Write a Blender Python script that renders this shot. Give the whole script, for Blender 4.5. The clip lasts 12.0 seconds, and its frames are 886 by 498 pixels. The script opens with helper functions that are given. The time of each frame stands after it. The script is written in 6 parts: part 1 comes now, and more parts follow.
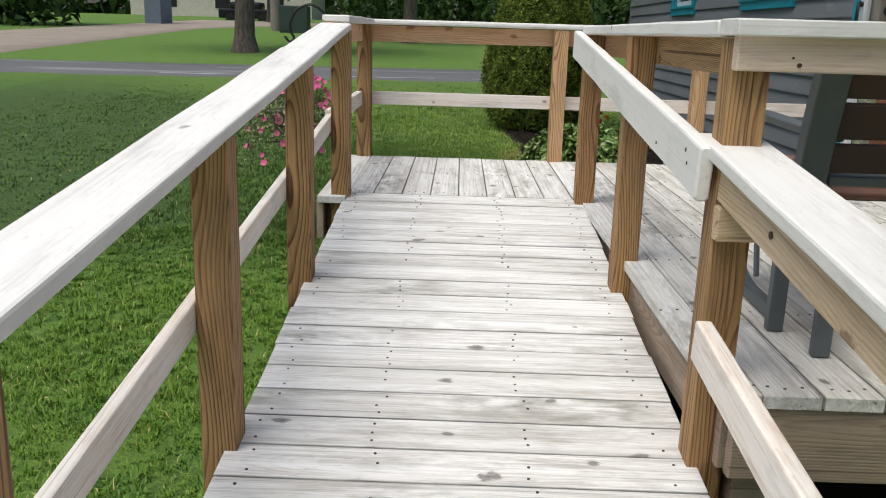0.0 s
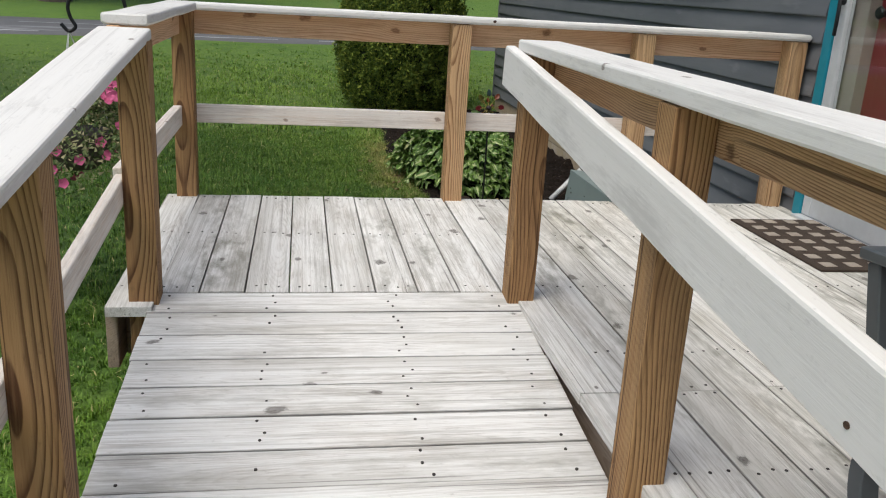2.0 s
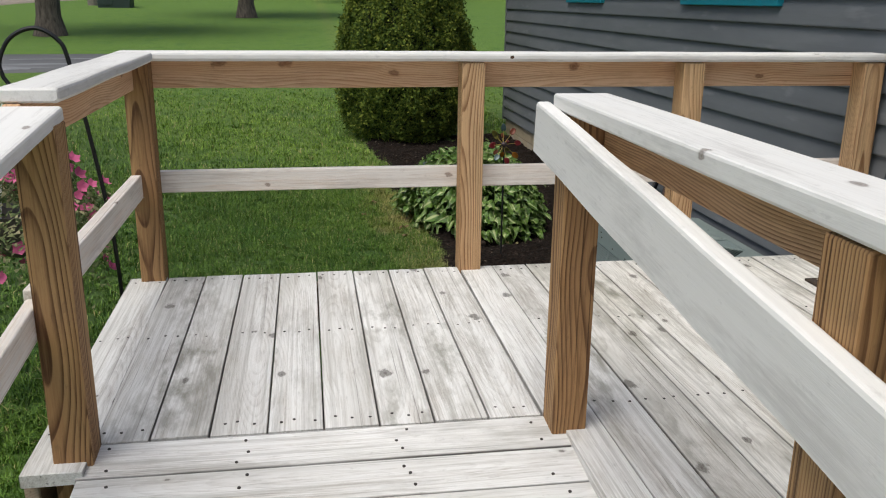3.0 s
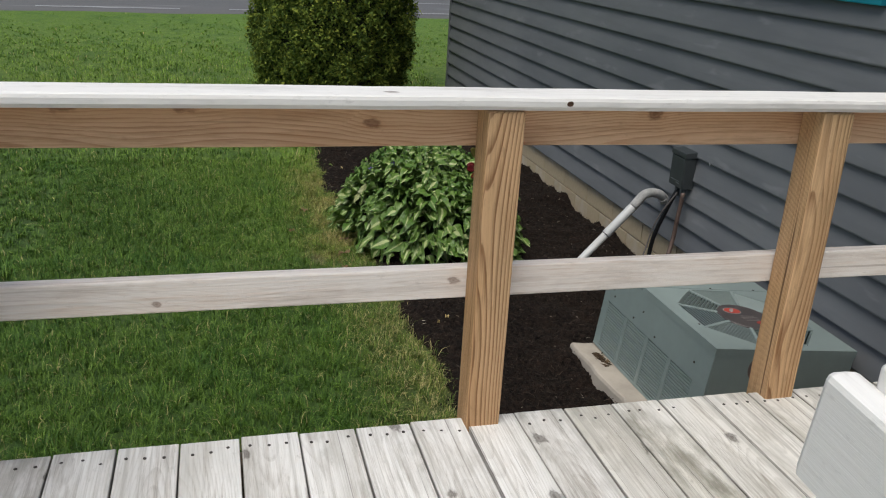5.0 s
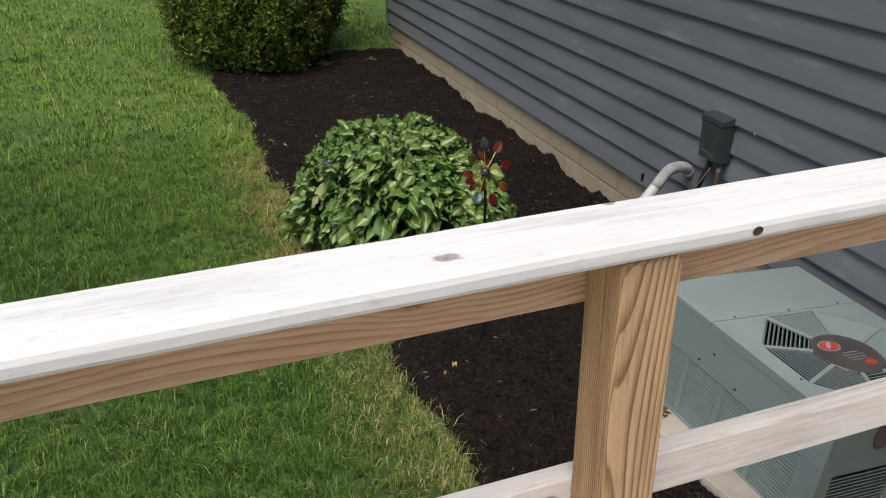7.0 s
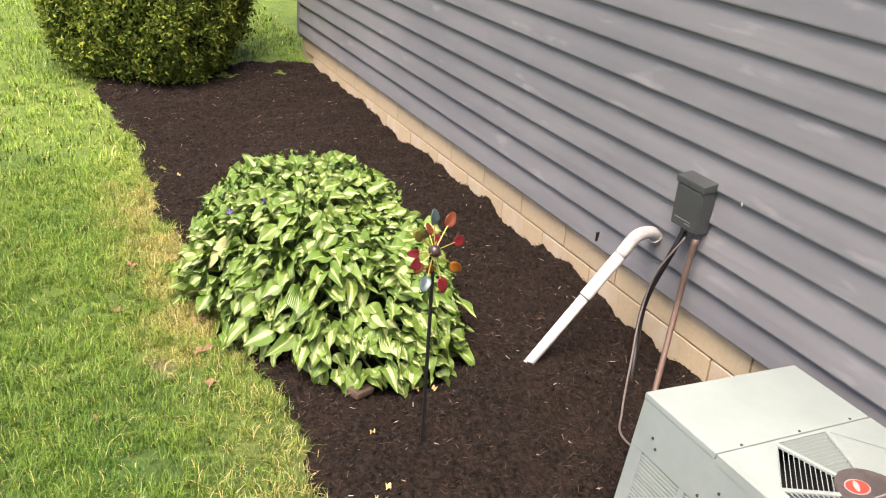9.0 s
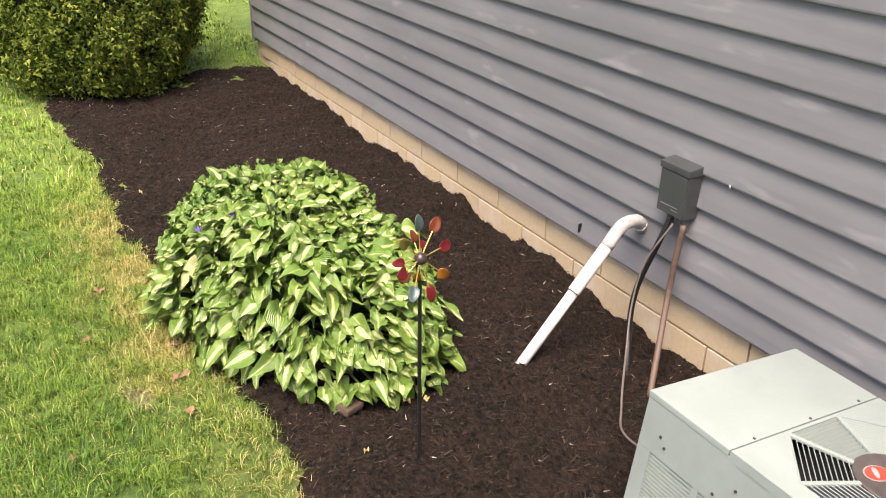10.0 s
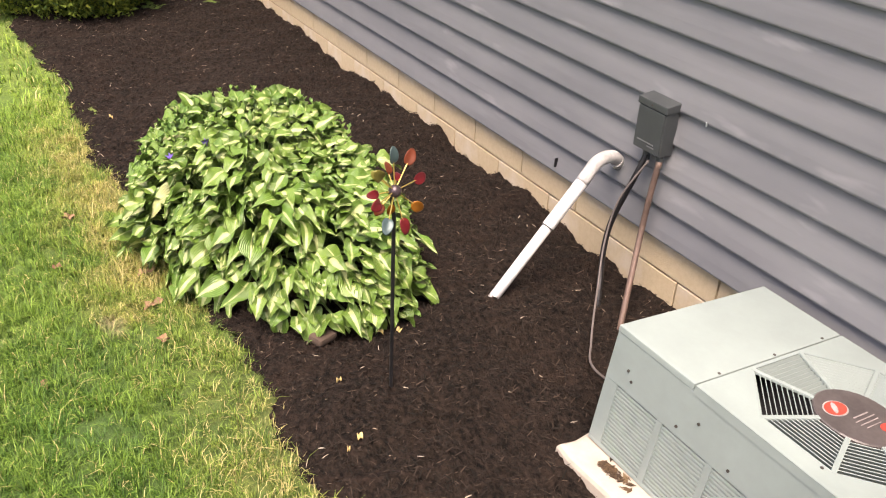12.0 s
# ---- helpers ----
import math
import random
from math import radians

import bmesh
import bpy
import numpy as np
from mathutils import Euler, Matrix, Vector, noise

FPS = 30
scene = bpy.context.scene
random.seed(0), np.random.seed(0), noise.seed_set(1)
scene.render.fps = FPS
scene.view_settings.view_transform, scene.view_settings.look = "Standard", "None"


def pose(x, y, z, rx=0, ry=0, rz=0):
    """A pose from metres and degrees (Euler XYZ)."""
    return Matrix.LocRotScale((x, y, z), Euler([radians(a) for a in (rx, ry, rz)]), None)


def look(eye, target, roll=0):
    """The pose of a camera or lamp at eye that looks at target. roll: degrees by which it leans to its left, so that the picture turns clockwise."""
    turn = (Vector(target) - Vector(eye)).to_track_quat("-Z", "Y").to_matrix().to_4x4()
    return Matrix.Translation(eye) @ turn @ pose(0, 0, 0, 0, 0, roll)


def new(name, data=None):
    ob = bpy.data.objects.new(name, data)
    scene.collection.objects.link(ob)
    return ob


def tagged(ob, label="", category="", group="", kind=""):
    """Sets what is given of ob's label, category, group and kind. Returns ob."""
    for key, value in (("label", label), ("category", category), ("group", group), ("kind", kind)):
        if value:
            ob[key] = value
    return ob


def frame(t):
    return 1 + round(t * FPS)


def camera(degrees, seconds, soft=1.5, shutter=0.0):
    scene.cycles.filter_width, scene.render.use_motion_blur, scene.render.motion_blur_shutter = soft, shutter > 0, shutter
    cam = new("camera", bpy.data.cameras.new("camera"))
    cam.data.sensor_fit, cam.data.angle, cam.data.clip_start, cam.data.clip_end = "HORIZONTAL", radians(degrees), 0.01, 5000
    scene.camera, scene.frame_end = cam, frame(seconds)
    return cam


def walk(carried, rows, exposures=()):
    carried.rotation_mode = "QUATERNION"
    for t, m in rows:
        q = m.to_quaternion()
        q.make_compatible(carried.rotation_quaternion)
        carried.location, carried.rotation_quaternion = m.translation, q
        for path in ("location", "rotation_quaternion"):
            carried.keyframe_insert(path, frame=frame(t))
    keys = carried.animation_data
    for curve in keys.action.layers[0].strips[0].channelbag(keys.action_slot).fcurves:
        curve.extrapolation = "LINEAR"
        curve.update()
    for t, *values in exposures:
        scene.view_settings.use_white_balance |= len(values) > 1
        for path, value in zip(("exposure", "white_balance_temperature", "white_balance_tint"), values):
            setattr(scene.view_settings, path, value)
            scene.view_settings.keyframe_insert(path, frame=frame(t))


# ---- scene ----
cam = camera(55.1, 12.0, 1.1)
PATH = [
    (0, (0.051, 0.052, 0.794), (0.024, 1.989, 0.298), 1.7),
    (0.5, (-0.07, 0.459, 0.877), (0.124, 2.388, 0.384), 3.6),
    (1, (-0.003, 0.842, 0.885), (0.235, 2.757, 0.36), -1.7),
    (1.5, (0.038, 1.185, 0.913), (0.231, 3.061, 0.247), 0.3),
    (2, (-0.045, 1.59, 0.985), (0.287, 3.471, 0.394), 3.4),
    (2.5, (-0.021, 1.907, 0.994), (0.37, 3.775, 0.393), 1.8),
    (3, (0.047, 2.282, 1.051), (0.352, 4.177, 0.486), 0.7),
    (3.5, (0.028, 2.641, 1.069), (0.372, 4.524, 0.49), 2.0),
    (3.7, (0.014, 2.801, 1.094), (0.4, 4.675, 0.512), 2.4),
    (5.3, (0.039, 3.831, 1.215), (0.586, 5.612, 0.488), 3.0),
    (5.5, (0.007, 3.914, 1.235), (0.594, 5.672, 0.483), 2.4),
    (6, (0.038, 4.165, 1.252), (0.61, 5.874, 0.385), -1.3),
    (6.5, (0.12, 4.435, 1.287), (0.567, 6.129, 0.322), -4.2),
    (7, (0.102, 4.702, 1.311), (0.716, 6.385, 0.423), -0.7),
    (7.2, (0.09, 4.809, 1.321), (0.783, 6.466, 0.442), 0.5),
    (8.8, (0.247, 5.317, 1.279), (1.002, 6.949, 0.404), 2.0),
    (9, (0.237, 5.385, 1.272), (1.07, 6.98, 0.397), 3.9),
    (9.5, (0.231, 5.485, 1.259), (1.14, 6.993, 0.309), 2.8),
    (10, (0.249, 5.518, 1.249), (1.146, 7.071, 0.364), 1.0),
    (10.5, (0.253, 5.526, 1.242), (1.135, 7.104, 0.387), 1.7),
    (11, (0.254, 5.533, 1.236), (1.174, 7.016, 0.259), 2.4),
    (11.5, (0.259, 5.532, 1.247), (1.17, 6.982, 0.214), 3.3),
    (12, (0.257, 5.522, 1.25), (1.168, 6.978, 0.225), 3.0),
]
EXPOSURES = [(0.0, 0.38, 6430, 6), (1.0, 0.25, 6420, 6), (2.5, 0.24, 6420, 6), (3.7, 0.24, 6420, 6), (5.3, 0.2, 6380, 6), (5.8, 0.24, 6400, 7), (6.5, 0.36, 6420, 9), (7.2, 0.42, 6420, 9), (7.9, 0.7, 6600, 11), (8.8, 2.08, 7450, 20), (9.2, 2.05, 7450, 20), (9.6, 1.95, 7450, 20), (10.5, 2.1, 7500, 20), (12.0, 2.0, 7500, 21)]
walk(cam, [(t, look(eye, target, roll)) for t, eye, target, roll in PATH], EXPOSURES)

# ---------------------------------------------------------------- light
world = bpy.data.worlds.new("overcast_sky")
scene.world = world
world.use_nodes = True
wn = world.node_tree.nodes
sky = wn.new("ShaderNodeTexSky")
sky.sky_type = "NISHITA"
sky.sun_disc = False
sky.sun_elevation = radians(67)
sky.sun_rotation = radians(222)
sky.air_density, sky.dust_density, sky.ozone_density = 1.0, 4.0, 1.0
wn["Background"].inputs["Strength"].default_value = 0.092
world.node_tree.links.new(sky.outputs[0], wn["Background"].inputs["Color"])

sun_data = bpy.data.lights.new("sun", "SUN")
sun_data.energy, sun_data.angle, sun_data.color = 1.85, radians(40), (1.0, 0.97, 0.92)
sun = new("sun", sun_data)
sun.matrix_basis = look((-3.8, -4.2, 13.5), (0, 0, 0))


# ---------------------------------------------------------------- material helpers
class Nodes:
    """A small builder for node materials."""

    def __init__(self, name, rough=0.7, metal=0.0):
        self.m = bpy.data.materials.new(name)
        self.m.use_nodes = True
        self.t = self.m.node_tree
        self.b = self.t.nodes["Principled BSDF"]
        self.b.inputs["Roughness"].default_value = rough
        self.b.inputs["Metallic"].default_value = metal
        self.tc = self.t.nodes.new("ShaderNodeTexCoord")
        self.oi = self.t.nodes.new("ShaderNodeObjectInfo")

    def put(self, sock, v):
        if hasattr(v, "is_linked"):
            self.t.links.new(v, sock)
        elif isinstance(v, (tuple, list)) and len(v) == 3 and sock.type == "RGBA":
            sock.default_value = (*v, 1)
        else:
            sock.default_value = v

    def math(self, op, a, b=0.0, clamp=False):
        n = self.t.nodes.new("ShaderNodeMath")
        n.operation, n.use_clamp = op, clamp
        self.put(n.inputs[0], a), self.put(n.inputs[1], b)
        return n.outputs[0]

    def vec(self, op, a, b):
        n = self.t.nodes.new("ShaderNodeVectorMath")
        n.operation = op
        self.put(n.inputs[0], a), self.put(n.inputs[1], b)
        return n.outputs[0]

    def xyz(self, x, y, z):
        n = self.t.nodes.new("ShaderNodeCombineXYZ")
        for s, v in zip(n.inputs, (x, y, z)):
            self.put(s, v)
        return n.outputs[0]

    def sep(self, v):
        n = self.t.nodes.new("ShaderNodeSeparateXYZ")
        self.put(n.inputs[0], v)
        return n.outputs

    def noise(self, v, scale, detail=3.0, rough=0.55, color=False):
        n = self.t.nodes.new("ShaderNodeTexNoise")
        self.put(n.inputs["Vector"], v)
        n.inputs["Scale"].default_value, n.inputs["Detail"].default_value = scale, detail
        n.inputs["Roughness"].default_value = rough
        return n.outputs[1 if color else 0]

    def voronoi(self, v, scale, what="Distance", feature="F1", flat=False):
        n = self.t.nodes.new("ShaderNodeTexVoronoi")
        n.voronoi_dimensions = "2D" if flat else "3D"
        n.feature = feature
        self.put(n.inputs["Vector"], v)
        n.inputs["Scale"].default_value = scale
        return n.outputs[what]

    def ramp(self, v, stops):
        n = self.t.nodes.new("ShaderNodeValToRGB")
        self.put(n.inputs[0], v)
        e = n.color_ramp.elements
        while len(e) < len(stops):
            e.new(0.5)
        for el, (p, c) in zip(e, stops):
            el.position = p
            el.color = (*c, 1) if isinstance(c, tuple) else (c, c, c, 1)
        return n.outputs[0]

    def mix(self, f, a, b, kind="MIX"):
        n = self.t.nodes.new("ShaderNodeMix")
        n.data_type, n.blend_type = "RGBA", kind
        self.put(n.inputs[0], f), self.put(n.inputs[6], a), self.put(n.inputs[7], b)
        return n.outputs[2]

    def color(self, c):
        self.put(self.b.inputs["Base Color"], c)
        return self

    def rough(self, r):
        self.put(self.b.inputs["Roughness"], r)
        return self

    def bump(self, h, strength=0.3, dist=0.01):
        n = self.t.nodes.new("ShaderNodeBump")
        n.inputs["Strength"].default_value, n.inputs["Distance"].default_value = strength, dist
        self.put(n.inputs["Height"], h)
        self.t.links.new(n.outputs[0], self.b.inputs["Normal"])
        return self


def wood(name, light, dark, ring_mm=7.0, contrast=0.6, paint=None, paint_amount=0.0, stain=(0.2, 0.18, 0.16), stain_amount=0.4,
         knot=(0.12, 0.07, 0.045), knot_cut=0.1, rough=0.75, green=0.0, knots=0.6, edge=0.0, blots=0.0, wobble=0.16, checks=0.0, tone=None, relief=0.45):
    """Timber whose grain runs along the board's own x axis; every board differs."""
    k = Nodes(name, rough)
    r = k.oi.outputs["Random"]
    p = k.vec("ADD", k.tc.outputs["Object"], k.xyz(k.math("MULTIPLY", r, 37.0), 0.0, 0.0))
    x, y, z = k.sep(p)
    wob = k.math("SUBTRACT", k.noise(k.vec("MULTIPLY", p, (1.0, 2.5, 2.5)), 1.0, 2.0, 0.4), 0.5)
    off = k.math("MULTIPLY", k.math("SUBTRACT", k.math("FRACT", k.math("MULTIPLY", r, 7.31)), 0.5), 0.14)
    yy = k.math("ADD", k.math("ADD", y, off), k.math("MULTIPLY", wob, 0.03))
    zz = k.math("ADD", k.math("ADD", z, 0.05), k.math("MULTIPLY", wob, wobble))
    rad = k.math("SQRT", k.math("ADD", k.math("MULTIPLY", yy, yy), k.math("MULTIPLY", zz, zz)))
    # knots: a few dark ovals with the grain swelling round them
    kv = k.xyz(k.math("MULTIPLY", x, 4.2), k.math("MULTIPLY", k.math("ADD", k.math("ADD", y, z), k.math("MULTIPLY", k.math("FRACT", k.math("MULTIPLY", r, 5.7)), 0.3)), 7.0), 0.0)
    pick = k.sep(k.voronoi(kv, 1.0, "Color", flat=True))[0]
    size = k.math("ADD", 0.3, k.math("MULTIPLY", k.sep(k.voronoi(kv, 1.0, "Color", flat=True))[1], 1.0))
    kd = k.math("ADD", k.math("DIVIDE", k.voronoi(kv, 1.0, flat=True), size), k.math("GREATER_THAN", pick, knots))
    kd = k.math("ADD", kd, k.math("MULTIPLY", k.math("SUBTRACT", k.noise(k.vec("MULTIPLY", p, (0.5, 1.0, 1.0)), 60.0, 3.0), 0.5), knot_cut * 2.8))
    swell = k.ramp(kd, [(0.0, 1.0), (knot_cut * 4.5, 0.0)])
    rad = k.math("ADD", rad, k.math("MULTIPLY", swell, 0.006))
    saw = k.math("FRACT", k.math("MULTIPLY", rad, 1000.0 / ring_mm))
    ring = k.ramp(saw, [(0.0, 0.0), (0.42, 0.08), (0.72, 0.6), (0.86, 1.0), (0.95, 0.9), (1.0, 0.0)])
    deep = k.noise(k.vec("MULTIPLY", p, (1.4, 11.0, 11.0)), 1.0, 3.0, 0.6)
    ring = k.math("MULTIPLY", ring, k.ramp(deep, [(0.3, 0.55), (0.58, 1.0)]))
    fine = k.noise(k.vec("MULTIPLY", p, (5.0, 150.0, 150.0)), 1.0, 4.0, 0.75)
    band = k.noise(k.vec("MULTIPLY", p, (1.2, 28.0, 28.0)), 1.0, 3.0, 0.6)
    g = k.math("ADD", k.math("MULTIPLY", ring, contrast), k.math("MULTIPLY", k.math("SUBTRACT", k.math("ADD", fine, k.math("MULTIPLY", band, 0.6)), 0.8), 1.1), True)
    c = k.mix(g, light, dark)
    if tone:
        # broad heartwood bands of another hue
        heart = k.noise(k.vec("ADD", k.vec("MULTIPLY", p, (0.9, 9.0, 9.0)), (1.0, 4.0, 8.0)), 1.0, 3.0, 0.55)
        c = k.mix(k.math("MULTIPLY", k.ramp(heart, [(0.42, 0.0), (0.6, 1.0)]), 0.6), c, k.mix(g, tone, dark))
    if paint:
        worn = k.noise(k.vec("MULTIPLY", p, (2.2, 11.0, 11.0)), 1.0, 5.0, 0.7)
        worn = k.math("SUBTRACT", worn, k.math("MULTIPLY", k.math("SUBTRACT", fine, 0.5), 0.9))
        worn = k.math("SUBTRACT", worn, k.math("MULTIPLY", k.math("SUBTRACT", band, 0.5), 0.35))
        cover = k.ramp(worn, [(0.15, 0.8), (0.4, 0.94), (0.55, 1.0)] if paint_amount > 0.95 else [(0.22, 0.1), (0.45, 0.75), (0.62, 1.0)])
        cover = k.math("MULTIPLY", cover, k.math("SUBTRACT", 1.0, k.math("MULTIPLY", ring, contrast * 0.45)))
        c = k.mix(k.math("MULTIPLY", cover, paint_amount), c, paint)
    st = k.noise(k.vec("MULTIPLY", p, (1.7, 8.0, 8.0)), 1.0, 5.0, 0.75)
    st = k.math("ADD", st, k.math("MULTIPLY", k.math("SUBTRACT", fine, 0.5), 0.35))
    c = k.mix(k.math("MULTIPLY", k.ramp(st, [(0.5, 0.0), (0.68, 1.0)]), stain_amount), c, stain)
    sp = k.noise(k.vec("MULTIPLY", p, (22.0, 55.0, 55.0)), 1.0, 4.0, 0.7)
    c = k.mix(k.math("MULTIPLY", k.ramp(sp, [(0.6, 0.0), (0.74, 1.0)]), stain_amount * 0.9), c, stain)
    if green:
        gn = k.noise(k.vec("ADD", k.vec("MULTIPLY", p, (1.0, 2.5, 2.5)), (3.0, 9.0, 1.0)), 1.0, 3.0)
        c = k.mix(k.math("MULTIPLY", k.ramp(gn, [(0.55, 0.0), (0.72, 1.0)]), green), c, (0.24, 0.22, 0.12))
    if blots:
        # mould: olive-grey smudges that gather in some stretches, and fine grey grain lines
        spots = k.noise(k.vec("MULTIPLY", p, (8.0, 24.0, 24.0)), 1.0, 4.0, 0.6)
        where = k.noise(k.vec("ADD", k.vec("MULTIPLY", p, (1.3, 4.0, 4.0)), (7.0, 2.0, 5.0)), 1.0, 2.0, 0.5)
        some = k.ramp(k.math("FRACT", k.math("MULTIPLY", r, 9.1)), [(0.3, 0.05), (0.8, 1.0)])
        m = k.math("MULTIPLY", some, k.math("MULTIPLY", k.ramp(spots, [(0.42, 0.0), (0.64, 1.0)]), k.ramp(where, [(0.42, 0.0), (0.6, 1.0)])))
        c = k.mix(k.math("MULTIPLY", m, min(1.0, blots) * 0.85), c, (0.20, 0.19, 0.15))
        smear = k.noise(k.vec("MULTIPLY", p, (0.8, 75.0, 75.0)), 1.0, 3.0, 0.6)
        c = k.mix(k.math("MULTIPLY", k.ramp(smear, [(0.5, 0.0), (0.66, 1.0)]), blots * 0.5), c, (0.36, 0.34, 0.31))
        wash = k.noise(k.vec("ADD", k.vec("MULTIPLY", p, (0.8, 7.0, 7.0)), (2.0, 6.0, 3.0)), 1.0, 3.0, 0.55)
        c = k.mix(k.math("MULTIPLY", k.ramp(wash, [(0.5, 0.0), (0.72, 1.0)]), blots * 0.5), c, (0.43, 0.41, 0.375))
    if checks:
        # drying cracks along the grain
        split = k.noise(k.vec("MULTIPLY", p, (0.55, 70.0, 70.0)), 1.0, 2.0, 0.5)
        c = k.mix(k.math("MULTIPLY", k.ramp(split, [(0.665, 0.0), (0.7, 1.0)]), checks), c, knot)
    halo = k.ramp(kd, [(0.0, 1.0), (knot_cut * 1.1, 0.7), (knot_cut * 1.9, 0.0)])
    c = k.mix(k.math("MULTIPLY", halo, 0.25), c, dark)
    kn = k.ramp(kd, [(0.0, 0.85), (knot_cut * 0.4, 0.6), (knot_cut * 0.75, 0.75), (knot_cut * 1.3, 0.0)])
    c = k.mix(k.math("MULTIPLY", kn, 0.9), c, knot)
    c = k.mix(k.math("MULTIPLY", k.math("SUBTRACT", k.math("FRACT", k.math("MULTIPLY", r, 13.7)), 0.3), 0.2, True), c, stain)
    if edge:
        # grime along the two long edges, plus the gaps' shade painted into the boards
        far_out = k.math("ADD", k.math("ABSOLUTE", y), k.math("MULTIPLY", k.math("SUBTRACT", k.noise(k.vec("MULTIPLY", p, (9.0, 1.0, 1.0)), 1.0, 3.0), 0.5), 0.006))
        c = k.mix(k.math("MULTIPLY", k.ramp(k.math("DIVIDE", far_out, edge), [(0.955, 0.0), (1.0, 1.0)]), 0.5), c, (0.12, 0.11, 0.095))
    k.color(c)
    k.b.inputs["Specular IOR Level"].default_value = 0.3
    k.rough(k.math("ADD", rough - 0.1, k.math("MULTIPLY", fine, 0.2)))
    k.bump(k.math("ADD", k.math("MULTIPLY", fine, 0.8), k.math("MULTIPLY", ring, -0.6 * contrast)), relief, 0.004)
    return k.m


DECK_WOOD = wood("weathered_deck_wood", (0.64, 0.60, 0.56), (0.30, 0.27, 0.24), 6, 0.5, (0.86, 0.85, 0.835), 0.9, (0.20, 0.18, 0.15), 0.36, (0.05, 0.038, 0.03), 0.09, 0.8, 0.25, 0.2, 0.0692, 0.9, checks=0.5)
DIRTY_DECK_WOOD = wood("mouldy_deck_wood", (0.64, 0.60, 0.54), (0.29, 0.26, 0.22), 6, 0.55, (0.83, 0.81, 0.775), 0.84, (0.20, 0.18, 0.14), 0.42, (0.045, 0.034, 0.026), 0.085, 0.8, 0.5, 0.22, 0.0692, 1.0, checks=0.55)
RAMP_WOOD = wood("weathered_ramp_wood", (0.66, 0.62, 0.585), (0.33, 0.30, 0.27), 6, 0.42, (0.885, 0.875, 0.865), 0.9, (0.22, 0.20, 0.17), 0.4, (0.045, 0.034, 0.028), 0.09, 0.8, 0.12, 0.24, 0.0677, 0.8, checks=0.5)
RAIL_WOOD = wood("whitewashed_rail_wood", (0.70, 0.65, 0.60), (0.50, 0.44, 0.39), 9, 0.05, (0.81, 0.79, 0.765), 0.97, (0.44, 0.42, 0.40), 0.46, (0.13, 0.09, 0.07), 0.055, 0.7, 0.0, 0.2, 0.0, 0.16, checks=0.12, relief=0.22)
MID_WOOD = wood("faded_midrail_wood", (0.84, 0.70, 0.59), (0.50, 0.35, 0.25), 8, 0.3, (0.93, 0.885, 0.84), 0.88, (0.42, 0.35, 0.30), 0.45, (0.17, 0.10, 0.065), 0.06, 0.75, 0.0, 0.25, 0.0, 0.35, checks=0.4)
BEAM_WOOD = wood("orange_pine", (0.80, 0.54, 0.335), (0.41, 0.17, 0.07), 6, 0.65, (0.82, 0.64, 0.48), 0.15, (0.33, 0.165, 0.09), 0.4, (0.14, 0.055, 0.025), 0.11, 0.7, 0.0, 0.42, 0.0, 0.0, 0.14, 0.6, (0.60, 0.32, 0.155))
YELLOW_WOOD = wood("yellow_pine", (0.68, 0.50, 0.31), (0.36, 0.21, 0.10), 8, 0.6, (0.76, 0.66, 0.54), 0.35, (0.30, 0.22, 0.14), 0.3, (0.12, 0.06, 0.03), 0.07, 0.7, 0.0, 0.12, 0.0, 0.0, 0.14, 0.3, (0.56, 0.36, 0.18))
POST_WOOD = wood("treated_post_pine", (0.48, 0.285, 0.125), (0.10, 0.04, 0.0145), 6, 1.0, (0.50, 0.39, 0.27), 0.06, (0.12, 0.07, 0.04), 0.4, (0.05, 0.02, 0.010), 0.06, 0.7, 0.0, 0.1, 0.0, 0.0, 0.15, 0.75, (0.35, 0.175, 0.07))
TAN_POST_WOOD = wood("tan_post_pine", (0.69, 0.44, 0.235), (0.22, 0.095, 0.034), 5.5, 0.95, (0.66, 0.53, 0.38), 0.1, (0.20, 0.125, 0.06), 0.4, (0.07, 0.03, 0.014), 0.06, 0.7, 0.3, 0.07, 0.0, 0.0, 0.12, 0.75, (0.52, 0.29, 0.125))
PALE_WOOD = wood("pale_pink_pine", (0.76, 0.58, 0.44), (0.46, 0.28, 0.18), 8, 0.4, (0.82, 0.71, 0.60), 0.5, (0.36, 0.27, 0.21), 0.35, (0.16, 0.09, 0.05), 0.06, 0.75, 0.0, 0.25, 0.0, 0.0, 0.16, 0.3, (0.62, 0.42, 0.28))
SKIRT_WOOD = wood("grey_brown_skirt_board", (0.42, 0.31, 0.22), (0.20, 0.13, 0.085), 7, 0.6, (0.50, 0.43, 0.36), 0.3, (0.13, 0.105, 0.085), 0.5, (0.10, 0.055, 0.035), 0.07, 0.8, 0.0, 0.4, 0.0, 0.0, 0.16, 0.5)


def plain(name, c, rough=0.5, metal=0.0, vary=0.25, scale=20.0, bump=0.08):
    """A plain surface with slight dirt, unevenness and grain."""
    k = Nodes(name, rough, metal)
    o = k.tc.outputs["Object"]
    a, b = k.noise(o, scale, 5.0, 0.65), k.noise(o, scale * 0.17, 3.0)
    f = k.math("ADD", k.math("MULTIPLY", a, 0.5), k.math("MULTIPLY", b, 0.5))
    dark = tuple(v * (1 - vary) for v in c)
    k.color(k.mix(k.ramp(f, [(0.35, 0.0), (0.65, 1.0)]), dark, c))
    k.rough(k.math("ADD", rough - 0.08, k.math("MULTIPLY", a, 0.16)))
    k.bump(a, bump, 0.003)
    return k.m


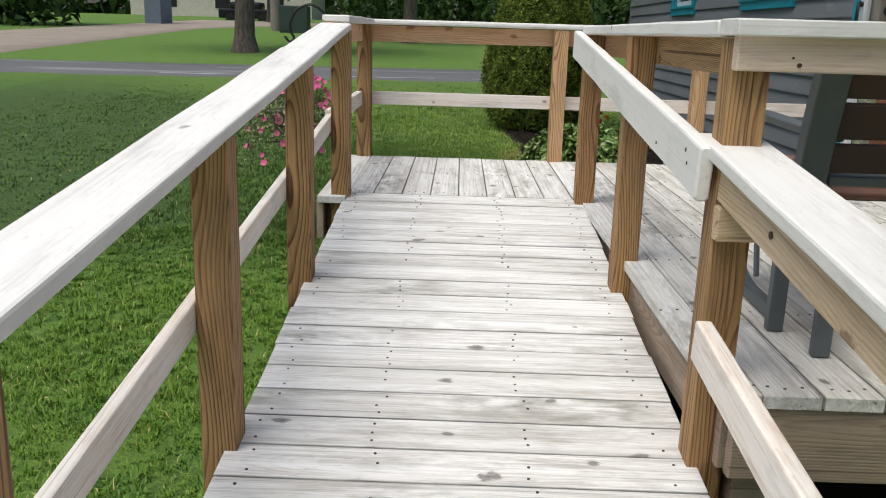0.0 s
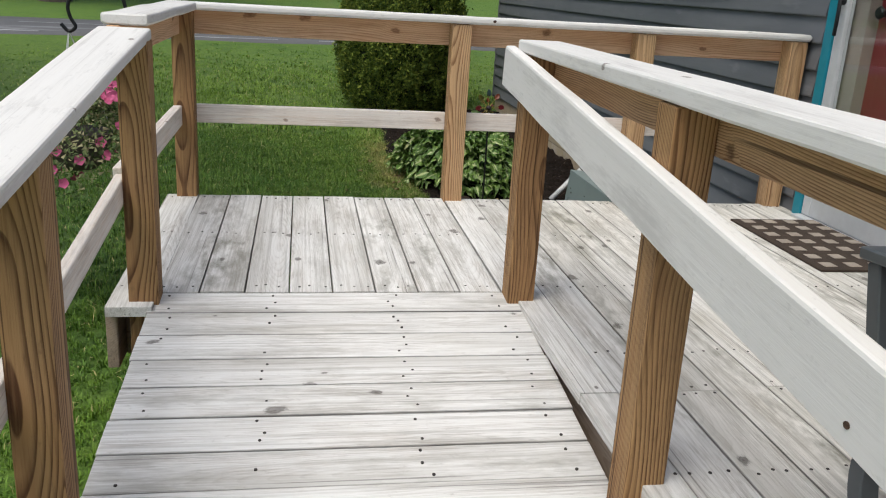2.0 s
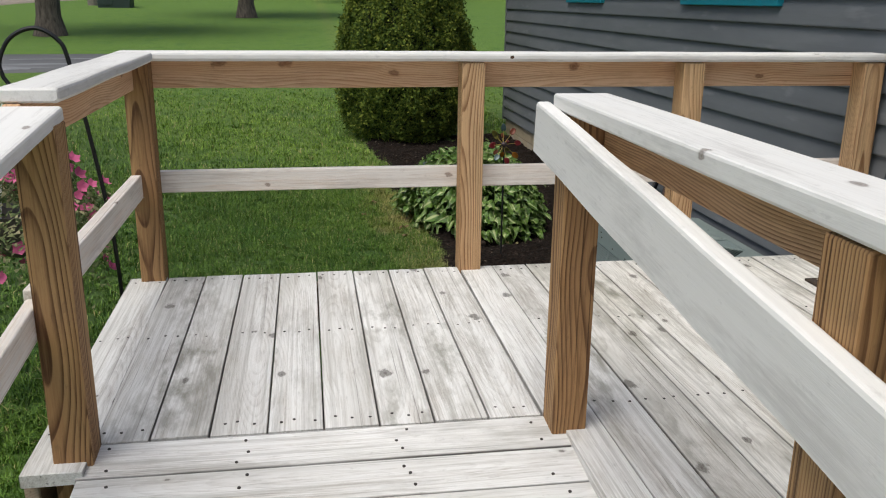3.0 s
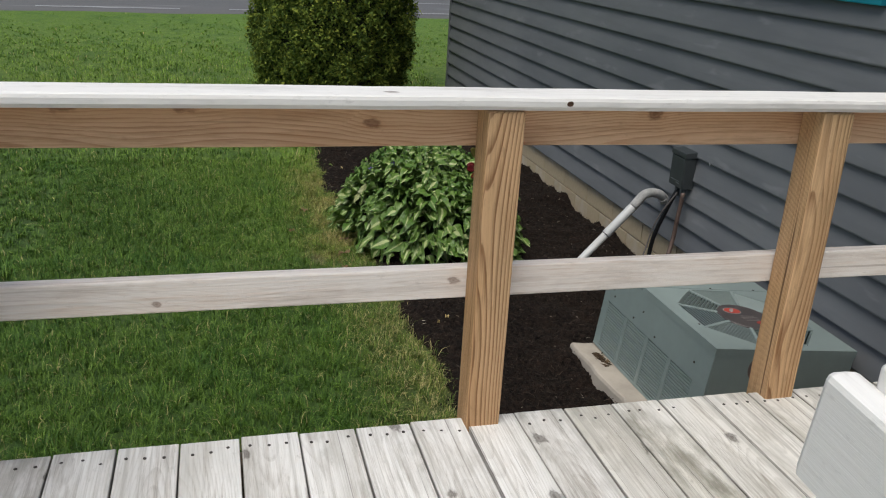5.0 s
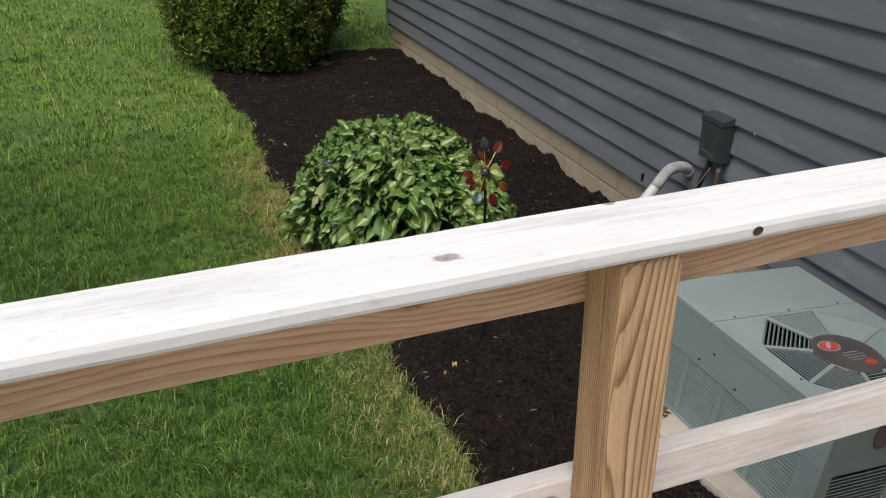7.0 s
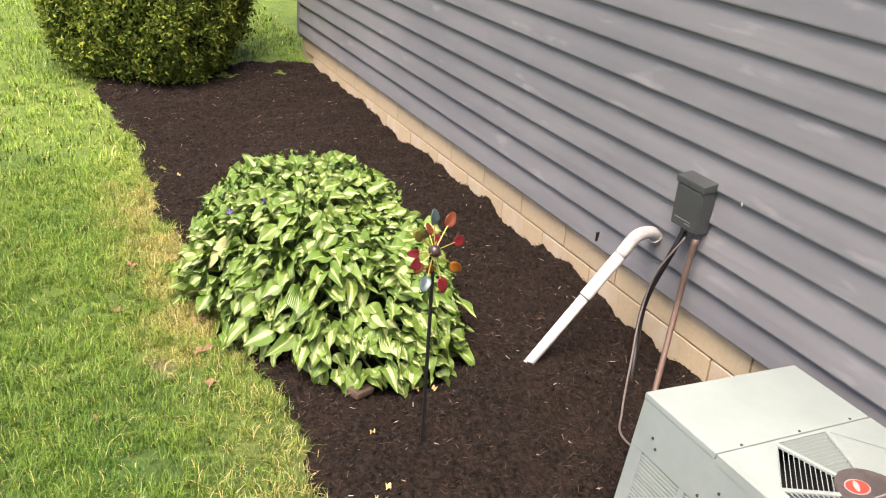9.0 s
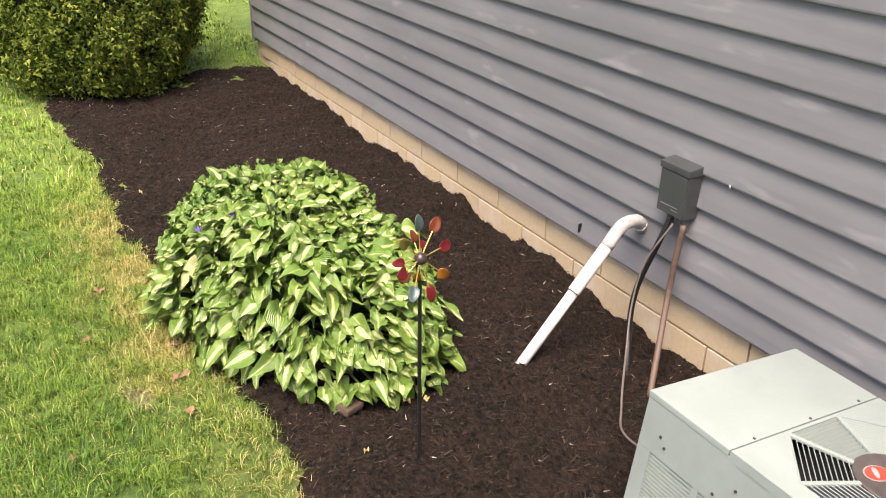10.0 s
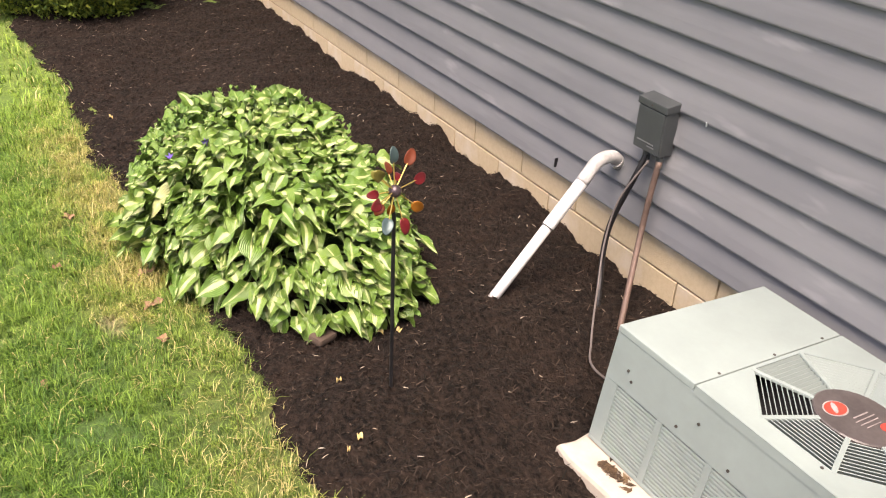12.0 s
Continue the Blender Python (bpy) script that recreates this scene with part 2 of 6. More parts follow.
def siding_paint():
    k = Nodes("grey_vinyl_siding", 0.42)
    o = k.tc.outputs["Object"]
    grain = k.noise(k.vec("MULTIPLY", o, (5.0, 60.0, 60.0)), 1.0, 4.0, 0.6)
    pos = k.t.nodes.new("ShaderNodeNewGeometry").outputs["Position"]
    patch = k.noise(k.vec("MULTIPLY", pos, (3.0, 0.9, 3.0)), 1.0, 4.0, 0.6)
    c = k.mix(k.ramp(patch, [(0.35, 0.0), (0.7, 1.0)]), (0.150, 0.157, 0.170), (0.196, 0.202, 0.212))
    c = k.mix(k.math("MULTIPLY", k.ramp(k.noise(k.vec("MULTIPLY", pos, (6.0, 2.2, 9.0)), 1.3, 3.0), [(0.62, 0.0), (0.74, 1.0)]), 0.5), c, (0.29, 0.29, 0.30))
    c = k.mix(k.math("MULTIPLY", k.ramp(k.noise(k.vec("MULTIPLY", pos, (9.0, 1.1, 14.0)), 1.0, 4.0), [(0.55, 0.0), (0.75, 1.0)]), 0.35), c, (0.12, 0.122, 0.13))
    k.color(c)
    k.b.inputs["Specular IOR Level"].default_value = 0.28
    k.rough(k.math("ADD", 0.4, k.math("MULTIPLY", grain, 0.2)))
    k.bump(grain, 0.25, 0.002)
    return k.m


def lawn_material(name, blades):
    """Lush green near the deck, thinner and more yellow farther along the lawn."""
    k = Nodes(name, 0.6 if blades else 0.9)
    o = k.tc.outputs["Object"]
    x, y, z = k.sep(o)
    big = k.noise(o, 0.55, 4.0, 0.6)
    mid = k.noise(o, 3.2, 4.0, 0.65)
    tuft = k.noise(o, 12.0, 4.0, 0.7)
    zone = k.math("ADD", k.math("ADD", k.math("ADD", y, k.math("MULTIPLY", x, 1.2)), k.math("MULTIPLY", k.math("SUBTRACT", mid, 0.5), 2.0)), k.math("MULTIPLY", k.math("SUBTRACT", big, 0.5), 4.0))
    thin = k.ramp(k.math("MULTIPLY", k.math("SUBTRACT", zone, 8.0), 0.3, True), [(0.0, 0.0), (1.0, 1.0)])
    rank = k.ramp(k.math("MULTIPLY", y, 0.05, True), [(0.22, 1.0), (0.29, 0.0), (0.7, 0.0), (0.95, 1.0)])
    lush = k.mix(k.ramp(tuft, [(0.4, 0.0), (0.62, 1.0)]), LUSH[0], LUSH[1])
    pale = k.mix(k.ramp(tuft, [(0.38, 0.0), (0.62, 1.0)]), THIN[0], THIN[1])
    plain_green = k.mix(k.ramp(tuft, [(0.38, 0.0), (0.62, 1.0)]), FAIR[0], FAIR[1])
    c = k.mix(rank, k.mix(thin, lush, pale), plain_green)
    c = k.mix(k.math("MULTIPLY", k.ramp(mid, [(0.52, 0.0), (0.7, 1.0)]), 0.3), c, (0.17, 0.245, 0.04))
    clover = k.noise(k.vec("ADD", o, (5.0, 3.0, 1.0)), 2.1, 3.0, 0.6)
    c = k.mix(k.math("MULTIPLY", k.ramp(clover, [(0.54, 0.0), (0.64, 1.0)]), 0.45), c, (0.05, 0.145, 0.018))
    # thin, dry strip beside the mulch bed
    near = k.ramp(k.math("ADD", k.math("ABSOLUTE", k.math("SUBTRACT", x, 0.75)), k.math("MULTIPLY", mid, 0.2)), [(0.16, 1.0), (0.42, 0.0)])
    yin = k.math("MULTIPLY", k.math("GREATER_THAN", k.math("ADD", y, mid), 8.6), k.math("LESS_THAN", k.math("ADD", y, mid), 10.5))
    dry = k.math("MULTIPLY", k.math("MULTIPLY", near, yin), k.ramp(k.noise(o, 6.0, 3.0), [(0.38, 0.0), (0.56, 1.0)]))
    c = k.mix(k.math("MULTIPLY", dry, 0.68), c, (0.36, 0.25, 0.085))
    verge = k.math("MULTIPLY", k.ramp(k.math("ADD", k.math("ABSOLUTE", k.math("SUBTRACT", x, 0.88)), k.math("MULTIPLY", mid, 0.3)), [(0.2, 1.0), (0.52, 0.0)]), k.ramp(k.math("MULTIPLY", y, 0.1), [(0.55, 0.0), (0.57, 1.0), (0.73, 1.0), (0.78, 0.45)]))
    c = k.mix(k.math("MULTIPLY", k.math("MULTIPLY", verge, k.ramp(tuft, [(0.4, 0.25), (0.58, 1.0)])), 0.5), c, (0.33, 0.29, 0.085))
    # two worn, pale patches of bare earth
    for px, py, size in ((0.554, 8.14, 0.075), (2.1, 14.6, 0.26)):
        dx, dy = k.math("SUBTRACT", x, px), k.math("MULTIPLY", k.math("SUBTRACT", y, py), 1.0 if size < 0.2 else 0.45)
        away = k.math("SQRT", k.math("ADD", k.math("MULTIPLY", dx, dx), k.math("MULTIPLY", dy, dy)))
        c = k.mix(k.math("MULTIPLY", k.ramp(k.math("ADD", away, k.math("MULTIPLY", k.math("SUBTRACT", tuft, 0.3), size * 2.6)), [(size * 0.75, 1.0), (size * 1.4, 0.0)]), 0.8), c, (0.38, 0.30, 0.18))
    if blades:
        g = k.t.nodes.new("ShaderNodeNewGeometry")
        ri = g.outputs["Random Per Island"]
        even = k.math("SUBTRACT", 1.0, k.math("MULTIPLY", rank, 0.75))
        c = k.mix(k.math("MULTIPLY", k.ramp(ri, [(0.0, 0.85), (0.5, 0.0)]), even), c, (0.02, 0.056, 0.008))
        c = k.mix(k.math("MULTIPLY", k.ramp(ri, [(0.6, 0.0), (0.92, 0.6)]), even), c, (0.22, 0.34, 0.055))
        straw = k.math("SUBTRACT", 0.968, k.math("MULTIPLY", k.math("MAXIMUM", verge, dry), 0.24))
        c = k.mix(k.math("MULTIPLY", k.math("GREATER_THAN", k.math("FRACT", k.math("MULTIPLY", ri, 7.3)), straw), 0.8), c, (0.50, 0.42, 0.19))
        k.b.inputs["Specular IOR Level"].default_value = 0.3
    else:
        even_out = k.math("SUBTRACT", 1.0, k.math("MULTIPLY", rank, 0.8))
        # bare thatch between the blades, with the shade down there painted in too
        fine = k.noise(o, 60.0, 4.0, 0.7)
        c = k.mix(k.ramp(fine, [(0.35, 0.6), (0.65, 0.0)]), c, (0.04, 0.075, 0.015))
        # near ground darkened in its colour, standing in for shade among the blades
        close = k.math("MULTIPLY", k.math("LESS_THAN", y, 19.0), k.math("LESS_THAN", k.math("ABSOLUTE", x), 8.0))
        c = k.mix(k.math("MULTIPLY", k.math("MULTIPLY", close, even_out), 0.4), c, (0.035, 0.05, 0.012))
        k.bump(fine, 0.8, 0.02)
    k.color(c)
    return k.m


def mulch_material():
    k = Nodes("dark_bark_mulch", 0.9)
    o = k.tc.outputs["Object"]
    a = k.noise(k.vec("MULTIPLY", o, (1.0, 0.6, 1.0)), 55.0, 5.0, 0.7)
    b = k.noise(o, 6.0, 4.0, 0.6)
    v = k.voronoi(k.vec("ADD", o, k.vec("MULTIPLY", k.noise(o, 30.0, 2.0, 0.5, True), (0.05, 0.05, 0.05))), 42.0, "Distance")
    c = k.mix(k.ramp(a, [(0.35, 0.0), (0.68, 1.0)]), (0.0026, 0.0020, 0.0018), (0.030, 0.0205, 0.0155))
    c = k.mix(k.math("MULTIPLY", k.ramp(b, [(0.5, 0.0), (0.7, 1.0)]), 0.4), c, (0.028, 0.0175, 0.0125))
    k.color(c)
    k.b.inputs["Specular IOR Level"].default_value = 0.12
    k.bump(k.math("ADD", k.math("MULTIPLY", a, 0.8), k.math("MULTIPLY", v, 0.6)), 1.0, 0.02)
    return k.m


def island(name, stops, rough=0.85):
    """Colour that differs from piece to piece of one joined mesh."""
    k = Nodes(name, rough)
    k.b.inputs["Specular IOR Level"].default_value = 0.2
    g = k.t.nodes.new("ShaderNodeNewGeometry")
    c = k.ramp(g.outputs["Random Per Island"], stops)
    n = k.noise(k.tc.outputs["Object"], 40.0, 3.0)
    k.color(k.mix(k.math("MULTIPLY", n, 0.5), c, k.mix(0.5, c, (0.02, 0.02, 0.015))))
    return k.m


def hosta_leaf_material():
    k = Nodes("variegated_leaf", 0.33)
    u, v, w = k.sep(k.tc.outputs["UV"])
    geo = k.t.nodes.new("ShaderNodeNewGeometry")
    r = k.math("FRACT", k.math("ADD", k.oi.outputs["Random"], geo.outputs["Random Per Island"]))
    side = k.math("ABSOLUTE", k.math("SUBTRACT", v, 0.5))
    streak = k.noise(k.xyz(k.math("ADD", k.math("MULTIPLY", u, 2.5), k.math("MULTIPLY", r, 30.0)), k.math("MULTIPLY", v, 26.0), k.math("MULTIPLY", r, 11.0)), 1.0, 3.0, 0.6)
    width = k.math("ADD", -0.045, k.math("MULTIPLY", k.math("FRACT", k.math("MULTIPLY", r, 5.3)), 0.17))
    edge = k.math("SUBTRACT", k.math("ADD", side, k.math("MULTIPLY", k.math("SUBTRACT", streak, 0.5), 0.3)), width)
    cream = k.ramp(edge, [(0.0, 0.9), (0.03, 0.7), (0.07, 0.0)])
    vein = k.math("SINE", k.math("MULTIPLY", k.math("SUBTRACT", v, 0.5), 70.0))
    g = k.mix(k.math("MULTIPLY", k.noise(k.xyz(u, v, r), 6.0, 3.0), 1.0), (0.039, 0.104, 0.015), (0.118, 0.214, 0.034))
    g = k.mix(k.math("MULTIPLY", k.math("FRACT", k.math("MULTIPLY", r, 17.0)), 0.55), g, (0.17, 0.255, 0.05))
    tan = k.math("MULTIPLY", k.math("GREATER_THAN", k.math("FRACT", k.math("MULTIPLY", r, 29.0)), 0.993), 0.5)
    k.color(k.mix(tan, k.mix(cream, g, (0.44, 0.485, 0.225)), (0.42, 0.38, 0.2)))
    k.bump(vein, 0.4, 0.004)
    return k.m


def bark_material():
    k = Nodes("tree_bark", 0.9)
    o = k.tc.outputs["Object"]
    a = k.noise(k.vec("MULTIPLY", o, (9.0, 9.0, 1.6)), 1.5, 5.0, 0.7)
    k.color(k.mix(k.ramp(a, [(0.35, 0.0), (0.65, 1.0)]), (0.05, 0.038, 0.03), (0.17, 0.135, 0.11)))
    k.bump(a, 0.9, 0.05)
    return k.m


def asphalt_material(name, c, scale=30.0):
    k = Nodes(name, 0.8)
    o = k.tc.outputs["Object"]
    a, b = k.noise(o, scale, 4.0, 0.7), k.noise(k.vec("MULTIPLY", o, (0.25, 1.4, 1.0)), 1.0, 4.0, 0.6)
    dark = tuple(v * 0.7 for v in c)
    cc = k.mix(a, dark, c)
    cc = k.mix(k.math("MULTIPLY", k.ramp(b, [(0.56, 0.0), (0.66, 1.0)]), 0.55), cc, tuple(min(1, v * 2.2) for v in c))
    k.color(cc)
    k.bump(a, 0.4, 0.01)
    return k.m


def block_material():
    k = Nodes("tan_foundation_block", 0.9)
    o = k.tc.outputs["Object"]
    a, b = k.noise(o, 45.0, 4.0, 0.7), k.noise(o, 3.0, 4.0, 0.6)
    c = k.mix(a, (0.41, 0.325, 0.205), (0.57, 0.465, 0.315))
    c = k.mix(k.math("MULTIPLY", k.ramp(b, [(0.55, 0.0), (0.72, 1.0)]), 0.5), c, (0.62, 0.57, 0.50))
    c = k.mix(k.math("MULTIPLY", k.math("SUBTRACT", k.oi.outputs["Random"], 0.3), 0.25, True), c, (0.33, 0.26, 0.19))
    k.color(c)
    k.bump(a, 0.5, 0.006)
    return k.m


def glass_material():
    k = Nodes("window_glass", 0.03)
    k.b.inputs["Base Color"].default_value = (0.9, 0.95, 0.95, 1)
    k.b.inputs["Transmission Weight"].default_value = 1.0
    k.b.inputs["IOR"].default_value = 1.45
    return k.m


SIDING = siding_paint()
LUSH = ((0.038, 0.098, 0.008), (0.085, 0.168, 0.017))
FAIR = ((0.105, 0.205, 0.019), (0.15, 0.262, 0.029))
THIN = ((0.112, 0.222, 0.019), (0.255, 0.372, 0.052))
LAWN, BLADES, MULCH = lawn_material("lawn_soil", False), lawn_material("grass_blades", True), mulch_material()
CHIPS = island("mulch_chips", [(0.0, (0.003, 0.0024, 0.002)), (0.5, (0.015, 0.0105, 0.008)), (0.9, (0.04, 0.027, 0.02)), (0.985, (0.075, 0.052, 0.038)), (0.992, (0.3, 0.24, 0.18)), (1.0, (0.5, 0.44, 0.36))])
LEAF, BARK, GLASS, BLOCK = hosta_leaf_material(), bark_material(), glass_material(), block_material()
ASPHALT, GRAVEL = asphalt_material("old_asphalt", (0.135, 0.135, 0.14)), plain("gravel_drive", (0.33, 0.275, 0.225), 0.9, 0, 0.3, 6.0, 0.4)
EVERGREEN = island("evergreen_sprays", [(0.0, (0.038, 0.07, 0.014)), (0.4, (0.105, 0.158, 0.022)), (0.8, (0.19, 0.245, 0.034)), (1.0, (0.29, 0.32, 0.048))])
FOLIAGE = island("broad_leaf_foliage", [(0.0, (0.018, 0.05, 0.012)), (0.5, (0.04, 0.095, 0.02)), (0.9, (0.075, 0.15, 0.03)), (1.0, (0.12, 0.20, 0.05))])
WOODS = island("far_foliage", [(0.0, (0.022, 0.05, 0.014)), (0.5, (0.05, 0.10, 0.026)), (0.9, (0.09, 0.155, 0.042)), (1.0, (0.14, 0.21, 0.06))])
BASKET_GREEN = island("trailing_foliage", [(0.0, (0.075, 0.115, 0.045)), (0.6, (0.18, 0.22, 0.09)), (1.0, (0.42, 0.37, 0.22))])
PETAL = island("pink_petals", [(0.0, (0.62, 0.09, 0.25)), (0.6, (0.72, 0.2, 0.36)), (1.0, (0.78, 0.40, 0.46))], 0.6)
TEAL, WHITE = plain("teal_trim_paint", (0.015, 0.27, 0.36), 0.4, 0, 0.15), plain("white_trim_paint", (0.62, 0.64, 0.66), 0.4, 0, 0.12)
# DARK is near black; on insides it paints the lack of light
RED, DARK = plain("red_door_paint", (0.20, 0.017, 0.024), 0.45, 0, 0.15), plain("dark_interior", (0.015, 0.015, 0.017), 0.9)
BEIGE = plain("taupe_jamb", (0.36, 0.31, 0.27), 0.5)
SAGE = plain("sage_painted_steel", (0.262, 0.316, 0.302), 0.45, 0.0, 0.2, 7.0, 0.03)
BLACK, GREY_METAL = plain("black_metal", (0.018, 0.018, 0.02), 0.45, 0.3), plain("grey_powder_coat", (0.125, 0.14, 0.15), 0.45, 0.2, 0.2, 14.0)
BROWN_SLAT = plain("brown_composite_slat", (0.062, 0.034, 0.026), 0.6, 0, 0.25, 12.0)
SEAT_SLAT = plain("red_brown_seat_slat", (0.22, 0.105, 0.07), 0.6, 0, 0.25, 12.0)
PVC, COPPER = plain("white_pvc", (0.66, 0.66, 0.65), 0.4, 0, 0.16, 15.0), plain("rusty_conduit", (0.17, 0.115, 0.092), 0.6, 0.2, 0.35, 40.0)
BOX_GREY, CONCRETE = plain("grey_box_paint", (0.058, 0.066, 0.068), 0.5, 0.1, 0.2), plain("stained_concrete", (0.45, 0.395, 0.33), 0.9, 0, 0.4, 9.0, 0.4)
MAT_BROWN, MAT_TAN = plain("brown_mat_fibre", (0.062, 0.042, 0.03), 0.95, 0, 0.4, 120.0, 0.6), plain("tan_mat_fibre", (0.42, 0.36, 0.30), 0.95, 0, 0.3, 120.0, 0.6)
NAIL, ROOF = plain("rusty_nail", (0.06, 0.05, 0.045), 0.6, 0.3), plain("grey_shingle", (0.10, 0.10, 0.105), 0.9, 0, 0.4, 60.0, 0.6)
SOIL = plain("bare_soil", (0.05, 0.038, 0.028), 0.95, 0, 0.4, 30.0, 0.6)


# ---------------------------------------------------------------- building helpers
PLACE = {}
SHARED = {}


def thing(name, label, category, at=(0, 0, 0), group="", kind=""):
    ob = new(name)
    ob.empty_display_size = 0.1
    ob.matrix_basis = Matrix.Translation(at)
    PLACE[ob.name] = ob.matrix_basis.copy()
    return tagged(ob, label, category, group, kind)


def hang(name, me, parent, m=None, label="", kind=""):
    """An object on a mesh, at the world pose m, under a thing or a part (or at top level)."""
    ob = new(name, me)
    m = m or Matrix.Identity(4)
    PLACE[ob.name] = m.copy()
    if parent:
        ob.parent = parent
        ob.matrix_basis = PLACE[parent.name].inverted() @ m
    else:
        ob.matrix_basis = m
    return tagged(ob, label, "", "", kind)


def done(bm, name, material, smooth=False):
    me = bpy.data.meshes.new(name)
    bm.to_mesh(me)
    bm.free()
    me.materials.append(material)
    if smooth:
        me.shade_smooth()
    return me


def part(name, bm, material, parent, label="", m=None, smooth=False, kind=""):
    return hang(name, done(bm, name, material, smooth), parent, m, label, kind)


def raw(name, v, f, material, smooth=False):
    """A mesh from arrays: vertices (n, 3) and triangles (k, 3)."""
    me = bpy.data.meshes.new(name)
    v, f = np.asarray(v, np.float32), np.asarray(f, np.int32)
    me.vertices.add(len(v)), me.loops.add(f.size), me.polygons.add(len(f))
    me.vertices.foreach_set("co", v.ravel())
    me.loops.foreach_set("vertex_index", f.ravel())
    me.polygons.foreach_set("loop_start", np.arange(0, f.size, 3, dtype=np.int32))
    me.polygons.foreach_set("loop_total", np.full(len(f), 3, np.int32))
    me.update(calc_edges=True)
    me.validate()
    me.materials.append(material)
    if smooth:
        me.shade_smooth()
    return me


def box(bm, lo, hi, bevel=0.0):
    r = bmesh.ops.create_cube(bm, size=1.0)
    c, s = (Vector(lo) + Vector(hi)) / 2, Vector(hi) - Vector(lo)
    for v in r["verts"]:
        v.co = Vector((v.co.x * s.x, v.co.y * s.y, v.co.z * s.z)) + c
    if bevel:
        es = list({e for v in r["verts"] for e in v.link_edges})
        bmesh.ops.bevel(bm, geom=es, offset=bevel, segments=2, affect="EDGES", profile=0.6)
    return bm


def boxed(lo, hi, bevel=0.004):
    return box(bmesh.new(), lo, hi, bevel)


def tube(bm, pts, r, sides=10, caps=True):
    """A round tube along points; r is one radius or one for each point."""
    pts = [Vector(p) for p in pts]
    rs = r if isinstance(r, (list, tuple)) else [r] * len(pts)
    rings, side = [], None
    for i, p in enumerate(pts):
        d = (pts[min(i + 1, len(pts) - 1)] - pts[max(i - 1, 0)]).normalized()
        if side is None:
            side = d.orthogonal().normalized()
        side = (side - d * side.dot(d)).normalized()
        up = d.cross(side)
        rings.append([bm.verts.new(p + (side * math.cos(a) + up * math.sin(a)) * rs[i]) for a in (2 * math.pi * k / sides for k in range(sides))])
    for a, b in zip(rings, rings[1:]):
        for k in range(sides):
            bm.faces.new((a[k], a[(k + 1) % sides], b[(k + 1) % sides], b[k]))
    if caps:
        bm.faces.new(rings[0][::-1]), bm.faces.new(rings[-1])
    return bm


def bent(ctrl, n=8):
    """Points of a smooth curve through control points."""
    c = [Vector(p) for p in ctrl]
    c = [c[0] * 2 - c[1]] + c + [c[-1] * 2 - c[-2]]
    out = []
    for i in range(1, len(c) - 2):
        for k in range(n):
            t = k / n
            a, b, d, e = c[i - 1], c[i], c[i + 1], c[i + 2]
            out.append(0.5 * (2 * b + (d - a) * t + (2 * a - 5 * b + 4 * d - e) * t * t + (3 * b - a - 3 * d + e) * t ** 3))
    return out + [c[-2]]


def board_mesh(length, width, thick, material, bevel=0.004, steps=1, wave=0.0, seed=0):
    """A sawn board along x with eased edges; steps and wave give a long board its slight unevenness."""
    key = (round(length, 3), round(width, 3), round(thick, 3), material.name, bevel, steps, wave, seed)
    if key in SHARED:
        return SHARED[key]
    rnd = random.Random(hash(key[:3]) % 9973 + seed)
    w, t, b = width / 2, thick / 2, bevel
    prof = [(w - b, t), (w - b * 0.3, t - b * 0.3), (w, t - b), (w, b - t), (w - b, -t), (b - w, -t), (-w, b - t), (-w, t - b), (b * 0.3 - w, t - b * 0.3), (b - w, t)]
    bm = bmesh.new()
    rings = []
    xs = [0.0, b] + [length * k / steps for k in range(1, steps)] + [length - b, length]
    for i, x in enumerate(xs):
        s = 1.0 - (b * 0.7 / w if i in (0, len(xs) - 1) else 0)
        s2 = 1.0 - (b * 0.7 / t if i in (0, len(xs) - 1) else 0)
        dy, dz = rnd.uniform(-wave, wave), rnd.uniform(-wave, wave)
        rings.append([bm.verts.new((x, y * s + dy, z * s2 + dz)) for y, z in prof])
    n = len(prof)
    for a, c in zip(rings, rings[1:]):
        for k in range(n):
            bm.faces.new((a[k], c[k], c[(k + 1) % n], a[(k + 1) % n]))
    bm.faces.new(rings[0]), bm.faces.new(rings[-1][::-1])
    bmesh.ops.recalc_face_normals(bm, faces=bm.faces)
    SHARED[key] = done(bm, "board", material)
    return SHARED[key]


def along(p0, p1, up=(0, 0, 1)):
    """The pose whose x axis runs from p0 to p1 and whose z axis leans to up."""
    p0, x = Vector(p0), (Vector(p1) - Vector(p0)).normalized()
    y = Vector(up).cross(x).normalized()
    m = Matrix((x, y, x.cross(y))).transposed().to_4x4()
    m.translation = p0
    return m


def board(name, p0, p1, width, thick, material, parent, up=(0, 0, 1), bevel=0.004, steps=1, wave=0.0, seed=0, label=""):
    """A board whose middle line runs from p0 to p1: width across, thick along up."""
    length = (Vector(p1) - Vector(p0)).length
    return hang(name, board_mesh(length, width, thick, material, bevel, steps, wave, seed), parent, along(p0, p1, up), label)


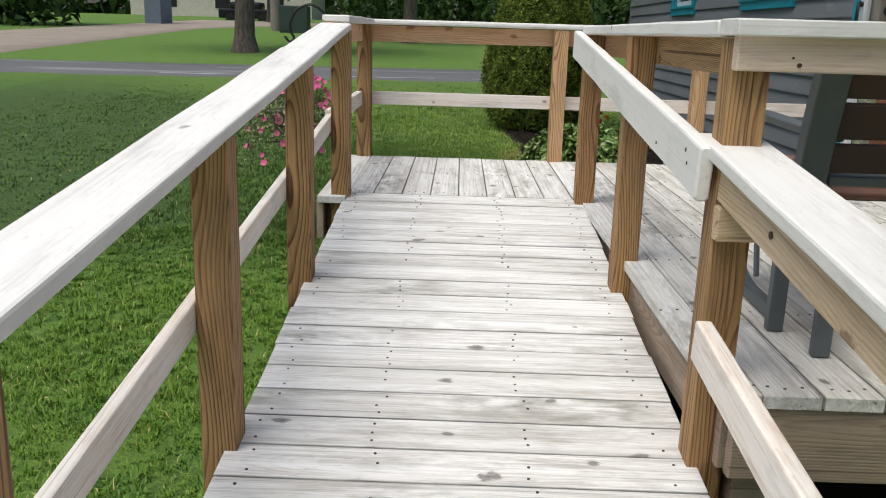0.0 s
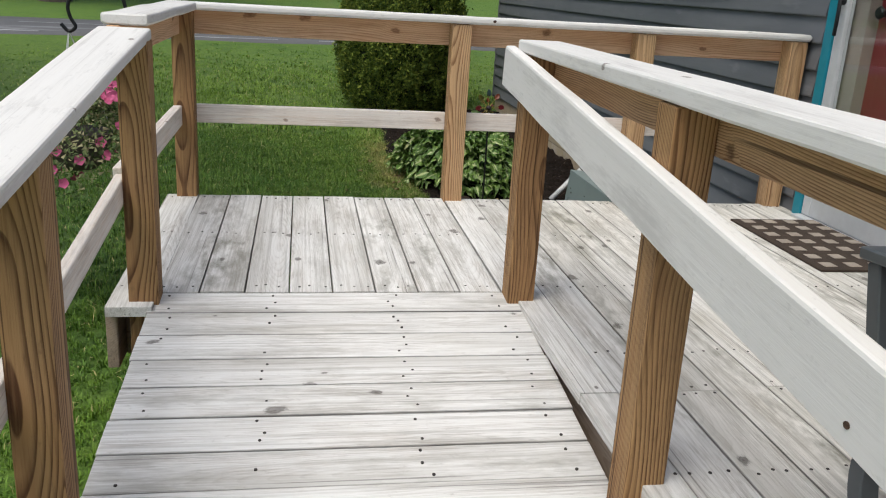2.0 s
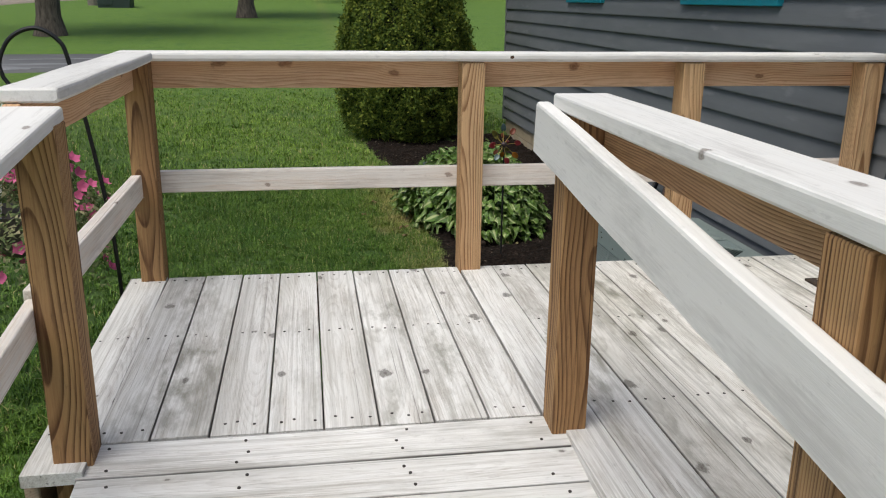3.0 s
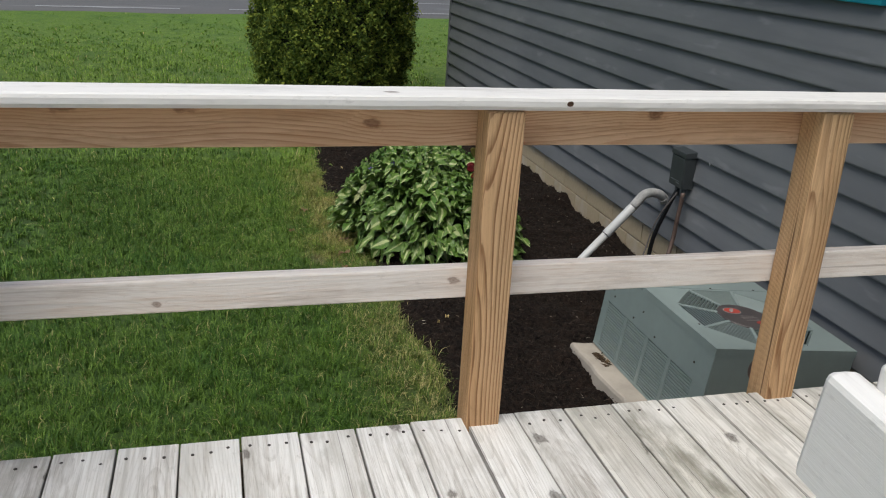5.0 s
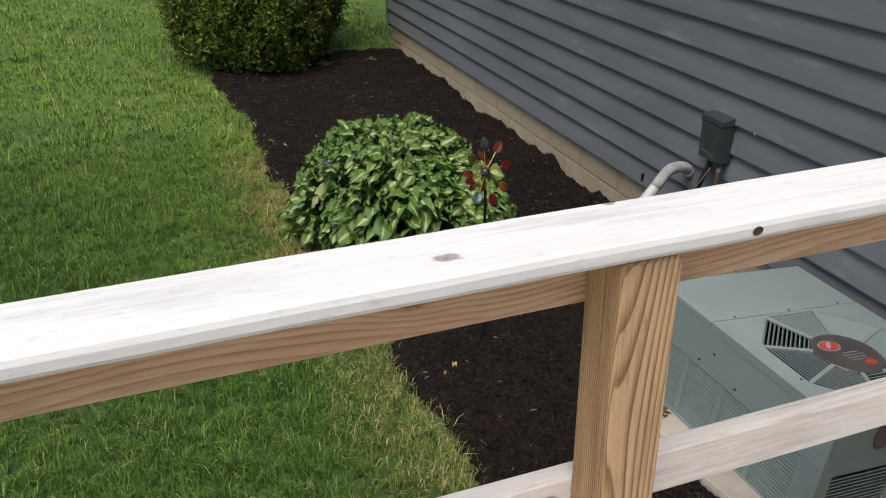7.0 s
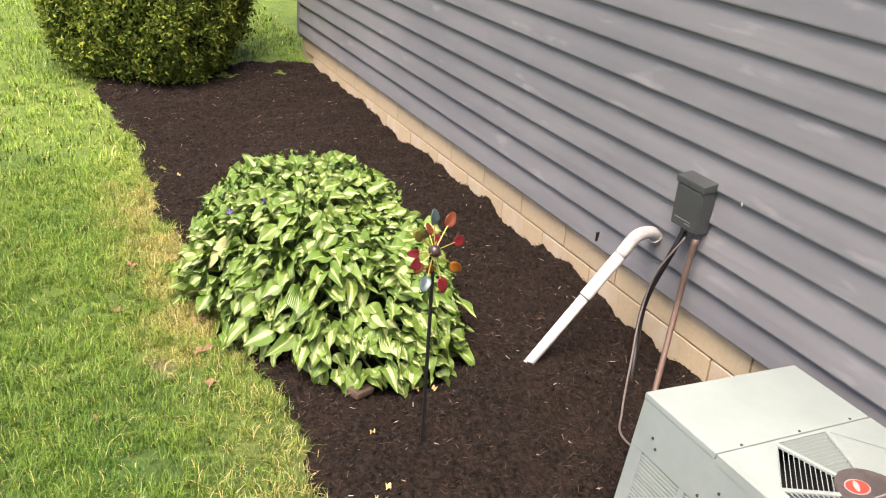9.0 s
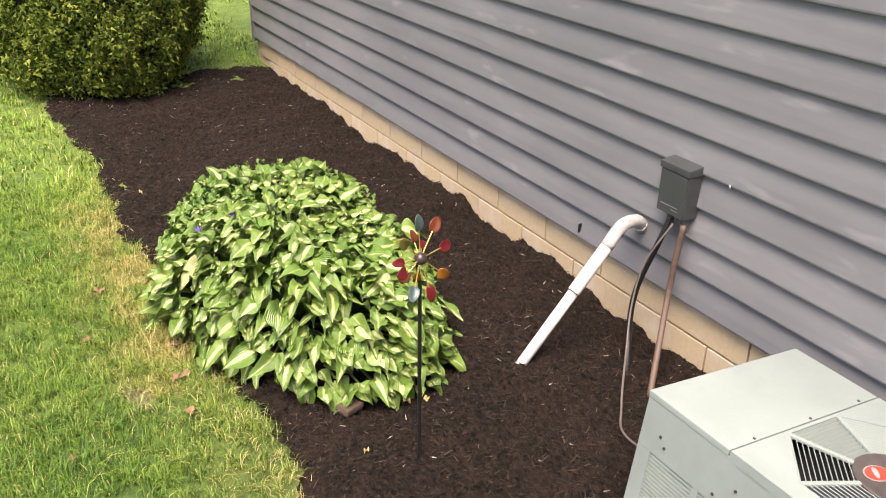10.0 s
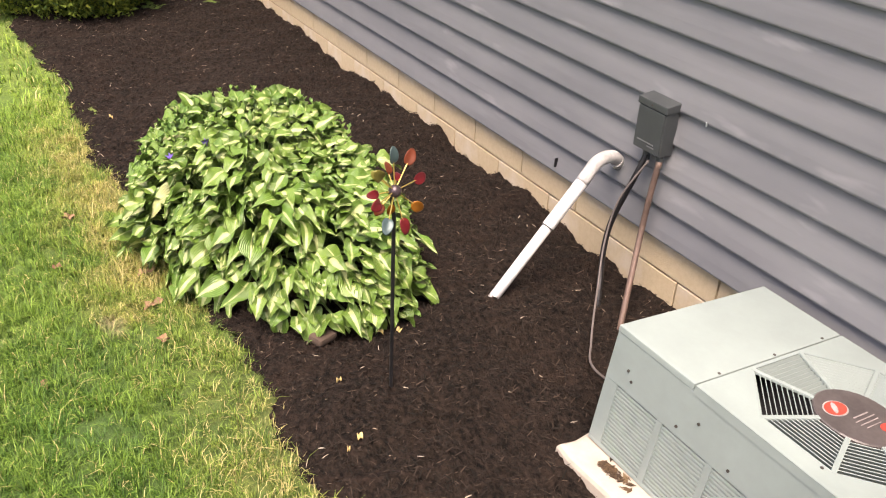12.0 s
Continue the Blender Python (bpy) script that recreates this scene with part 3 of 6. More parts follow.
def cards(n_per, centres, normals, size, rnd, flat=0.5, long=1.6):
    """Small folded leaf cards round centres: arrays of vertices and triangles."""
    n = len(centres)
    d = normals + rnd.normal(0, flat, (n, 3))
    d /= np.linalg.norm(d, axis=1, keepdims=True) + 1e-9
    s = np.cross(d, rnd.normal(0, 1, (n, 3)))
    s /= np.linalg.norm(s, axis=1, keepdims=True) + 1e-9
    u = np.cross(d, s)
    sz = (size * rnd.uniform(0.6, 1.4, n))[:, None]
    a = centres - s * sz * 0.5
    b = centres + s * sz * 0.5 
    tip = centres + u * sz * long + d * sz * rnd.uniform(-0.2, 0.4, (n, 1))
    mid = centres + u * sz * long * 0.5 + d * sz * 0.25
    v = np.stack([a, b, tip, mid], 1).reshape(-1, 3)
    i = np.arange(n)[:, None] * 4
    f = np.concatenate([i + np.array([[0, 3, 2]]), i + np.array([[3, 1, 2]]), i + np.array([[0, 1, 3]])], 0)
    return v, f


# ---------------------------------------------------------------- ground
GROUND = -0.56
WALL = 2.42


def rise(y):
    """The lawn climbs gently away from the house side."""
    return GROUND + np.where(np.asarray(y) < 20.0, 0.36 / 8.5 * np.maximum(0, y - 11.5), 0.03 * (np.minimum(y, 75.0) - 8.0))


def sheet(name, xs, ys, zf, material):
    gx, gy = np.meshgrid(xs, ys)
    v = np.stack([gx, gy, zf(gx, gy)], -1).reshape(-1, 3)
    w, h = len(xs), len(ys)
    i = (np.arange(h - 1)[:, None] * w + np.arange(w - 1)[None, :]).ravel()
    f = np.concatenate([np.stack([i, i + 1, i + w + 1], 1), np.stack([i, i + w + 1, i + w], 1)], 0)
    return raw(name, v, f, material, True)


gx = np.concatenate([[-1500, -600, -250, -120], np.arange(-70, -10, 3.0), np.arange(-10, 0, 0.4), np.arange(0, 2.6, 0.15), np.arange(2.8, 6, 0.4), np.arange(6, 71, 3.0), [120, 250, 600, 1500]])
gy = np.concatenate([[-1500, -500, -150, -60, -30, -12], np.arange(-6, 5, 0.4), np.arange(5, 13, 0.2), np.arange(13, 16, 0.4), np.arange(16, 76, 1.0), [75.5, 90, 150, 300, 700, 2500]])


def ground_z(x, y):
    bumps = 0.012 * np.sin(x * 2.1 + y * 1.3) * np.sin(y * 1.7 - x * 0.6)
    sunk = np.where((x > 1.0) & (x < WALL + 0.3) & (y > 5.2) & (y < 12.0), -0.12, 0.0)
    return rise(y) + sunk + np.where((np.abs(x) < 12) & (y < 30), bumps, 0)


tagged(hang("ground", sheet("ground", gx, gy, ground_z, LAWN), None), "mown green lawn reaching to the far hedges", "lawn", "", "structure")

# road: a narrow lane beyond the lawn, and a gravel drive that leaves it
rx = np.arange(-70, 71, 2.0)
road = sheet("road", rx, np.array([0, 0.012, 0.3, 0.7, 0.988, 1.0]), lambda x, y: y * 0, ASPHALT)
co = np.empty(len(road.vertices) * 3, np.float32)
road.vertices.foreach_get("co", co)
co = co.reshape(-1, 3)
shoulder = (co[:, 1] < 0.005) | (co[:, 1] > 0.995)
co[:, 1] = 18.75 + 0.1 * co[:, 0] * (co[:, 0] > -10) - 1.0 * (co[:, 0] <= -10) + co[:, 1] * 3.1
co[:, 2] = rise(co[:, 1]) + np.where(shoulder, -0.06, 0.025)
road.vertices.foreach_set("co", co.ravel())
tagged(hang("road", road, None), "narrow grey asphalt lane across the lawn", "road", "", "structure")
# worn white edge line on the lane's near side
LINE = asphalt_material("worn_white_line", (0.30, 0.30, 0.31), 18.0)
for lx, ll, off in ((-6.4, 1.6, 0.3), (-3.9, 0.7, 0.3), (-2.7, 2.2, 0.3), (0.3, 2.4, 0.3), (3.3, 1.1, 0.3), (-5.6, 1.8, 1.9), (-3.0, 4.4, 1.9), (3.2, 2.0, 1.9)):
    strip = sheet("edge_line", lx + np.linspace(0, ll, 8), np.array([0.0, 0.13]), lambda x, y: y * 0, LINE)
    lc = np.empty(len(strip.vertices) * 3, np.float32)
    strip.vertices.foreach_get("co", lc)
    lc = lc.reshape(-1, 3)
    lc[:, 1] += 18.75 + off + 0.1 * lc[:, 0]
    lc[:, 2] = rise(lc[:, 1]) + 0.031
    strip.vertices.foreach_set("co", lc.ravel())
    tagged(hang("edge_line", strip, None), "worn white line painted on the lane", "road marking", "", "structure")
drive = sheet("gravel_drive", np.array([0, 0.01, 0.2, 0.4, 0.6, 0.8, 0.99, 1.0]), np.linspace(0, 1, 30), lambda x, y: x * 0, GRAVEL)
co = np.empty(len(drive.vertices) * 3, np.float32)
drive.vertices.foreach_get("co", co)
co = co.reshape(-1, 3)
rim_side = (co[:, 0] < 0.005) | (co[:, 0] > 0.995)
co[:, 1] = 20.6 + 42.0 * co[:, 1]
turn_in = np.maximum(0, co[:, 1] - 42.0)
right = -12.2 - 0.06 * (co[:, 1] - 22) + 0.022 * turn_in ** 2
left = -19.2 + 0.02 * (co[:, 1] - 35) - 0.02 * np.maximum(0, 30 - co[:, 1]) ** 2
co[:, 0] = left + (right - left) * co[:, 0]
co[:, 2] = rise(co[:, 1]) + np.where(rim_side, -0.08, 0.03)
drive.vertices.foreach_set("co", co.ravel())
tagged(hang("gravel_drive", drive, None), "pale brown gravel drive beyond the lane", "drive", "", "structure")


# ---------------------------------------------------------------- mulch bed
rs = np.random.RandomState(5)


def bed_edge(y):
    """The bed's wavy lawn side."""
    return 0.885 - 0.025 * (y - 6.5) + 0.035 * np.sin(y * 3.1) + 0.02 * np.sin(y * 8.3 + 1) + 0.012 * np.sin(y * 21.0) + 0.075 * np.exp(-((y - 7.75) / 0.5) ** 2)


BED_END = 12.28
u, q = np.meshgrid(np.linspace(0, 1, 110), np.linspace(5.45, BED_END, 420))
end_wave = 0.05 * np.sin(u * 11) + 0.03 * np.sin(u * 29)
by = np.where(q > BED_END - 0.6, q + end_wave * (q - BED_END + 0.6) / 0.6, q)
e0 = bed_edge(by) + 0.012 * np.sin(by * 47) + rs.normal(0, 0.006, by.shape)
bx = e0 + (WALL + 0.02 - e0) * u
lump = np.zeros_like(bx)
for k in range(26):
    ax, ay, ph = rs.normal(0, 1, 3)
    fr = 3.0 * 1.17 ** k
    lump += np.sin(bx * ax * fr + by * ay * fr + ph * 6) * 0.03 / (1 + 0.22 * k)
lump *= 0.42
shoulder = np.minimum(1, np.minimum(u * 14, (BED_END + 0.15 - by) * 5))
bz = rise(by) + 0.012 + shoulder * (0.004 + lump + rs.normal(0, 0.0035, bx.shape)) + np.maximum(0, u - 0.8) * 5 * (0.012 - 0.04 * np.exp(-((by - 8.65) / 0.3) ** 2) + 0.015 * np.sin(by * 2.3) + 0.012 * np.sin(by * 7.7) + 0.01 * np.sin(by * 23))
bz -= np.where((bx > 1.61) & (by < 6.9), 0.05, 0.0)
bv = np.stack([bx, by, bz], -1).reshape(-1, 3)
BED_PTS = bv
w = u.shape[1]
i = (np.arange(u.shape[0] - 1)[:, None] * w + np.arange(w - 1)[None, :]).ravel()
bf = np.concatenate([np.stack([i, i + 1, i + w + 1], 1), np.stack([i, i + w + 1, i + w], 1)], 0)
bed = hang("mulch_bed", raw("mulch_bed", bv, bf, MULCH, False), None)
tagged(bed, "dark brown bark mulch bed along the house foundation", "flower bed", "", "structure")

n = 50000
pick = rs.randint(0, len(bv), n)
c = bv[pick] + np.concatenate([rs.normal(0, 0.008, (n, 2)), np.full((n, 1), 0.003)], 1)
yaw, tip = rs.uniform(0, 2 * np.pi, n), rs.normal(0, 0.35, n)
ln, wd = 0.009 + 0.036 * rs.uniform(0, 1, n) ** 2, rs.uniform(0.0012, 0.0045, n)
ax = np.stack([np.cos(yaw) * np.cos(tip), np.sin(yaw) * np.cos(tip), np.sin(tip)], 1)
sd = np.stack([-np.sin(yaw), np.cos(yaw), np.zeros(n)], 1)
a, b = ax * ln[:, None] / 2, sd * wd[:, None] / 2
upv = np.cross(ax, sd) * wd[:, None] * 0.7
v = np.stack([c - a - b, c - a * 0.8 + b, c + a - b * 0.6, c + a * 0.9 + b * 0.7, c + upv], 1).reshape(-1, 3)
i = np.arange(n)[:, None] * 5
f = np.concatenate([i + np.array([[x]]) for x in ((0, 2, 4), (2, 3, 4), (3, 1, 4), (1, 0, 4))], 0).reshape(-1, 3)
tagged(hang("mulch_chips", raw("mulch_chips", v, f, CHIPS), None), "loose shredded bark chips on the mulch bed", "mulch", "", "stuff")


# ---------------------------------------------------------------- grass
def grass(name, count, x0, x1, y0, y1, h, wd, seed, label):
    """Blades in tufts that spread from their middles, thin where a tuft is missing."""
    r = np.random.RandomState(seed)
    per = 13 if wd < 0.005 else 5
    tufts = count // per
    tx, ty = r.uniform(x0, x1, tufts), r.uniform(y0, y1, tufts)
    clump = np.sin(tx * 3.3 + np.sin(ty * 2.1) * 2) * np.sin(ty * 2.9 + np.sin(tx * 1.7) * 2)
    small = np.sin(tx * 13.1 + np.sin(ty * 9.0) * 1.5) * np.sin(ty * 11.7 + np.sin(tx * 8.0) * 1.5)
    keep = r.uniform(0, 1, tufts) < 0.8 + 0.15 * clump + 0.2 * small
    if x0 < -2:
        keep &= r.uniform(0, 1, tufts) < np.clip((tx - x0) / 1.3, 0, 1)
    if y1 > 12:
        keep &= r.uniform(0, 1, tufts) < np.clip((y1 - ty) / 3.0, 0, 1)
    worn = np.hypot(tx - 0.554, ty - 8.14) < 0.055 + 0.03 * small
    keep &= ~(worn & (r.uniform(0, 1, tufts) < 0.85))
    tx, ty, clump = tx[keep], ty[keep], (0.5 * clump + 0.5 * small)[keep]
    size = r.uniform(0.6, 1.35, len(tx)) * (1 + 0.3 * clump)
    sway = r.normal(0, 0.25, (len(tx), 2))
    x, y, size, sway = np.repeat(tx, per), np.repeat(ty, per), np.repeat(size, per), np.repeat(sway, per, 0)
    m = len(x)
    yaw = r.uniform(0, 2 * np.pi, m)
    off = np.abs(r.normal(0, 0.011 if wd < 0.003 else 0.02 if wd < 0.005 else 0.045, m))
    x, y = x + np.cos(yaw) * off, y + np.sin(yaw) * off
    yaw = yaw + r.normal(0, 0.5, m)
    edge = bed_edge(y)
    keep = ~((x > edge - 0.02 + r.normal(0, 0.025, m)) & (x < WALL + 0.3) & (y > 5.4) & (y < BED_END + 0.05))
    keep &= ~((x > WALL - 0.02) & (y < 12.4))
    keep &= ~((x > -0.66) & (y > 1.75) & (y < 5.56))
    keep &= ~((x > -0.52) & (x < 0.7) & (y < 4.4))
    keep &= ~((x > 0.6) & (y < 5.6))
    x, y, yaw, size, sway = x[keep], y[keep], yaw[keep], size[keep], sway[keep]
    m = len(x)
    z = ground_z(x, y) - 0.004
    lean = np.abs(r.normal(0.75, 0.4, m))
    hh = h * r.uniform(0.5, 1.25, m) * size
    hh = np.where(r.uniform(0, 1, m) > 0.99, hh * 1.9, hh)
    ww = wd * r.uniform(0.6, 1.3, m)
    d = np.stack([np.cos(yaw) + sway[:, 0], np.sin(yaw) + sway[:, 1], np.zeros(m)], 1)
    s = np.stack([-np.sin(yaw), np.cos(yaw), np.zeros(m)], 1) * ww[:, None] / 2
    p = np.stack([x, y, z], 1)
    k1 = p + d * (hh * np.sin(lean) * 0.35)[:, None] + np.array([0, 0, 1.0]) * (hh * 0.62)[:, None]
    k2 = p + d * (hh * np.sin(lean) * 1.15)[:, None] + np.array([0, 0, 1.0]) * (hh * (0.35 + 0.6 * np.cos(lean)))[:, None]
    v = np.stack([p - s, p + s, k1 - s * 0.85, k1 + s * 0.85, k2], 1).reshape(-1, 3)
    i = np.arange(m)[:, None] * 5
    f = np.concatenate([i + np.array([t]) for t in ((0, 1, 3), (0, 3, 2), (2, 3, 4))], 0)
    tagged(hang(name, raw(name, v, f, BLADES), None), label, "grass", "", "stuff")


grass("grass", 340000, -0.95, 1.1, 5.6, 10.4, 0.045, 0.0023, 1, "short thick green grass blades beside the mulch bed")
grass("grass", 90000, -2.6, -0.95, 5.3, 10.4, 0.045, 0.0042, 6, "short green grass blades of the lawn beyond the deck")
grass("grass", 90000, -3.2, 2.6, 10.2, 16.0, 0.05, 0.006, 2, "short green grass blades round the clipped evergreen")
grass("grass", 250000, -3.3, -0.5, -0.8, 5.6, 0.031, 0.0048, 3, "thick green grass blades along the ramp")
grass("grass", 70000, -7.0, -2.4, 2.0, 17.0, 0.026, 0.009, 4, "green grass blades of the open lawn")
grass("grass", 30000, -4.0, 7.0, 14.5, 18.6, 0.03, 0.011, 5, "green grass blades before the lane")


# ---------------------------------------------------------------- house
house = thing("house", "one-storey house with dark grey lap siding and teal trim", "house", (WALL, 5.0, GROUND))
Y0, Y1, EAVE = -3.0, 12.5, 2.35
openings = [(4.42, 5.33, -0.03, 2.03), (6.49, 7.46, 1.13, 2.1), (9.16, 9.92, 1.13, 2.1)]
bm = bmesh.new()
at = Y0
for y0, y1, z0, z1 in openings:
    box(bm, (WALL + 0.012, at, -0.318), (WALL + 0.16, y0, EAVE))
    if z0 > -0.3:
        box(bm, (WALL + 0.012, y0, -0.318), (WALL + 0.16, y1, z0))
    box(bm, (WALL + 0.012, y0, z1), (WALL + 0.16, y1, EAVE))
    at = y1
box(bm, (WALL + 0.012, at, -0.318), (WALL + 0.16, Y1, EAVE))
box(bm, (WALL + 0.012, Y1 - 0.15, -0.318), (WALL + 7.0, Y1, EAVE))
box(bm, (WALL + 0.012, Y0, -0.318), (WALL + 7.0, Y0 + 0.15, EAVE))
box(bm, (WALL + 6.85, Y0, -0.318), (WALL + 7.0, Y1, EAVE))
wall = part("wall", bm, SIDING, house, "sheathed wall behind the lap siding")

LAP = 0.1265
def lap_mesh(length):
    """One course of lap siding: proud at its lower edge, tucked in at the top."""
    key = ("lap", round(length, 3))
    if key not in SHARED:
        bm = bmesh.new()
        prof = [(0.0, 0.0), (-0.0155, 0.0), (-0.0188, 0.003), (-0.0198, 0.009), (-0.0150, 0.045), (-0.0078, 0.085), (0.003, LAP + 0.012), (0.012, LAP + 0.012)]
        a = [bm.verts.new((0, y, z)) for y, z in prof]
        b = [bm.verts.new((length, y, z)) for y, z in prof]
        for k in range(8):
            bm.faces.new((a[k], a[(k + 1) % 8], b[(k + 1) % 8], b[k]))
        bm.faces.new(a[::-1]), bm.faces.new(b)
        bmesh.ops.recalc_face_normals(bm, faces=bm.faces)
        SHARED[key] = done(bm, "siding_course", SIDING)
    return SHARED[key]


for k in range(21):
    z = -0.3175 + k * LAP
    pieces, at = [], Y0
    for y0, y1, z0, z1 in openings:
        if z > z0 - 0.125 and z < z1 + 0.06:
            pieces.append((at, y0 - 0.1))
            at = y1 + 0.1
    pieces.append((at, Y1 - 0.045))
    for a, b in pieces:
        m = Matrix(((0, 1, 0, WALL + 0.006), (1, 0, 0, a), (0, 0, 1, z), (0, 0, 0, 1)))
        hang("siding_course", lap_mesh(b - a), wall, m)
part("corner_trim", box(boxed((WALL - 0.012, Y1 - 0.05, -0.35), (WALL + 0.05, Y1 + 0.012, EAVE), 0.006), (WALL + 0.012, Y1 - 0.02, -0.35), (WALL + 0.07, Y1 + 0.012, EAVE)), SIDING, house, "grey corner post of the siding")

found = part("foundation", boxed((WALL + 0.028, Y0, GROUND - 0.3), (WALL + 0.2, Y1 - 0.01, -0.322), 0), BLOCK, house, "tan concrete block foundation with mortar joints")
for z, h, first in ((-0.446, 0.121, 5.146), (-0.645, 0.19, 5.33)):
    bm = box(bmesh.new(), (0, 0, 0), (0.02, 0.394, h), 0.003)
    block = done(bm, "block", BLOCK)
    y = first
    while y < Y1 - 0.45:
        hang("block", block, found, Matrix.Translation((WALL + 0.0125, y, z)))
        y += 0.402

bm = bmesh.new()
for s in (0, 1):
    x0, x1 = (WALL - 0.32, WALL + 3.5) if s == 0 else (WALL + 3.5, WALL + 7.45)
    z0, z1 = (EAVE, EAVE + 1.75) if s == 0 else (EAVE + 1.75, EAVE)
    vs = [bm.verts.new(p) for p in ((x0, Y0 - 0.3, z0), (x1, Y0 - 0.3, z1), (x1, Y1 + 0.3, z1), (x0, Y1 + 0.3, z0), (x0, Y0 - 0.3, z0 + 0.12), (x1, Y0 - 0.3, z1 + 0.12), (x1, Y1 + 0.3, z1 + 0.12), (x0, Y1 + 0.3, z0 + 0.12))]
    for q in ((0, 1, 2, 3), (7, 6, 5, 4), (0, 4, 5, 1), (1, 5, 6, 2), (2, 6, 7, 3), (3, 7, 4, 0)):
        bm.faces.new([vs[j] for j in q])
bmesh.ops.recalc_face_normals(bm, faces=bm.faces)
part("roof", bm, ROOF, house, "grey shingle roof")
bm = bmesh.new()
for y in (Y0 + 0.07, Y1 - 0.07):
    bm = bmesh.new()
    vs = [bm.verts.new((x, y + dy, z)) for dy in (-0.06, 0.06) for x, z in ((WALL + 0.02, EAVE), (WALL + 6.98, EAVE), (WALL + 3.5, EAVE + 1.72))]
    bm.faces.new(vs[:3]), bm.faces.new(vs[3:][::-1])
    for j in range(3):
        bm.faces.new((vs[j], vs[3 + j], vs[3 + (j + 1) % 3], vs[(j + 1) % 3]))
    bmesh.ops.recalc_face_normals(bm, faces=bm.faces)
    part("gable", bm, SIDING, house)
# added black panel in place of a room, so the panes look unlit
part("room_lining", boxed((WALL + 0.7, Y0 + 0.2, -0.3), (WALL + 0.75, Y1 - 0.2, EAVE - 0.1), 0), DARK, house, "near-black panel standing in for the unlit room behind the windows")


def window(y0, y1, z0, z1):
    """A sash window set in the wall with a flat painted surround."""
    t = 0.095
    bm = bmesh.new()
    box(bm, (WALL - 0.032, y0 - t, z0 - t), (WALL + 0.03, y1 + t, z0), 0.004)
    box(bm, (WALL - 0.032, y0 - t, z1), (WALL + 0.03, y1 + t, z1 + t), 0.004)
    box(bm, (WALL - 0.03, y0 - t, z0), (WALL + 0.03, y0, z1), 0.004)
    box(bm, (WALL - 0.03, y1, z0), (WALL + 0.03, y1 + t, z1), 0.004)
    win = part("window", bm, TEAL, house, "white sash window in a teal painted surround")
    part("sill", boxed((WALL - 0.048, y0 - t - 0.01, z0 - 0.028), (WALL - 0.0325, y1 + t + 0.01, z0 - 0.002), 0.003), TEAL, win)
    bm = bmesh.new()
    zm = (z0 + z1) / 2
    for a, b in ((z0 + 0.002, zm), (zm, z1 - 0.002)):
        xo = 0.012 if a < zm else 0.034
        box(bm, (WALL + xo, y0 + 0.002, a), (WALL + xo + 0.03, y1 - 0.002, a + 0.05), 0.004)
        box(bm, (WALL + xo, y0 + 0.002, b - 0.05), (WALL + xo + 0.03, y1 - 0.002, b), 0.004)
        box(bm, (WALL + xo + 0.001, y0 + 0.002, a + 0.05), (WALL + xo + 0.029, y0 + 0.05, b - 0.05), 0.004)
        box(bm, (WALL + xo + 0.001, y1 - 0.05, a + 0.05), (WALL + xo + 0.029, y1 - 0.002, b - 0.05), 0.004)
    part("sash", bm, WHITE, win, "white painted sash")
    for a, b, xo in ((z0 + 0.05, zm - 0.05, 0.025), (zm + 0.05, z1 - 0.05, 0.047)):
        g = part("pane", boxed((WALL + xo, y0 + 0.05, a), (WALL + xo + 0.004, y1 - 0.05, b), 0), GLASS, win)
        g.visible_shadow = False


for o in openings[1:]:
    window(*o)

# the door: teal casing, white storm door with a glass front, red door behind it
y0, y1, z0, z1 = openings[0]
bm = bmesh.new()
box(bm, (WALL - 0.03, y1 - 0.005, -0.02), (WALL + 0.03, y1 + 0.062, z1 + 0.09), 0.005)
box(bm, (WALL - 0.03, y0 - 0.09, -0.02), (WALL + 0.03, y0 + 0.005, z1 + 0.09), 0.005)
box(bm, (WALL - 0.029, y0 + 0.005, z1), (WALL + 0.03, y1 - 0.005, z1 + 0.09), 0.005)
door = part("door", bm, TEAL, house, "red front door behind a white storm door in teal casing")
bm = bmesh.new()
a, b = y0 + 0.008, y1 - 0.008
box(bm, (WALL - 0.022, b - 0.065, 0.012), (WALL + 0.018, b, z1 - 0.01), 0.006)
box(bm, (WALL - 0.022, a, 0.012), (WALL + 0.018, a + 0.065, z1 - 0.01), 0.006)
box(bm, (WALL - 0.0215, a + 0.065, 0.012), (WALL + 0.0175, b - 0.065, 0.14), 0.006)
box(bm, (WALL - 0.0215, a + 0.065, z1 - 0.13), (WALL + 0.0175, b - 0.065, z1 - 0.01), 0.006)
part("storm_door", bm, WHITE, door, "white aluminium storm door frame")
g = part("pane", boxed((WALL - 0.003, a + 0.065, 0.14), (WALL + 0.001, b - 0.065, z1 - 0.13), 0), GLASS, door)
g.visible_shadow = False
bm = bmesh.new()
box(bm, (WALL + 0.03, y1 - 0.16, -0.02), (WALL + 0.1, y1, z1), 0.003)
box(bm, (WALL + 0.03, y0, -0.02), (WALL + 0.1, y0 + 0.05, z1), 0.003)
part("jamb", bm, BEIGE, door, "taupe inner jamb")
bm = bmesh.new()
box(bm, (WALL + 0.085, y0 + 0.05, 0.0), (WALL + 0.125, y1 - 0.16, z1), 0.003)
for py0, py1 in ((y0 + 0.12, y0 + 0.33), (y0 + 0.42, y1 - 0.23)):
    for pz0, pz1 in ((0.16, 0.75), (0.92, 1.45), (1.58, 1.88)):
        box(bm, (WALL + 0.076, py0, pz0), (WALL + 0.09, py1, pz1), 0.006)
part("leaf_panel", bm, RED, door, "red panelled door leaf")
bm = bmesh.new()
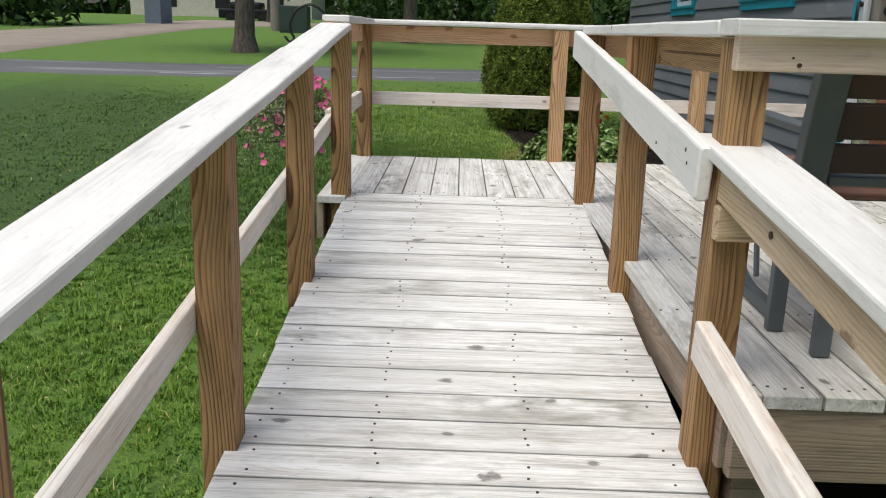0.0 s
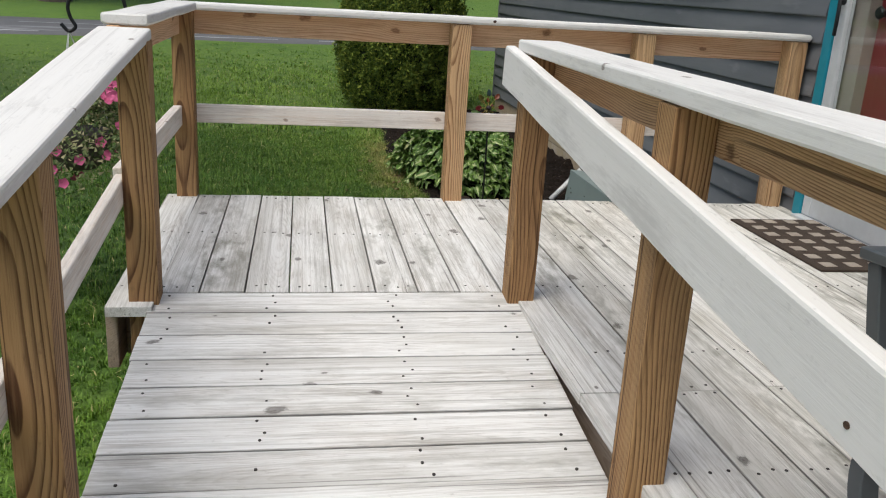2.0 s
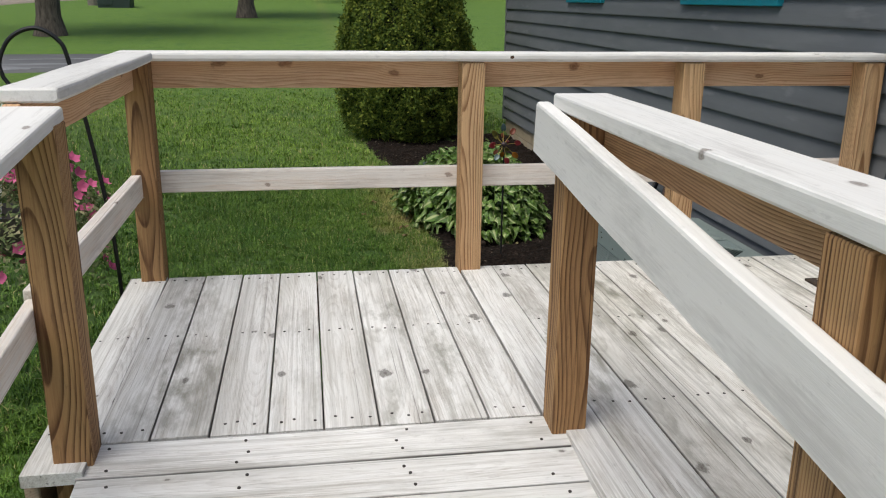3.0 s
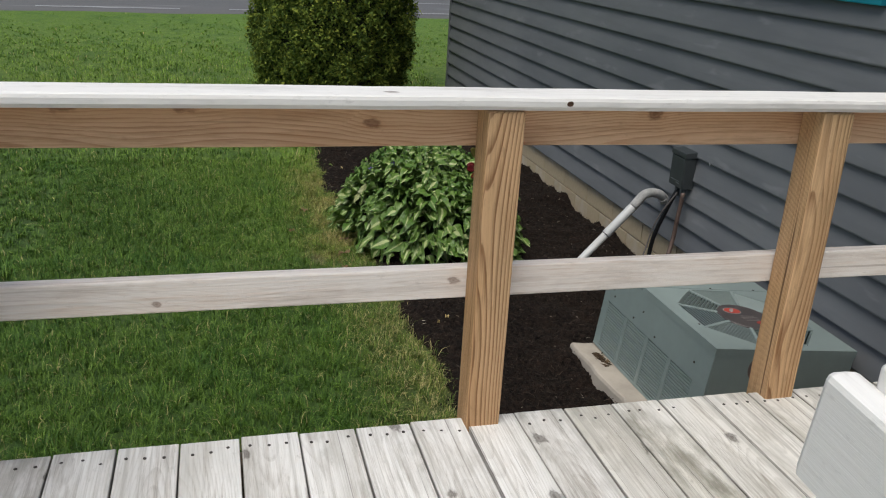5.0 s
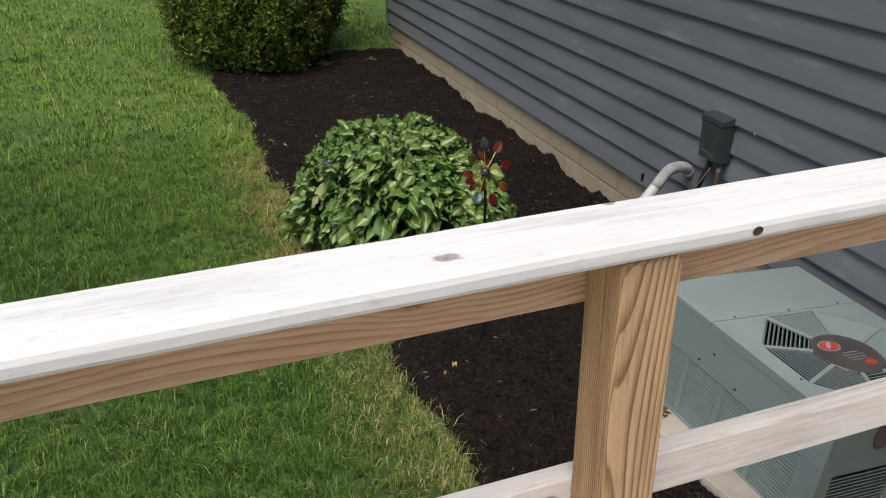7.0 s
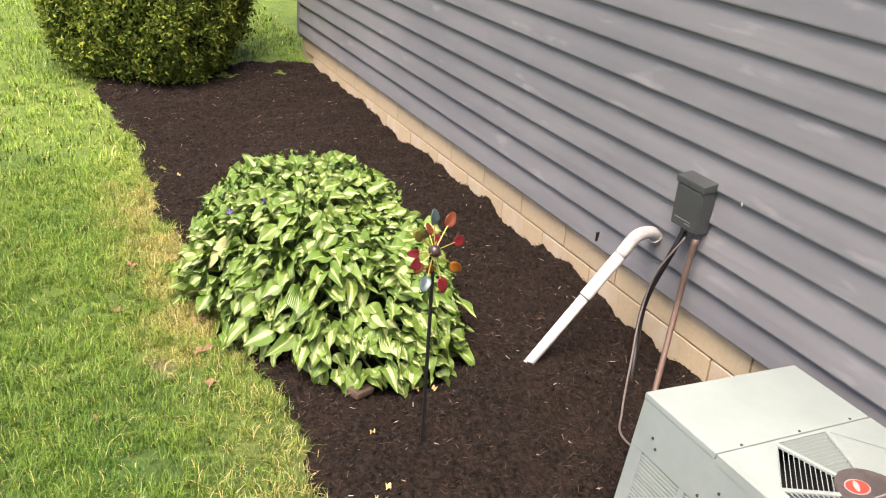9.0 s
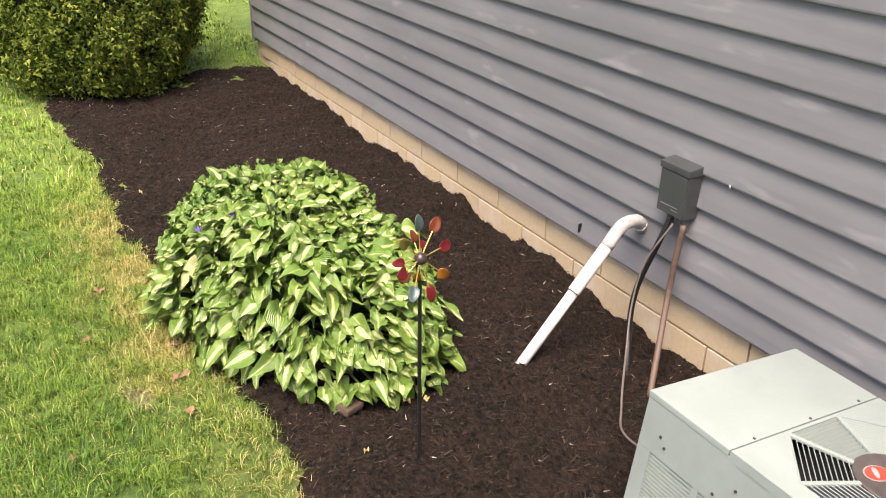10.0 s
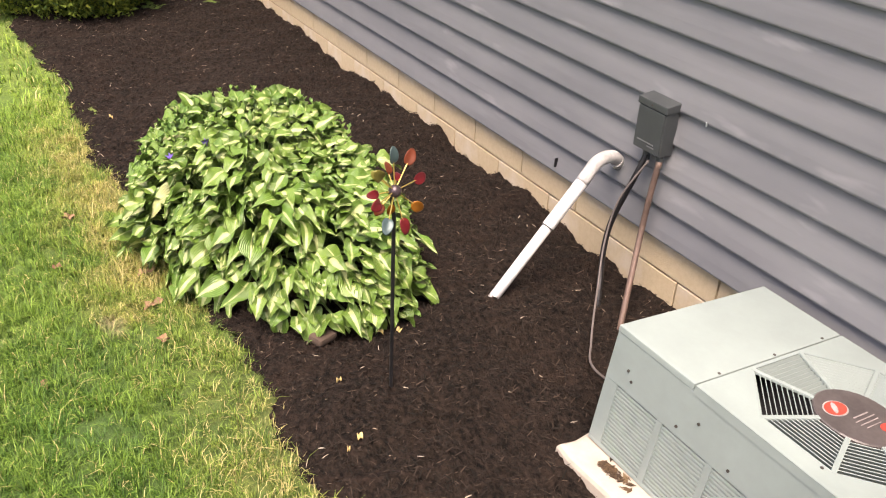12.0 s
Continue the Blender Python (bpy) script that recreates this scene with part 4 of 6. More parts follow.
tube(bm, [(WALL - 0.022, b - 0.033, 1.02), (WALL - 0.045, b - 0.033, 1.02)], 0.016, 12)
tube(bm, bent([(WALL - 0.045, b - 0.033, 1.03), (WALL - 0.055, b - 0.05, 0.99), (WALL - 0.058, b - 0.055, 0.93), (WALL - 0.045, b - 0.033, 0.87)], 5), 0.009, 8)
part("handle", bm, BLACK, door, "black lever handle of the storm door")
for z in (0.98, 1.16):
    bm = bmesh.new()
    tube(bm, [(WALL + 0.085, y1 - 0.215, z), (WALL + 0.06, y1 - 0.215, z), (WALL + 0.045, y1 - 0.215, z), (WALL + 0.035, y1 - 0.215, z)], [0.012, 0.02, 0.03, 0.022], 12)
    part("knob", bm, BLACK, door, "black door knob")
part("threshold", boxed((WALL - 0.07, y0, -0.018), (WALL + 0.1, y1, 0.010), 0.004), WHITE, door, "white metal threshold")


# ---------------------------------------------------------------- deck and ramp
PITCH = 0.1425
SOIL_NEAR = 1.93
LEFT, FAR, NEAR, JOIN = -0.65, 5.545, 1.885, 4.245
PLANK_W, PLANK_T = 0.1384, 0.034
rnd = random.Random(11)
deck = thing("deck", "weathered whitish-grey wooden deck raised above the lawn beside the house", "deck", (0.9, 3.7, GROUND))
bm = bmesh.new()
for y in (JOIN + 0.03, FAR - 0.07):
    box(bm, (LEFT + 0.05, y, -0.225), (0.68, y + 0.038, -0.0365))
for y in (NEAR + 0.35, NEAR + 0.85, NEAR + 1.35, 3.72, 4.3, 4.9, FAR - 0.07):
    box(bm, (0.712, y, -0.225), (WALL - 0.02, y + 0.038, -0.0365))
part("joist", bm, SKIRT_WOOD, deck, "", kind="stuff")
board("fascia", (0.72, NEAR + 0.06, -0.13), (0.72, JOIN - 0.1, -0.13), 0.185, 0.03, SKIRT_WOOD, deck, (-1, 0, 0), 0.004, 6, 0.0015, label="grey brown skirt board under the deck's ramp side")
board("fascia", (0.72, NEAR + 0.03, -0.13), (WALL - 0.03, NEAR + 0.03, -0.13), 0.185, 0.036, SKIRT_WOOD, deck, (0, -1, 0), 0.004, 6, 0.0015, 2, "brown skirt board under the deck's front")
board("fascia", (LEFT + 0.03, JOIN - 0.09, -0.13), (LEFT + 0.03, FAR - 0.03, -0.13), 0.185, 0.036, SKIRT_WOOD, deck, (-1, 0, 0), 0.004, 4, 0.0015, 3)
board("fascia", (LEFT + 0.05, FAR - 0.02, -0.13), (WALL - 0.03, FAR - 0.02, -0.13), 0.185, 0.036, SKIRT_WOOD, deck, (0, 1, 0), 0.004, 6, 0.0015, 4)
bm = bmesh.new()
for x, y in ((LEFT + 0.14, JOIN + 0.1), (0.8, NEAR + 0.12), (2.25, NEAR + 0.12), (1.55, NEAR + 0.12), (LEFT + 0.14, FAR - 0.16), (0.4, FAR - 0.16), (1.3, FAR - 0.16), (2.25, FAR - 0.16), (1.5, 3.7)):
    box(bm, (x - 0.045, y - 0.045, GROUND - 0.2), (x + 0.045, y + 0.045, -0.0375), 0.004)
part("footing_post", bm, SKIRT_WOOD, deck, kind="stuff")

# unseen dark soil sheet, added so the gaps between planks look shaded black
soil = part("bare_soil", boxed((LEFT + 0.04, SOIL_NEAR, GROUND - 0.1), (WALL + 0.02, FAR - 0.04, GROUND + 0.025), 0), SOIL, None, kind="structure")
tagged(soil, "added dark soil sheet that keeps the plank gaps black", "soil", "", "structure")
ramp = thing("ramp", "weathered white wooden access ramp rising to the deck", "ramp", (0.08, 1.5, GROUND))
SLOPE = 0.105
RUN0 = -1.05


def ramp_z(y):
    return SLOPE * (y - JOIN)


for x in (-0.44, 0.08, 0.60):
    board("stringer", (x, RUN0, ramp_z(RUN0) - 0.125), (x, JOIN + 0.02, ramp_z(JOIN) - 0.125), 0.038, 0.17, SKIRT_WOOD, ramp, (0, 0, 1), 0.003)

# ---------------------------------------------------------------- railings
POST = 0.089
TOP_R = 0.835


def post(x, y, z0, z1, parent, seed=0, wood_kind=POST_WOOD):
    """A square post; its middle is x, y."""
    return board("post", (x, y, z0), (x, y, z1), POST, POST, wood_kind, parent, (0, -1, 0), 0.004, 3, 0.0008, seed)


# the ramp's open side
rail = thing("ramp_railing", "sloping wooden ramp railing with a whitewashed cap board", "railing", (-0.52, 1.5, GROUND))
LX = -0.5205
for k, y in enumerate((-0.14, 0.93, 2.0195, 3.1115, 4.1995)):
    post(LX, y, GROUND - 0.1, 0.822 - 0.113 * (4.25 - y) - 0.028, rail, k)


def cap_z(y):
    return 0.822 - 0.113 * (4.25 - y) - 0.019


board("cap", (-0.553, 3.339, cap_z(3.339)), (-0.552, 4.247, cap_z(4.247)), 0.149, 0.036, RAIL_WOOD, rail, (0, 0, 1), 0.007, 5, 0.0015, 1, "whitewashed flat cap board")
board("cap", (-0.557, -0.4, cap_z(-0.4) + 0.004), (-0.553, 3.331, cap_z(3.331) + 0.002), 0.155, 0.036, RAIL_WOOD, rail, (0, 0, 1), 0.007, 14, 0.002, 2, "whitewashed flat cap board")


def mid_z(y):
    return 0.165 + 0.037 + 0.108 * (y - 2.83)


board("mid_rail", (-0.581, -0.3, mid_z(-0.3)), (-0.581, 4.215, mid_z(4.215)), 0.031, 0.082, MID_WOOD, rail, (0, 0, 1), 0.005, 12, 0.0015, 1, "pale faded middle rail")

# the level railing round the far end of the deck
far = thing("deck_railing", "level wooden railing with orange pine beams and white cap boards", "railing", (0.9, 5.55, 0.0))
for k, x in enumerate((-0.5565, 0.6755, 1.5635, 2.345)):
    post(x, 5.5445, -0.3, 0.822, far, 10 + k, POST_WOOD if k == 0 else TAN_POST_WOOD)
board("cap", (-0.628, 5.554, 0.842), (WALL - 0.018, 5.554, 0.841), 0.129, 0.032, RAIL_WOOD, far, (0, 0, 1), 0.010, 24, 0.0009, 5, "white weathered cap board")
board("cap", (-0.552, 4.252, 0.841), (-0.558, 5.486, 0.8415), 0.134, 0.034, RAIL_WOOD, far, (0, 0, 1), 0.008, 6, 0.002, 6, "white weathered cap board")
board("beam", (-0.6, 5.609, 0.7715), (WALL - 0.025, 5.609, 0.7715), 0.038, 0.1, BEAM_WOOD, far, (0, 0, 1), 0.003, 8, 0.0008, 3, "orange knotty pine beam under the cap")
board("beam", (-0.5845, 4.246, 0.7725), (-0.5845, 5.588, 0.7715), 0.038, 0.098, BEAM_WOOD, far, (0, 0, 1), 0.003, 4, 0.0008, 4)
board("mid_rail", (-0.6, 5.609, 0.3675), (WALL - 0.025, 5.609, 0.3675), 0.038, 0.083, MID_WOOD, far, (0, 0, 1), 0.004, 8, 0.001, 5, "pale pinkish middle rail")
board("mid_rail", (-0.5845, 4.222, 0.3635), (-0.5845, 5.588, 0.3705), 0.038, 0.089, MID_WOOD, far, (0, 0, 1), 0.004, 4, 0.001, 6)

# the level railing between deck and ramp, with a sloping hand board on the ramp side
inner = thing("deck_railing", "wooden railing between deck and ramp with a sloping white hand board", "railing", (0.7, 3.0, 0.0))
RXP = 0.6795
for k, y in enumerate((2.0195, 3.1115, 4.1995)):
    post(RXP + (0.01 if k == 0 else 0), y, GROUND - 0.1 if k < 2 else -0.35, TOP_R - 0.038, inner, 20 + k, POST_WOOD)
post(2.34, 2.0195, -0.3, TOP_R - 0.038, inner, 25)
post(1.52, 2.0195, -0.3, TOP_R - 0.038, inner, 26)
board("cap", (0.70, 2.045, TOP_R - 0.015), (0.70, 4.272, TOP_R - 0.015), 0.138, 0.038, RAIL_WOOD, inner, (0, 0, 1), 0.006, 8, 0.0015, 8, "white weathered cap board")
board("cap", (0.632, 1.975, TOP_R - 0.0125), (WALL - 0.06, 1.975, TOP_R - 0.0125), 0.135, 0.036, RAIL_WOOD, inner, (0, 0, 1), 0.0035, 8, 0.0012, 9, "white weathered cap board")
board("beam", (0.7435, 2.066, TOP_R - 0.038 - 0.0455), (0.7435, 4.244, TOP_R - 0.038 - 0.0455), 0.038, 0.09, TAN_POST_WOOD, inner, (0, 0, 1), 0.003, 6, 0.0008, 7, "brown pine beam under the cap")
board("beam", (0.645, 1.955, 0.7685), (WALL - 0.06, 1.955, 0.7685), 0.036, 0.078, PALE_WOOD, inner, (0, 0, 1), 0.004, 6, 0.0008, 8, "pale pine beam across the deck front")
board("hand_board", (0.615, 1.975, 0.5 - 0.004), (0.615, 4.305, 0.5 + 0.253), 0.037, 0.131, RAIL_WOOD, inner, (0, 0, 1), 0.008, 10, 0.0015, 11, "sloping whitewashed hand board")

# the lower railing of the ramp beside the deck
low = thing("ramp_railing", "low sloping ramp railing with a wide white cap and pine beam", "railing", (0.68, 0.8, GROUND))
for k, y in enumerate((-0.14, 0.93)):
    post(RXP, y, GROUND - 0.1, 0.56 - 0.118 * (2.1 - y), low, 30 + k)
board("cap", (0.692, -0.4, 0.56 - 0.118 * 2.5), (0.692, 2.105, 0.56), 0.15, 0.036, RAIL_WOOD, low, (0, 0, 1), 0.007, 10, 0.0015, 14, "wide white cap board with grey streaks")
board("beam", (0.665, -0.35, 0.56 - 0.118 * 2.45 - 0.064), (0.665, 1.972, 0.56 - 0.118 * 0.128 - 0.064), 0.038, 0.089, YELLOW_WOOD, low, (0, 0, 1), 0.004, 6, 0.0008, 15, "yellow pine beam with a knot")
board("mid_rail", (0.648, -0.35, -0.148), (0.632, 1.935, 0.115), 0.038, 0.1, MID_WOOD, low, (0, 0, 1), 0.005, 8, 0.001, 16, "pale faded middle rail")
board("block", (0.642, 1.9555, 0.389), (0.752, 1.9555, 0.389), 0.037, 0.08, YELLOW_WOOD, low, (0, 0, 1), 0.004, 1, 0, 17, "short pine block nailed to the post")


# ---------------------------------------------------------------- air conditioner
AX, AY, AZ = 1.718, 6.068, -0.126
AW, AL = 0.627, 0.833
SEAM = AY + AL - 0.288
bm = bmesh.new()
rp = random.Random(8)
outline = []
for (px, py), (qx, qy), k in (((1.6, 5.6), (2.34, 5.6), 10), ((2.34, 5.6), (2.34, 6.93), 18), ((2.34, 6.93), (1.57, 6.93), 12), ((1.57, 6.93), (1.6, 5.6), 24)):
    for t in range(k):
        outline.append((px + (qx - px) * t / k + rp.uniform(-0.009, 0.009), py + (qy - py) * t / k + rp.uniform(-0.009, 0.009)))
rows = [[bm.verts.new((px + (1.95 - px) * e, py + (6.4 - py) * e, pz)) for px, py in outline] for e, pz in ((0.0, GROUND - 0.06), (0.0, -0.553), (0.012, -0.541), (0.035, -0.535))]
for p, q in zip(rows, rows[1:]):
    for t in range(len(outline)):
        bm.faces.new((p[t], p[(t + 1) % len(outline)], q[(t + 1) % len(outline)], q[t]))
bm.faces.new(rows[-1]), bm.faces.new(rows[0][::-1])
bmesh.ops.recalc_face_normals(bm, faces=bm.faces)
pad = part("concrete_pad", bm, CONCRETE, None, m=Matrix.Translation((1.6, 6.4, -0.529)) @ pose(0, 0, 0, 0, 6.0, 0) @ Matrix.Translation((-1.6, -6.4, 0.535)))
# rotten leaves lying in the pad's broken corner
bm = bmesh.new()
for k in range(70):
    px, py = 1.645 + rp.gauss(0, 0.011), 6.80 - abs(rp.gauss(0, 0.055))
    b, ln = rp.uniform(0, 6.28), rp.uniform(0.008, 0.02)
    q = [(ln * math.cos(b), ln * math.sin(b)), (-0.4 * ln * math.sin(b), 0.4 * ln * math.cos(b)), (-ln * math.cos(b), -ln * math.sin(b)), (0.4 * ln * math.sin(b), -0.4 * ln * math.cos(b))]
    bm.faces.new([bm.verts.new((px + u, py + w, -0.5335 + 0.0025 * (i % 2) + rp.uniform(0, 0.002))) for i, (u, w) in enumerate(q)])
tagged(part("leaf_litter", bm, island("rotten_leaf", [(0.0, (0.03, 0.02, 0.013)), (0.8, (0.09, 0.055, 0.03)), (1.0, (0.16, 0.11, 0.06))]), None), "dark rotten leaf litter on the concrete pad", "leaves", "", "stuff")
tagged(pad, "stained tan concrete pad under the air conditioner", "concrete pad")
ac = thing("air_conditioner", "sage green outdoor air conditioner with louvred sides and fan grille", "air conditioner", (1.98, 6.45, -0.535))
Z0, Z1 = -0.533, AZ - 0.02
t = 0.012
LO, HI = Z0 + 0.014, AZ - 0.176
# four louvred windows along the side, from the rear corner forwards
wins = [(AY + AL - 0.05 - 0.18 * k - 0.158, AY + AL - 0.05 - 0.18 * k) for k in range(4)]
part("panel", boxed((AX, AY, Z0), (AX + t, AY + AL, LO), 0.002), SAGE, ac)
part("panel", boxed((AX, AY, HI), (AX + t, AY + AL, Z1), 0.002), SAGE, ac)
edges = [AY + AL] + [y for w in wins for y in (w[1], w[0])] + [AY]
for y1, y0 in zip(edges[0::2], edges[1::2]):
    part("panel", boxed((AX + 0.0005, y0, LO), (AX + t, y1, HI), 0.002), SAGE, ac)
part("panel", boxed((AX + t, AY, Z0), (AX + AW, AY + t, Z0 + 0.03), 0.002), SAGE, ac)
part("panel", boxed((AX + t, AY, AZ - 0.2), (AX + AW, AY + t, Z1), 0.002), SAGE, ac)
for x in (AX + 0.03, AX + AW / 2, AX + AW - 0.03):
    part("panel", boxed((x - 0.02, AY + 0.0005, Z0 + 0.03), (x + 0.02, AY + t, AZ - 0.2), 0.002), SAGE, ac)
part("panel", boxed((AX + t, AY + AL - t, Z0), (AX + AW, AY + AL, Z1), 0.002), SAGE, ac)
part("panel", boxed((AX + AW - t, AY + t, Z0), (AX + AW, AY + AL - t, Z1), 0.002), SAGE, ac)
# black block that paints the unlit cavity behind louvers and grille
part("coil", boxed((AX + 0.05, AY + 0.05, Z0 + 0.01), (AX + AW - 0.05, AY + AL - 0.05, AZ - 0.12), 0.01), DARK, ac, "near-black block painting the shade inside the unit")
bm = bmesh.new()
box(bm, (0, 0, 0), (0.007, 0.156, 0.0062))
for v in bm.verts:
    v.co.z += v.co.x * 0.25
side_louver = done(bm, "louver", SAGE)
for y0, y1 in wins:
    z = LO + 0.006
    while z < HI - 0.003:
        hang("louver", side_louver, ac, Matrix.Translation((AX + 0.0015, y0 + 0.001, z)))
        z += 0.0124
bm = bmesh.new()
box(bm, (0, 0, 0), (AW / 2 - 0.07, 0.012, 0.0045))
for v in bm.verts:
    v.co.z -= v.co.y * 0.55
front_louver = done(bm, "louver", SAGE)
for x in (AX + 0.05, AX + AW / 2 + 0.02):
    z = Z0 + 0.04
    while z < AZ - 0.21:
        hang("louver", front_louver, ac, Matrix.Translation((x, AY + 0.002, z)))
        z += 0.0135

# lid: a plain rear plate and a fan plate with an eight-sided opening
HX, HY = AX + 0.316, AY + 0.283
part("rear_lid", boxed((AX - 0.0015, SEAM + 0.005, AZ - 0.02), (AX + AW + 0.0015, AY + AL + 0.0015, AZ), 0.003), SAGE, ac, "plain rear lid plate")
RO, RI = 0.272, 0.112
bm = bmesh.new()
oct_o = [(HX + RO * math.cos(radians(22.5 + 45 * k)), HY + RO * math.sin(radians(22.5 + 45 * k))) for k in range(8)]
x0, x1, yy0, yy1 = AX - 0.0015, AX + AW + 0.0015, AY - 0.0015, SEAM
rim = []
for x, y in oct_o:
    dx, dy = x - HX, y - HY
    s = min((x1 - HX) / dx if dx > 0 else (x0 - HX) / dx, (yy1 - HY) / dy if dy > 0 else (yy0 - HY) / dy)
    rim.append((HX + dx * s, HY + dy * s))
for z, flip in ((AZ, False), (AZ - 0.02, True)):
    vo = [bm.verts.new((x, y, z)) for x, y in oct_o]
    vr = [bm.verts.new((x, y, z)) for x, y in rim]
    corners = {}
    for cx, cy in ((x0, yy0), (x1, yy0), (x1, yy1), (x0, yy1)):
        corners[(cx, cy)] = bm.verts.new((cx, cy, z))
    for k in range(8):
        a, b = vr[k], vr[(k + 1) % 8]
        mid = None
        if abs(a.co.x - b.co.x) > 1e-4 and abs(a.co.y - b.co.y) > 1e-4:
            mid = min(corners.values(), key=lambda c: (c.co - (a.co + b.co) / 2).length)
        face = [vo[k], vr[k]] + ([mid] if mid else []) + [vr[(k + 1) % 8], vo[(k + 1) % 8]]
        bm.faces.new(face)
    if flip:
        low_ring = vo
    else:
        top_ring = vo
for k in range(8):
    bm.faces.new((top_ring[k], top_ring[(k + 1) % 8], low_ring[(k + 1) % 8], low_ring[k]))
bmesh.ops.remove_doubles(bm, verts=bm.verts, dist=1e-5)
bmesh.ops.recalc_face_normals(bm, faces=bm.faces)
part("fan_lid", bm, SAGE, ac, "sage lid plate round the fan")
bm = bmesh.new()
box(bm, (x0, yy0, AZ - 0.028), (x0 + 0.006, yy1, AZ - 0.001))
box(bm, (x0, yy0, AZ - 0.028), (x1, yy0 + 0.006, AZ - 0.001))
box(bm, (x1 - 0.006, yy0, AZ - 0.028), (x1, yy1, AZ - 0.001))
part("lid_edge", bm, SAGE, ac)
for k in range(8):
    a = radians(22.5 + 45 * k)
    p0 = Vector((HX + RI * 0.92 * math.cos(a), HY + RI * 0.92 * math.sin(a), AZ - 0.004))
    p1 = Vector((HX + RO * 1.02 * math.cos(a), HY + RO * 1.02 * math.sin(a), AZ - 0.004))
    board("spoke", p0, p1, 0.014, 0.009, SAGE, ac, bevel=0.002)
    # blades of one sector run side by side across it
    am = a + radians(22.5)
    d, s = Vector((math.cos(am), math.sin(am), 0)), Vector((-math.sin(am), math.cos(am), 0))
    ap = math.cos(radians(22.5))
    steps = 11
    for j in range(steps):
        r = RI * ap + (RO - RI) * ap * (j + 0.6) / steps
        half = r * math.tan(radians(22.5)) - 0.004
        c = Vector((HX, HY, AZ - 0.009)) + d * r
        board("grille_blade", c - s * half, c + s * half, 0.0022, 0.0145, SAGE, ac, d * 0.45 + Vector((0, 0, 1)), 0.0004)
HUB = plain("worn_dark_badge", (0.10, 0.085, 0.082), 0.4, 0, 0.55, 45.0)
BADGE_RED, BADGE_WHITE = plain("red_badge", (0.46, 0.06, 0.04), 0.45, 0, 0.3, 80.0), plain("pale_badge", (0.36, 0.32, 0.31), 0.5, 0, 0.45, 80.0)
bm = tube(bmesh.new(), [(HX, HY, AZ - 0.02), (HX, HY, AZ - 0.001), (HX, HY, AZ + 0.002)], [RI, RI, RI - 0.004], 32)
hub = part("hub_badge", bm, HUB, ac, "round dark badge on the fan hub")


def disc(x, y, z, rx, ry, turn=0.0, sides=24, h=0.0008):
    bm = tube(bmesh.new(), [(0, 0, 0), (0, 0, h)], 1.0, sides)
    for v in bm.verts:
        px, py = v.co.x * rx, v.co.y * ry
        v.co.x, v.co.y = x + px * math.cos(turn) - py * math.sin(turn), y + px * math.sin(turn) + py * math.cos(turn)
        v.co.z += z
    return bm


part("emblem_rim", disc(HX - 0.032, HY + 0.045, AZ + 0.0022, 0.04, 0.029), BADGE_WHITE, hub, "pale rim of the oval emblem")
part("red_emblem", disc(HX - 0.032, HY + 0.045, AZ + 0.0029, 0.036, 0.025), BADGE_RED, hub, "red oval emblem")
part("emblem_mark", disc(HX - 0.034, HY + 0.047, AZ + 0.0036, 0.022, 0.008, 0.9), BADGE_WHITE, hub)
part("red_emblem", disc(HX + 0.035, HY - 0.062, AZ + 0.0022, 0.022, 0.016), BADGE_RED, hub, "small red oval emblem")
bm = bmesh.new()
for k, (ww, hh) in enumerate(((0.06, 0.0035), (0.08, 0.0025), (0.075, 0.0025), (0.06, 0.002))):
    box(bm, (HX - ww / 2 + 0.01, HY - 0.002 - k * 0.013, AZ + 0.0022), (HX + ww / 2 + 0.01, HY - 0.002 - k * 0.013 + hh, AZ + 0.003))
part("print_lines", bm, BADGE_WHITE, hub, "unreadable pale printed lines")
bm = disc(0, 0, 0, 0.042, 0.05)
part("red_emblem", bm, plain("faded_emblem", (0.17, 0.125, 0.115), 0.5, 0, 0.4, 60.0), ac, "faded reddish oval emblem on the front", Matrix.Translation((AX + 0.2, AY - 0.0005, AZ - 0.078)) @ pose(0, 0, 0, 90, 0, 0))
bm = bmesh.new()
for y, z in ((AY + 0.76, -0.235), (AY + 0.74, -0.26), (AY + 0.56, -0.275), (AY + 0.5, -0.22), (AY + 0.38, -0.275), (AY + 0.1, -0.235)):
    tube(bm, [(AX + 0.002, y, z), (AX - 0.003, y, z)], 0.0045, 8)
for x, y in ((AX + 0.1, SEAM + 0.012), (AX + 0.33, SEAM + 0.012), (AX + 0.55, SEAM + 0.013), (AX + 0.05, AY + 0.2)):
    tube(bm, [(x, y, AZ - 0.001), (x, y, AZ + 0.002)], 0.0045, 8)
part("screws", bm, NAIL, ac, kind="stuff")
# the unit has settled and leans towards the house
turn = Matrix.Translation((AX, AY + AL, AZ)) @ pose(0, 0, 0, 1.2, 6.0, 1.5) @ Matrix.Translation((-AX, -AY - AL, -AZ))
ac.matrix_basis = turn @ ac.matrix_basis


# ---------------------------------------------------------------- things on the house wall
ub = thing("disconnect_box", "grey metal electrical disconnect box on the siding", "electrical box", (WALL, 7.5, 0.1))
part("box_body", boxed((WALL - 0.068, 7.466, 0.02), (WALL - 0.006, 7.604, 0.2), 0.005), BOX_GREY, ub)
bm = boxed((WALL - 0.075, 7.462, 0.184), (WALL - 0.004, 7.608, 0.219), 0.004)
for v in bm.verts:
    if v.co.x < WALL - 0.06 and v.co.z > 0.21:
        v.co.z -= 0.008
part("lid", bm, BOX_GREY, ub, "thin sloping rain lid")
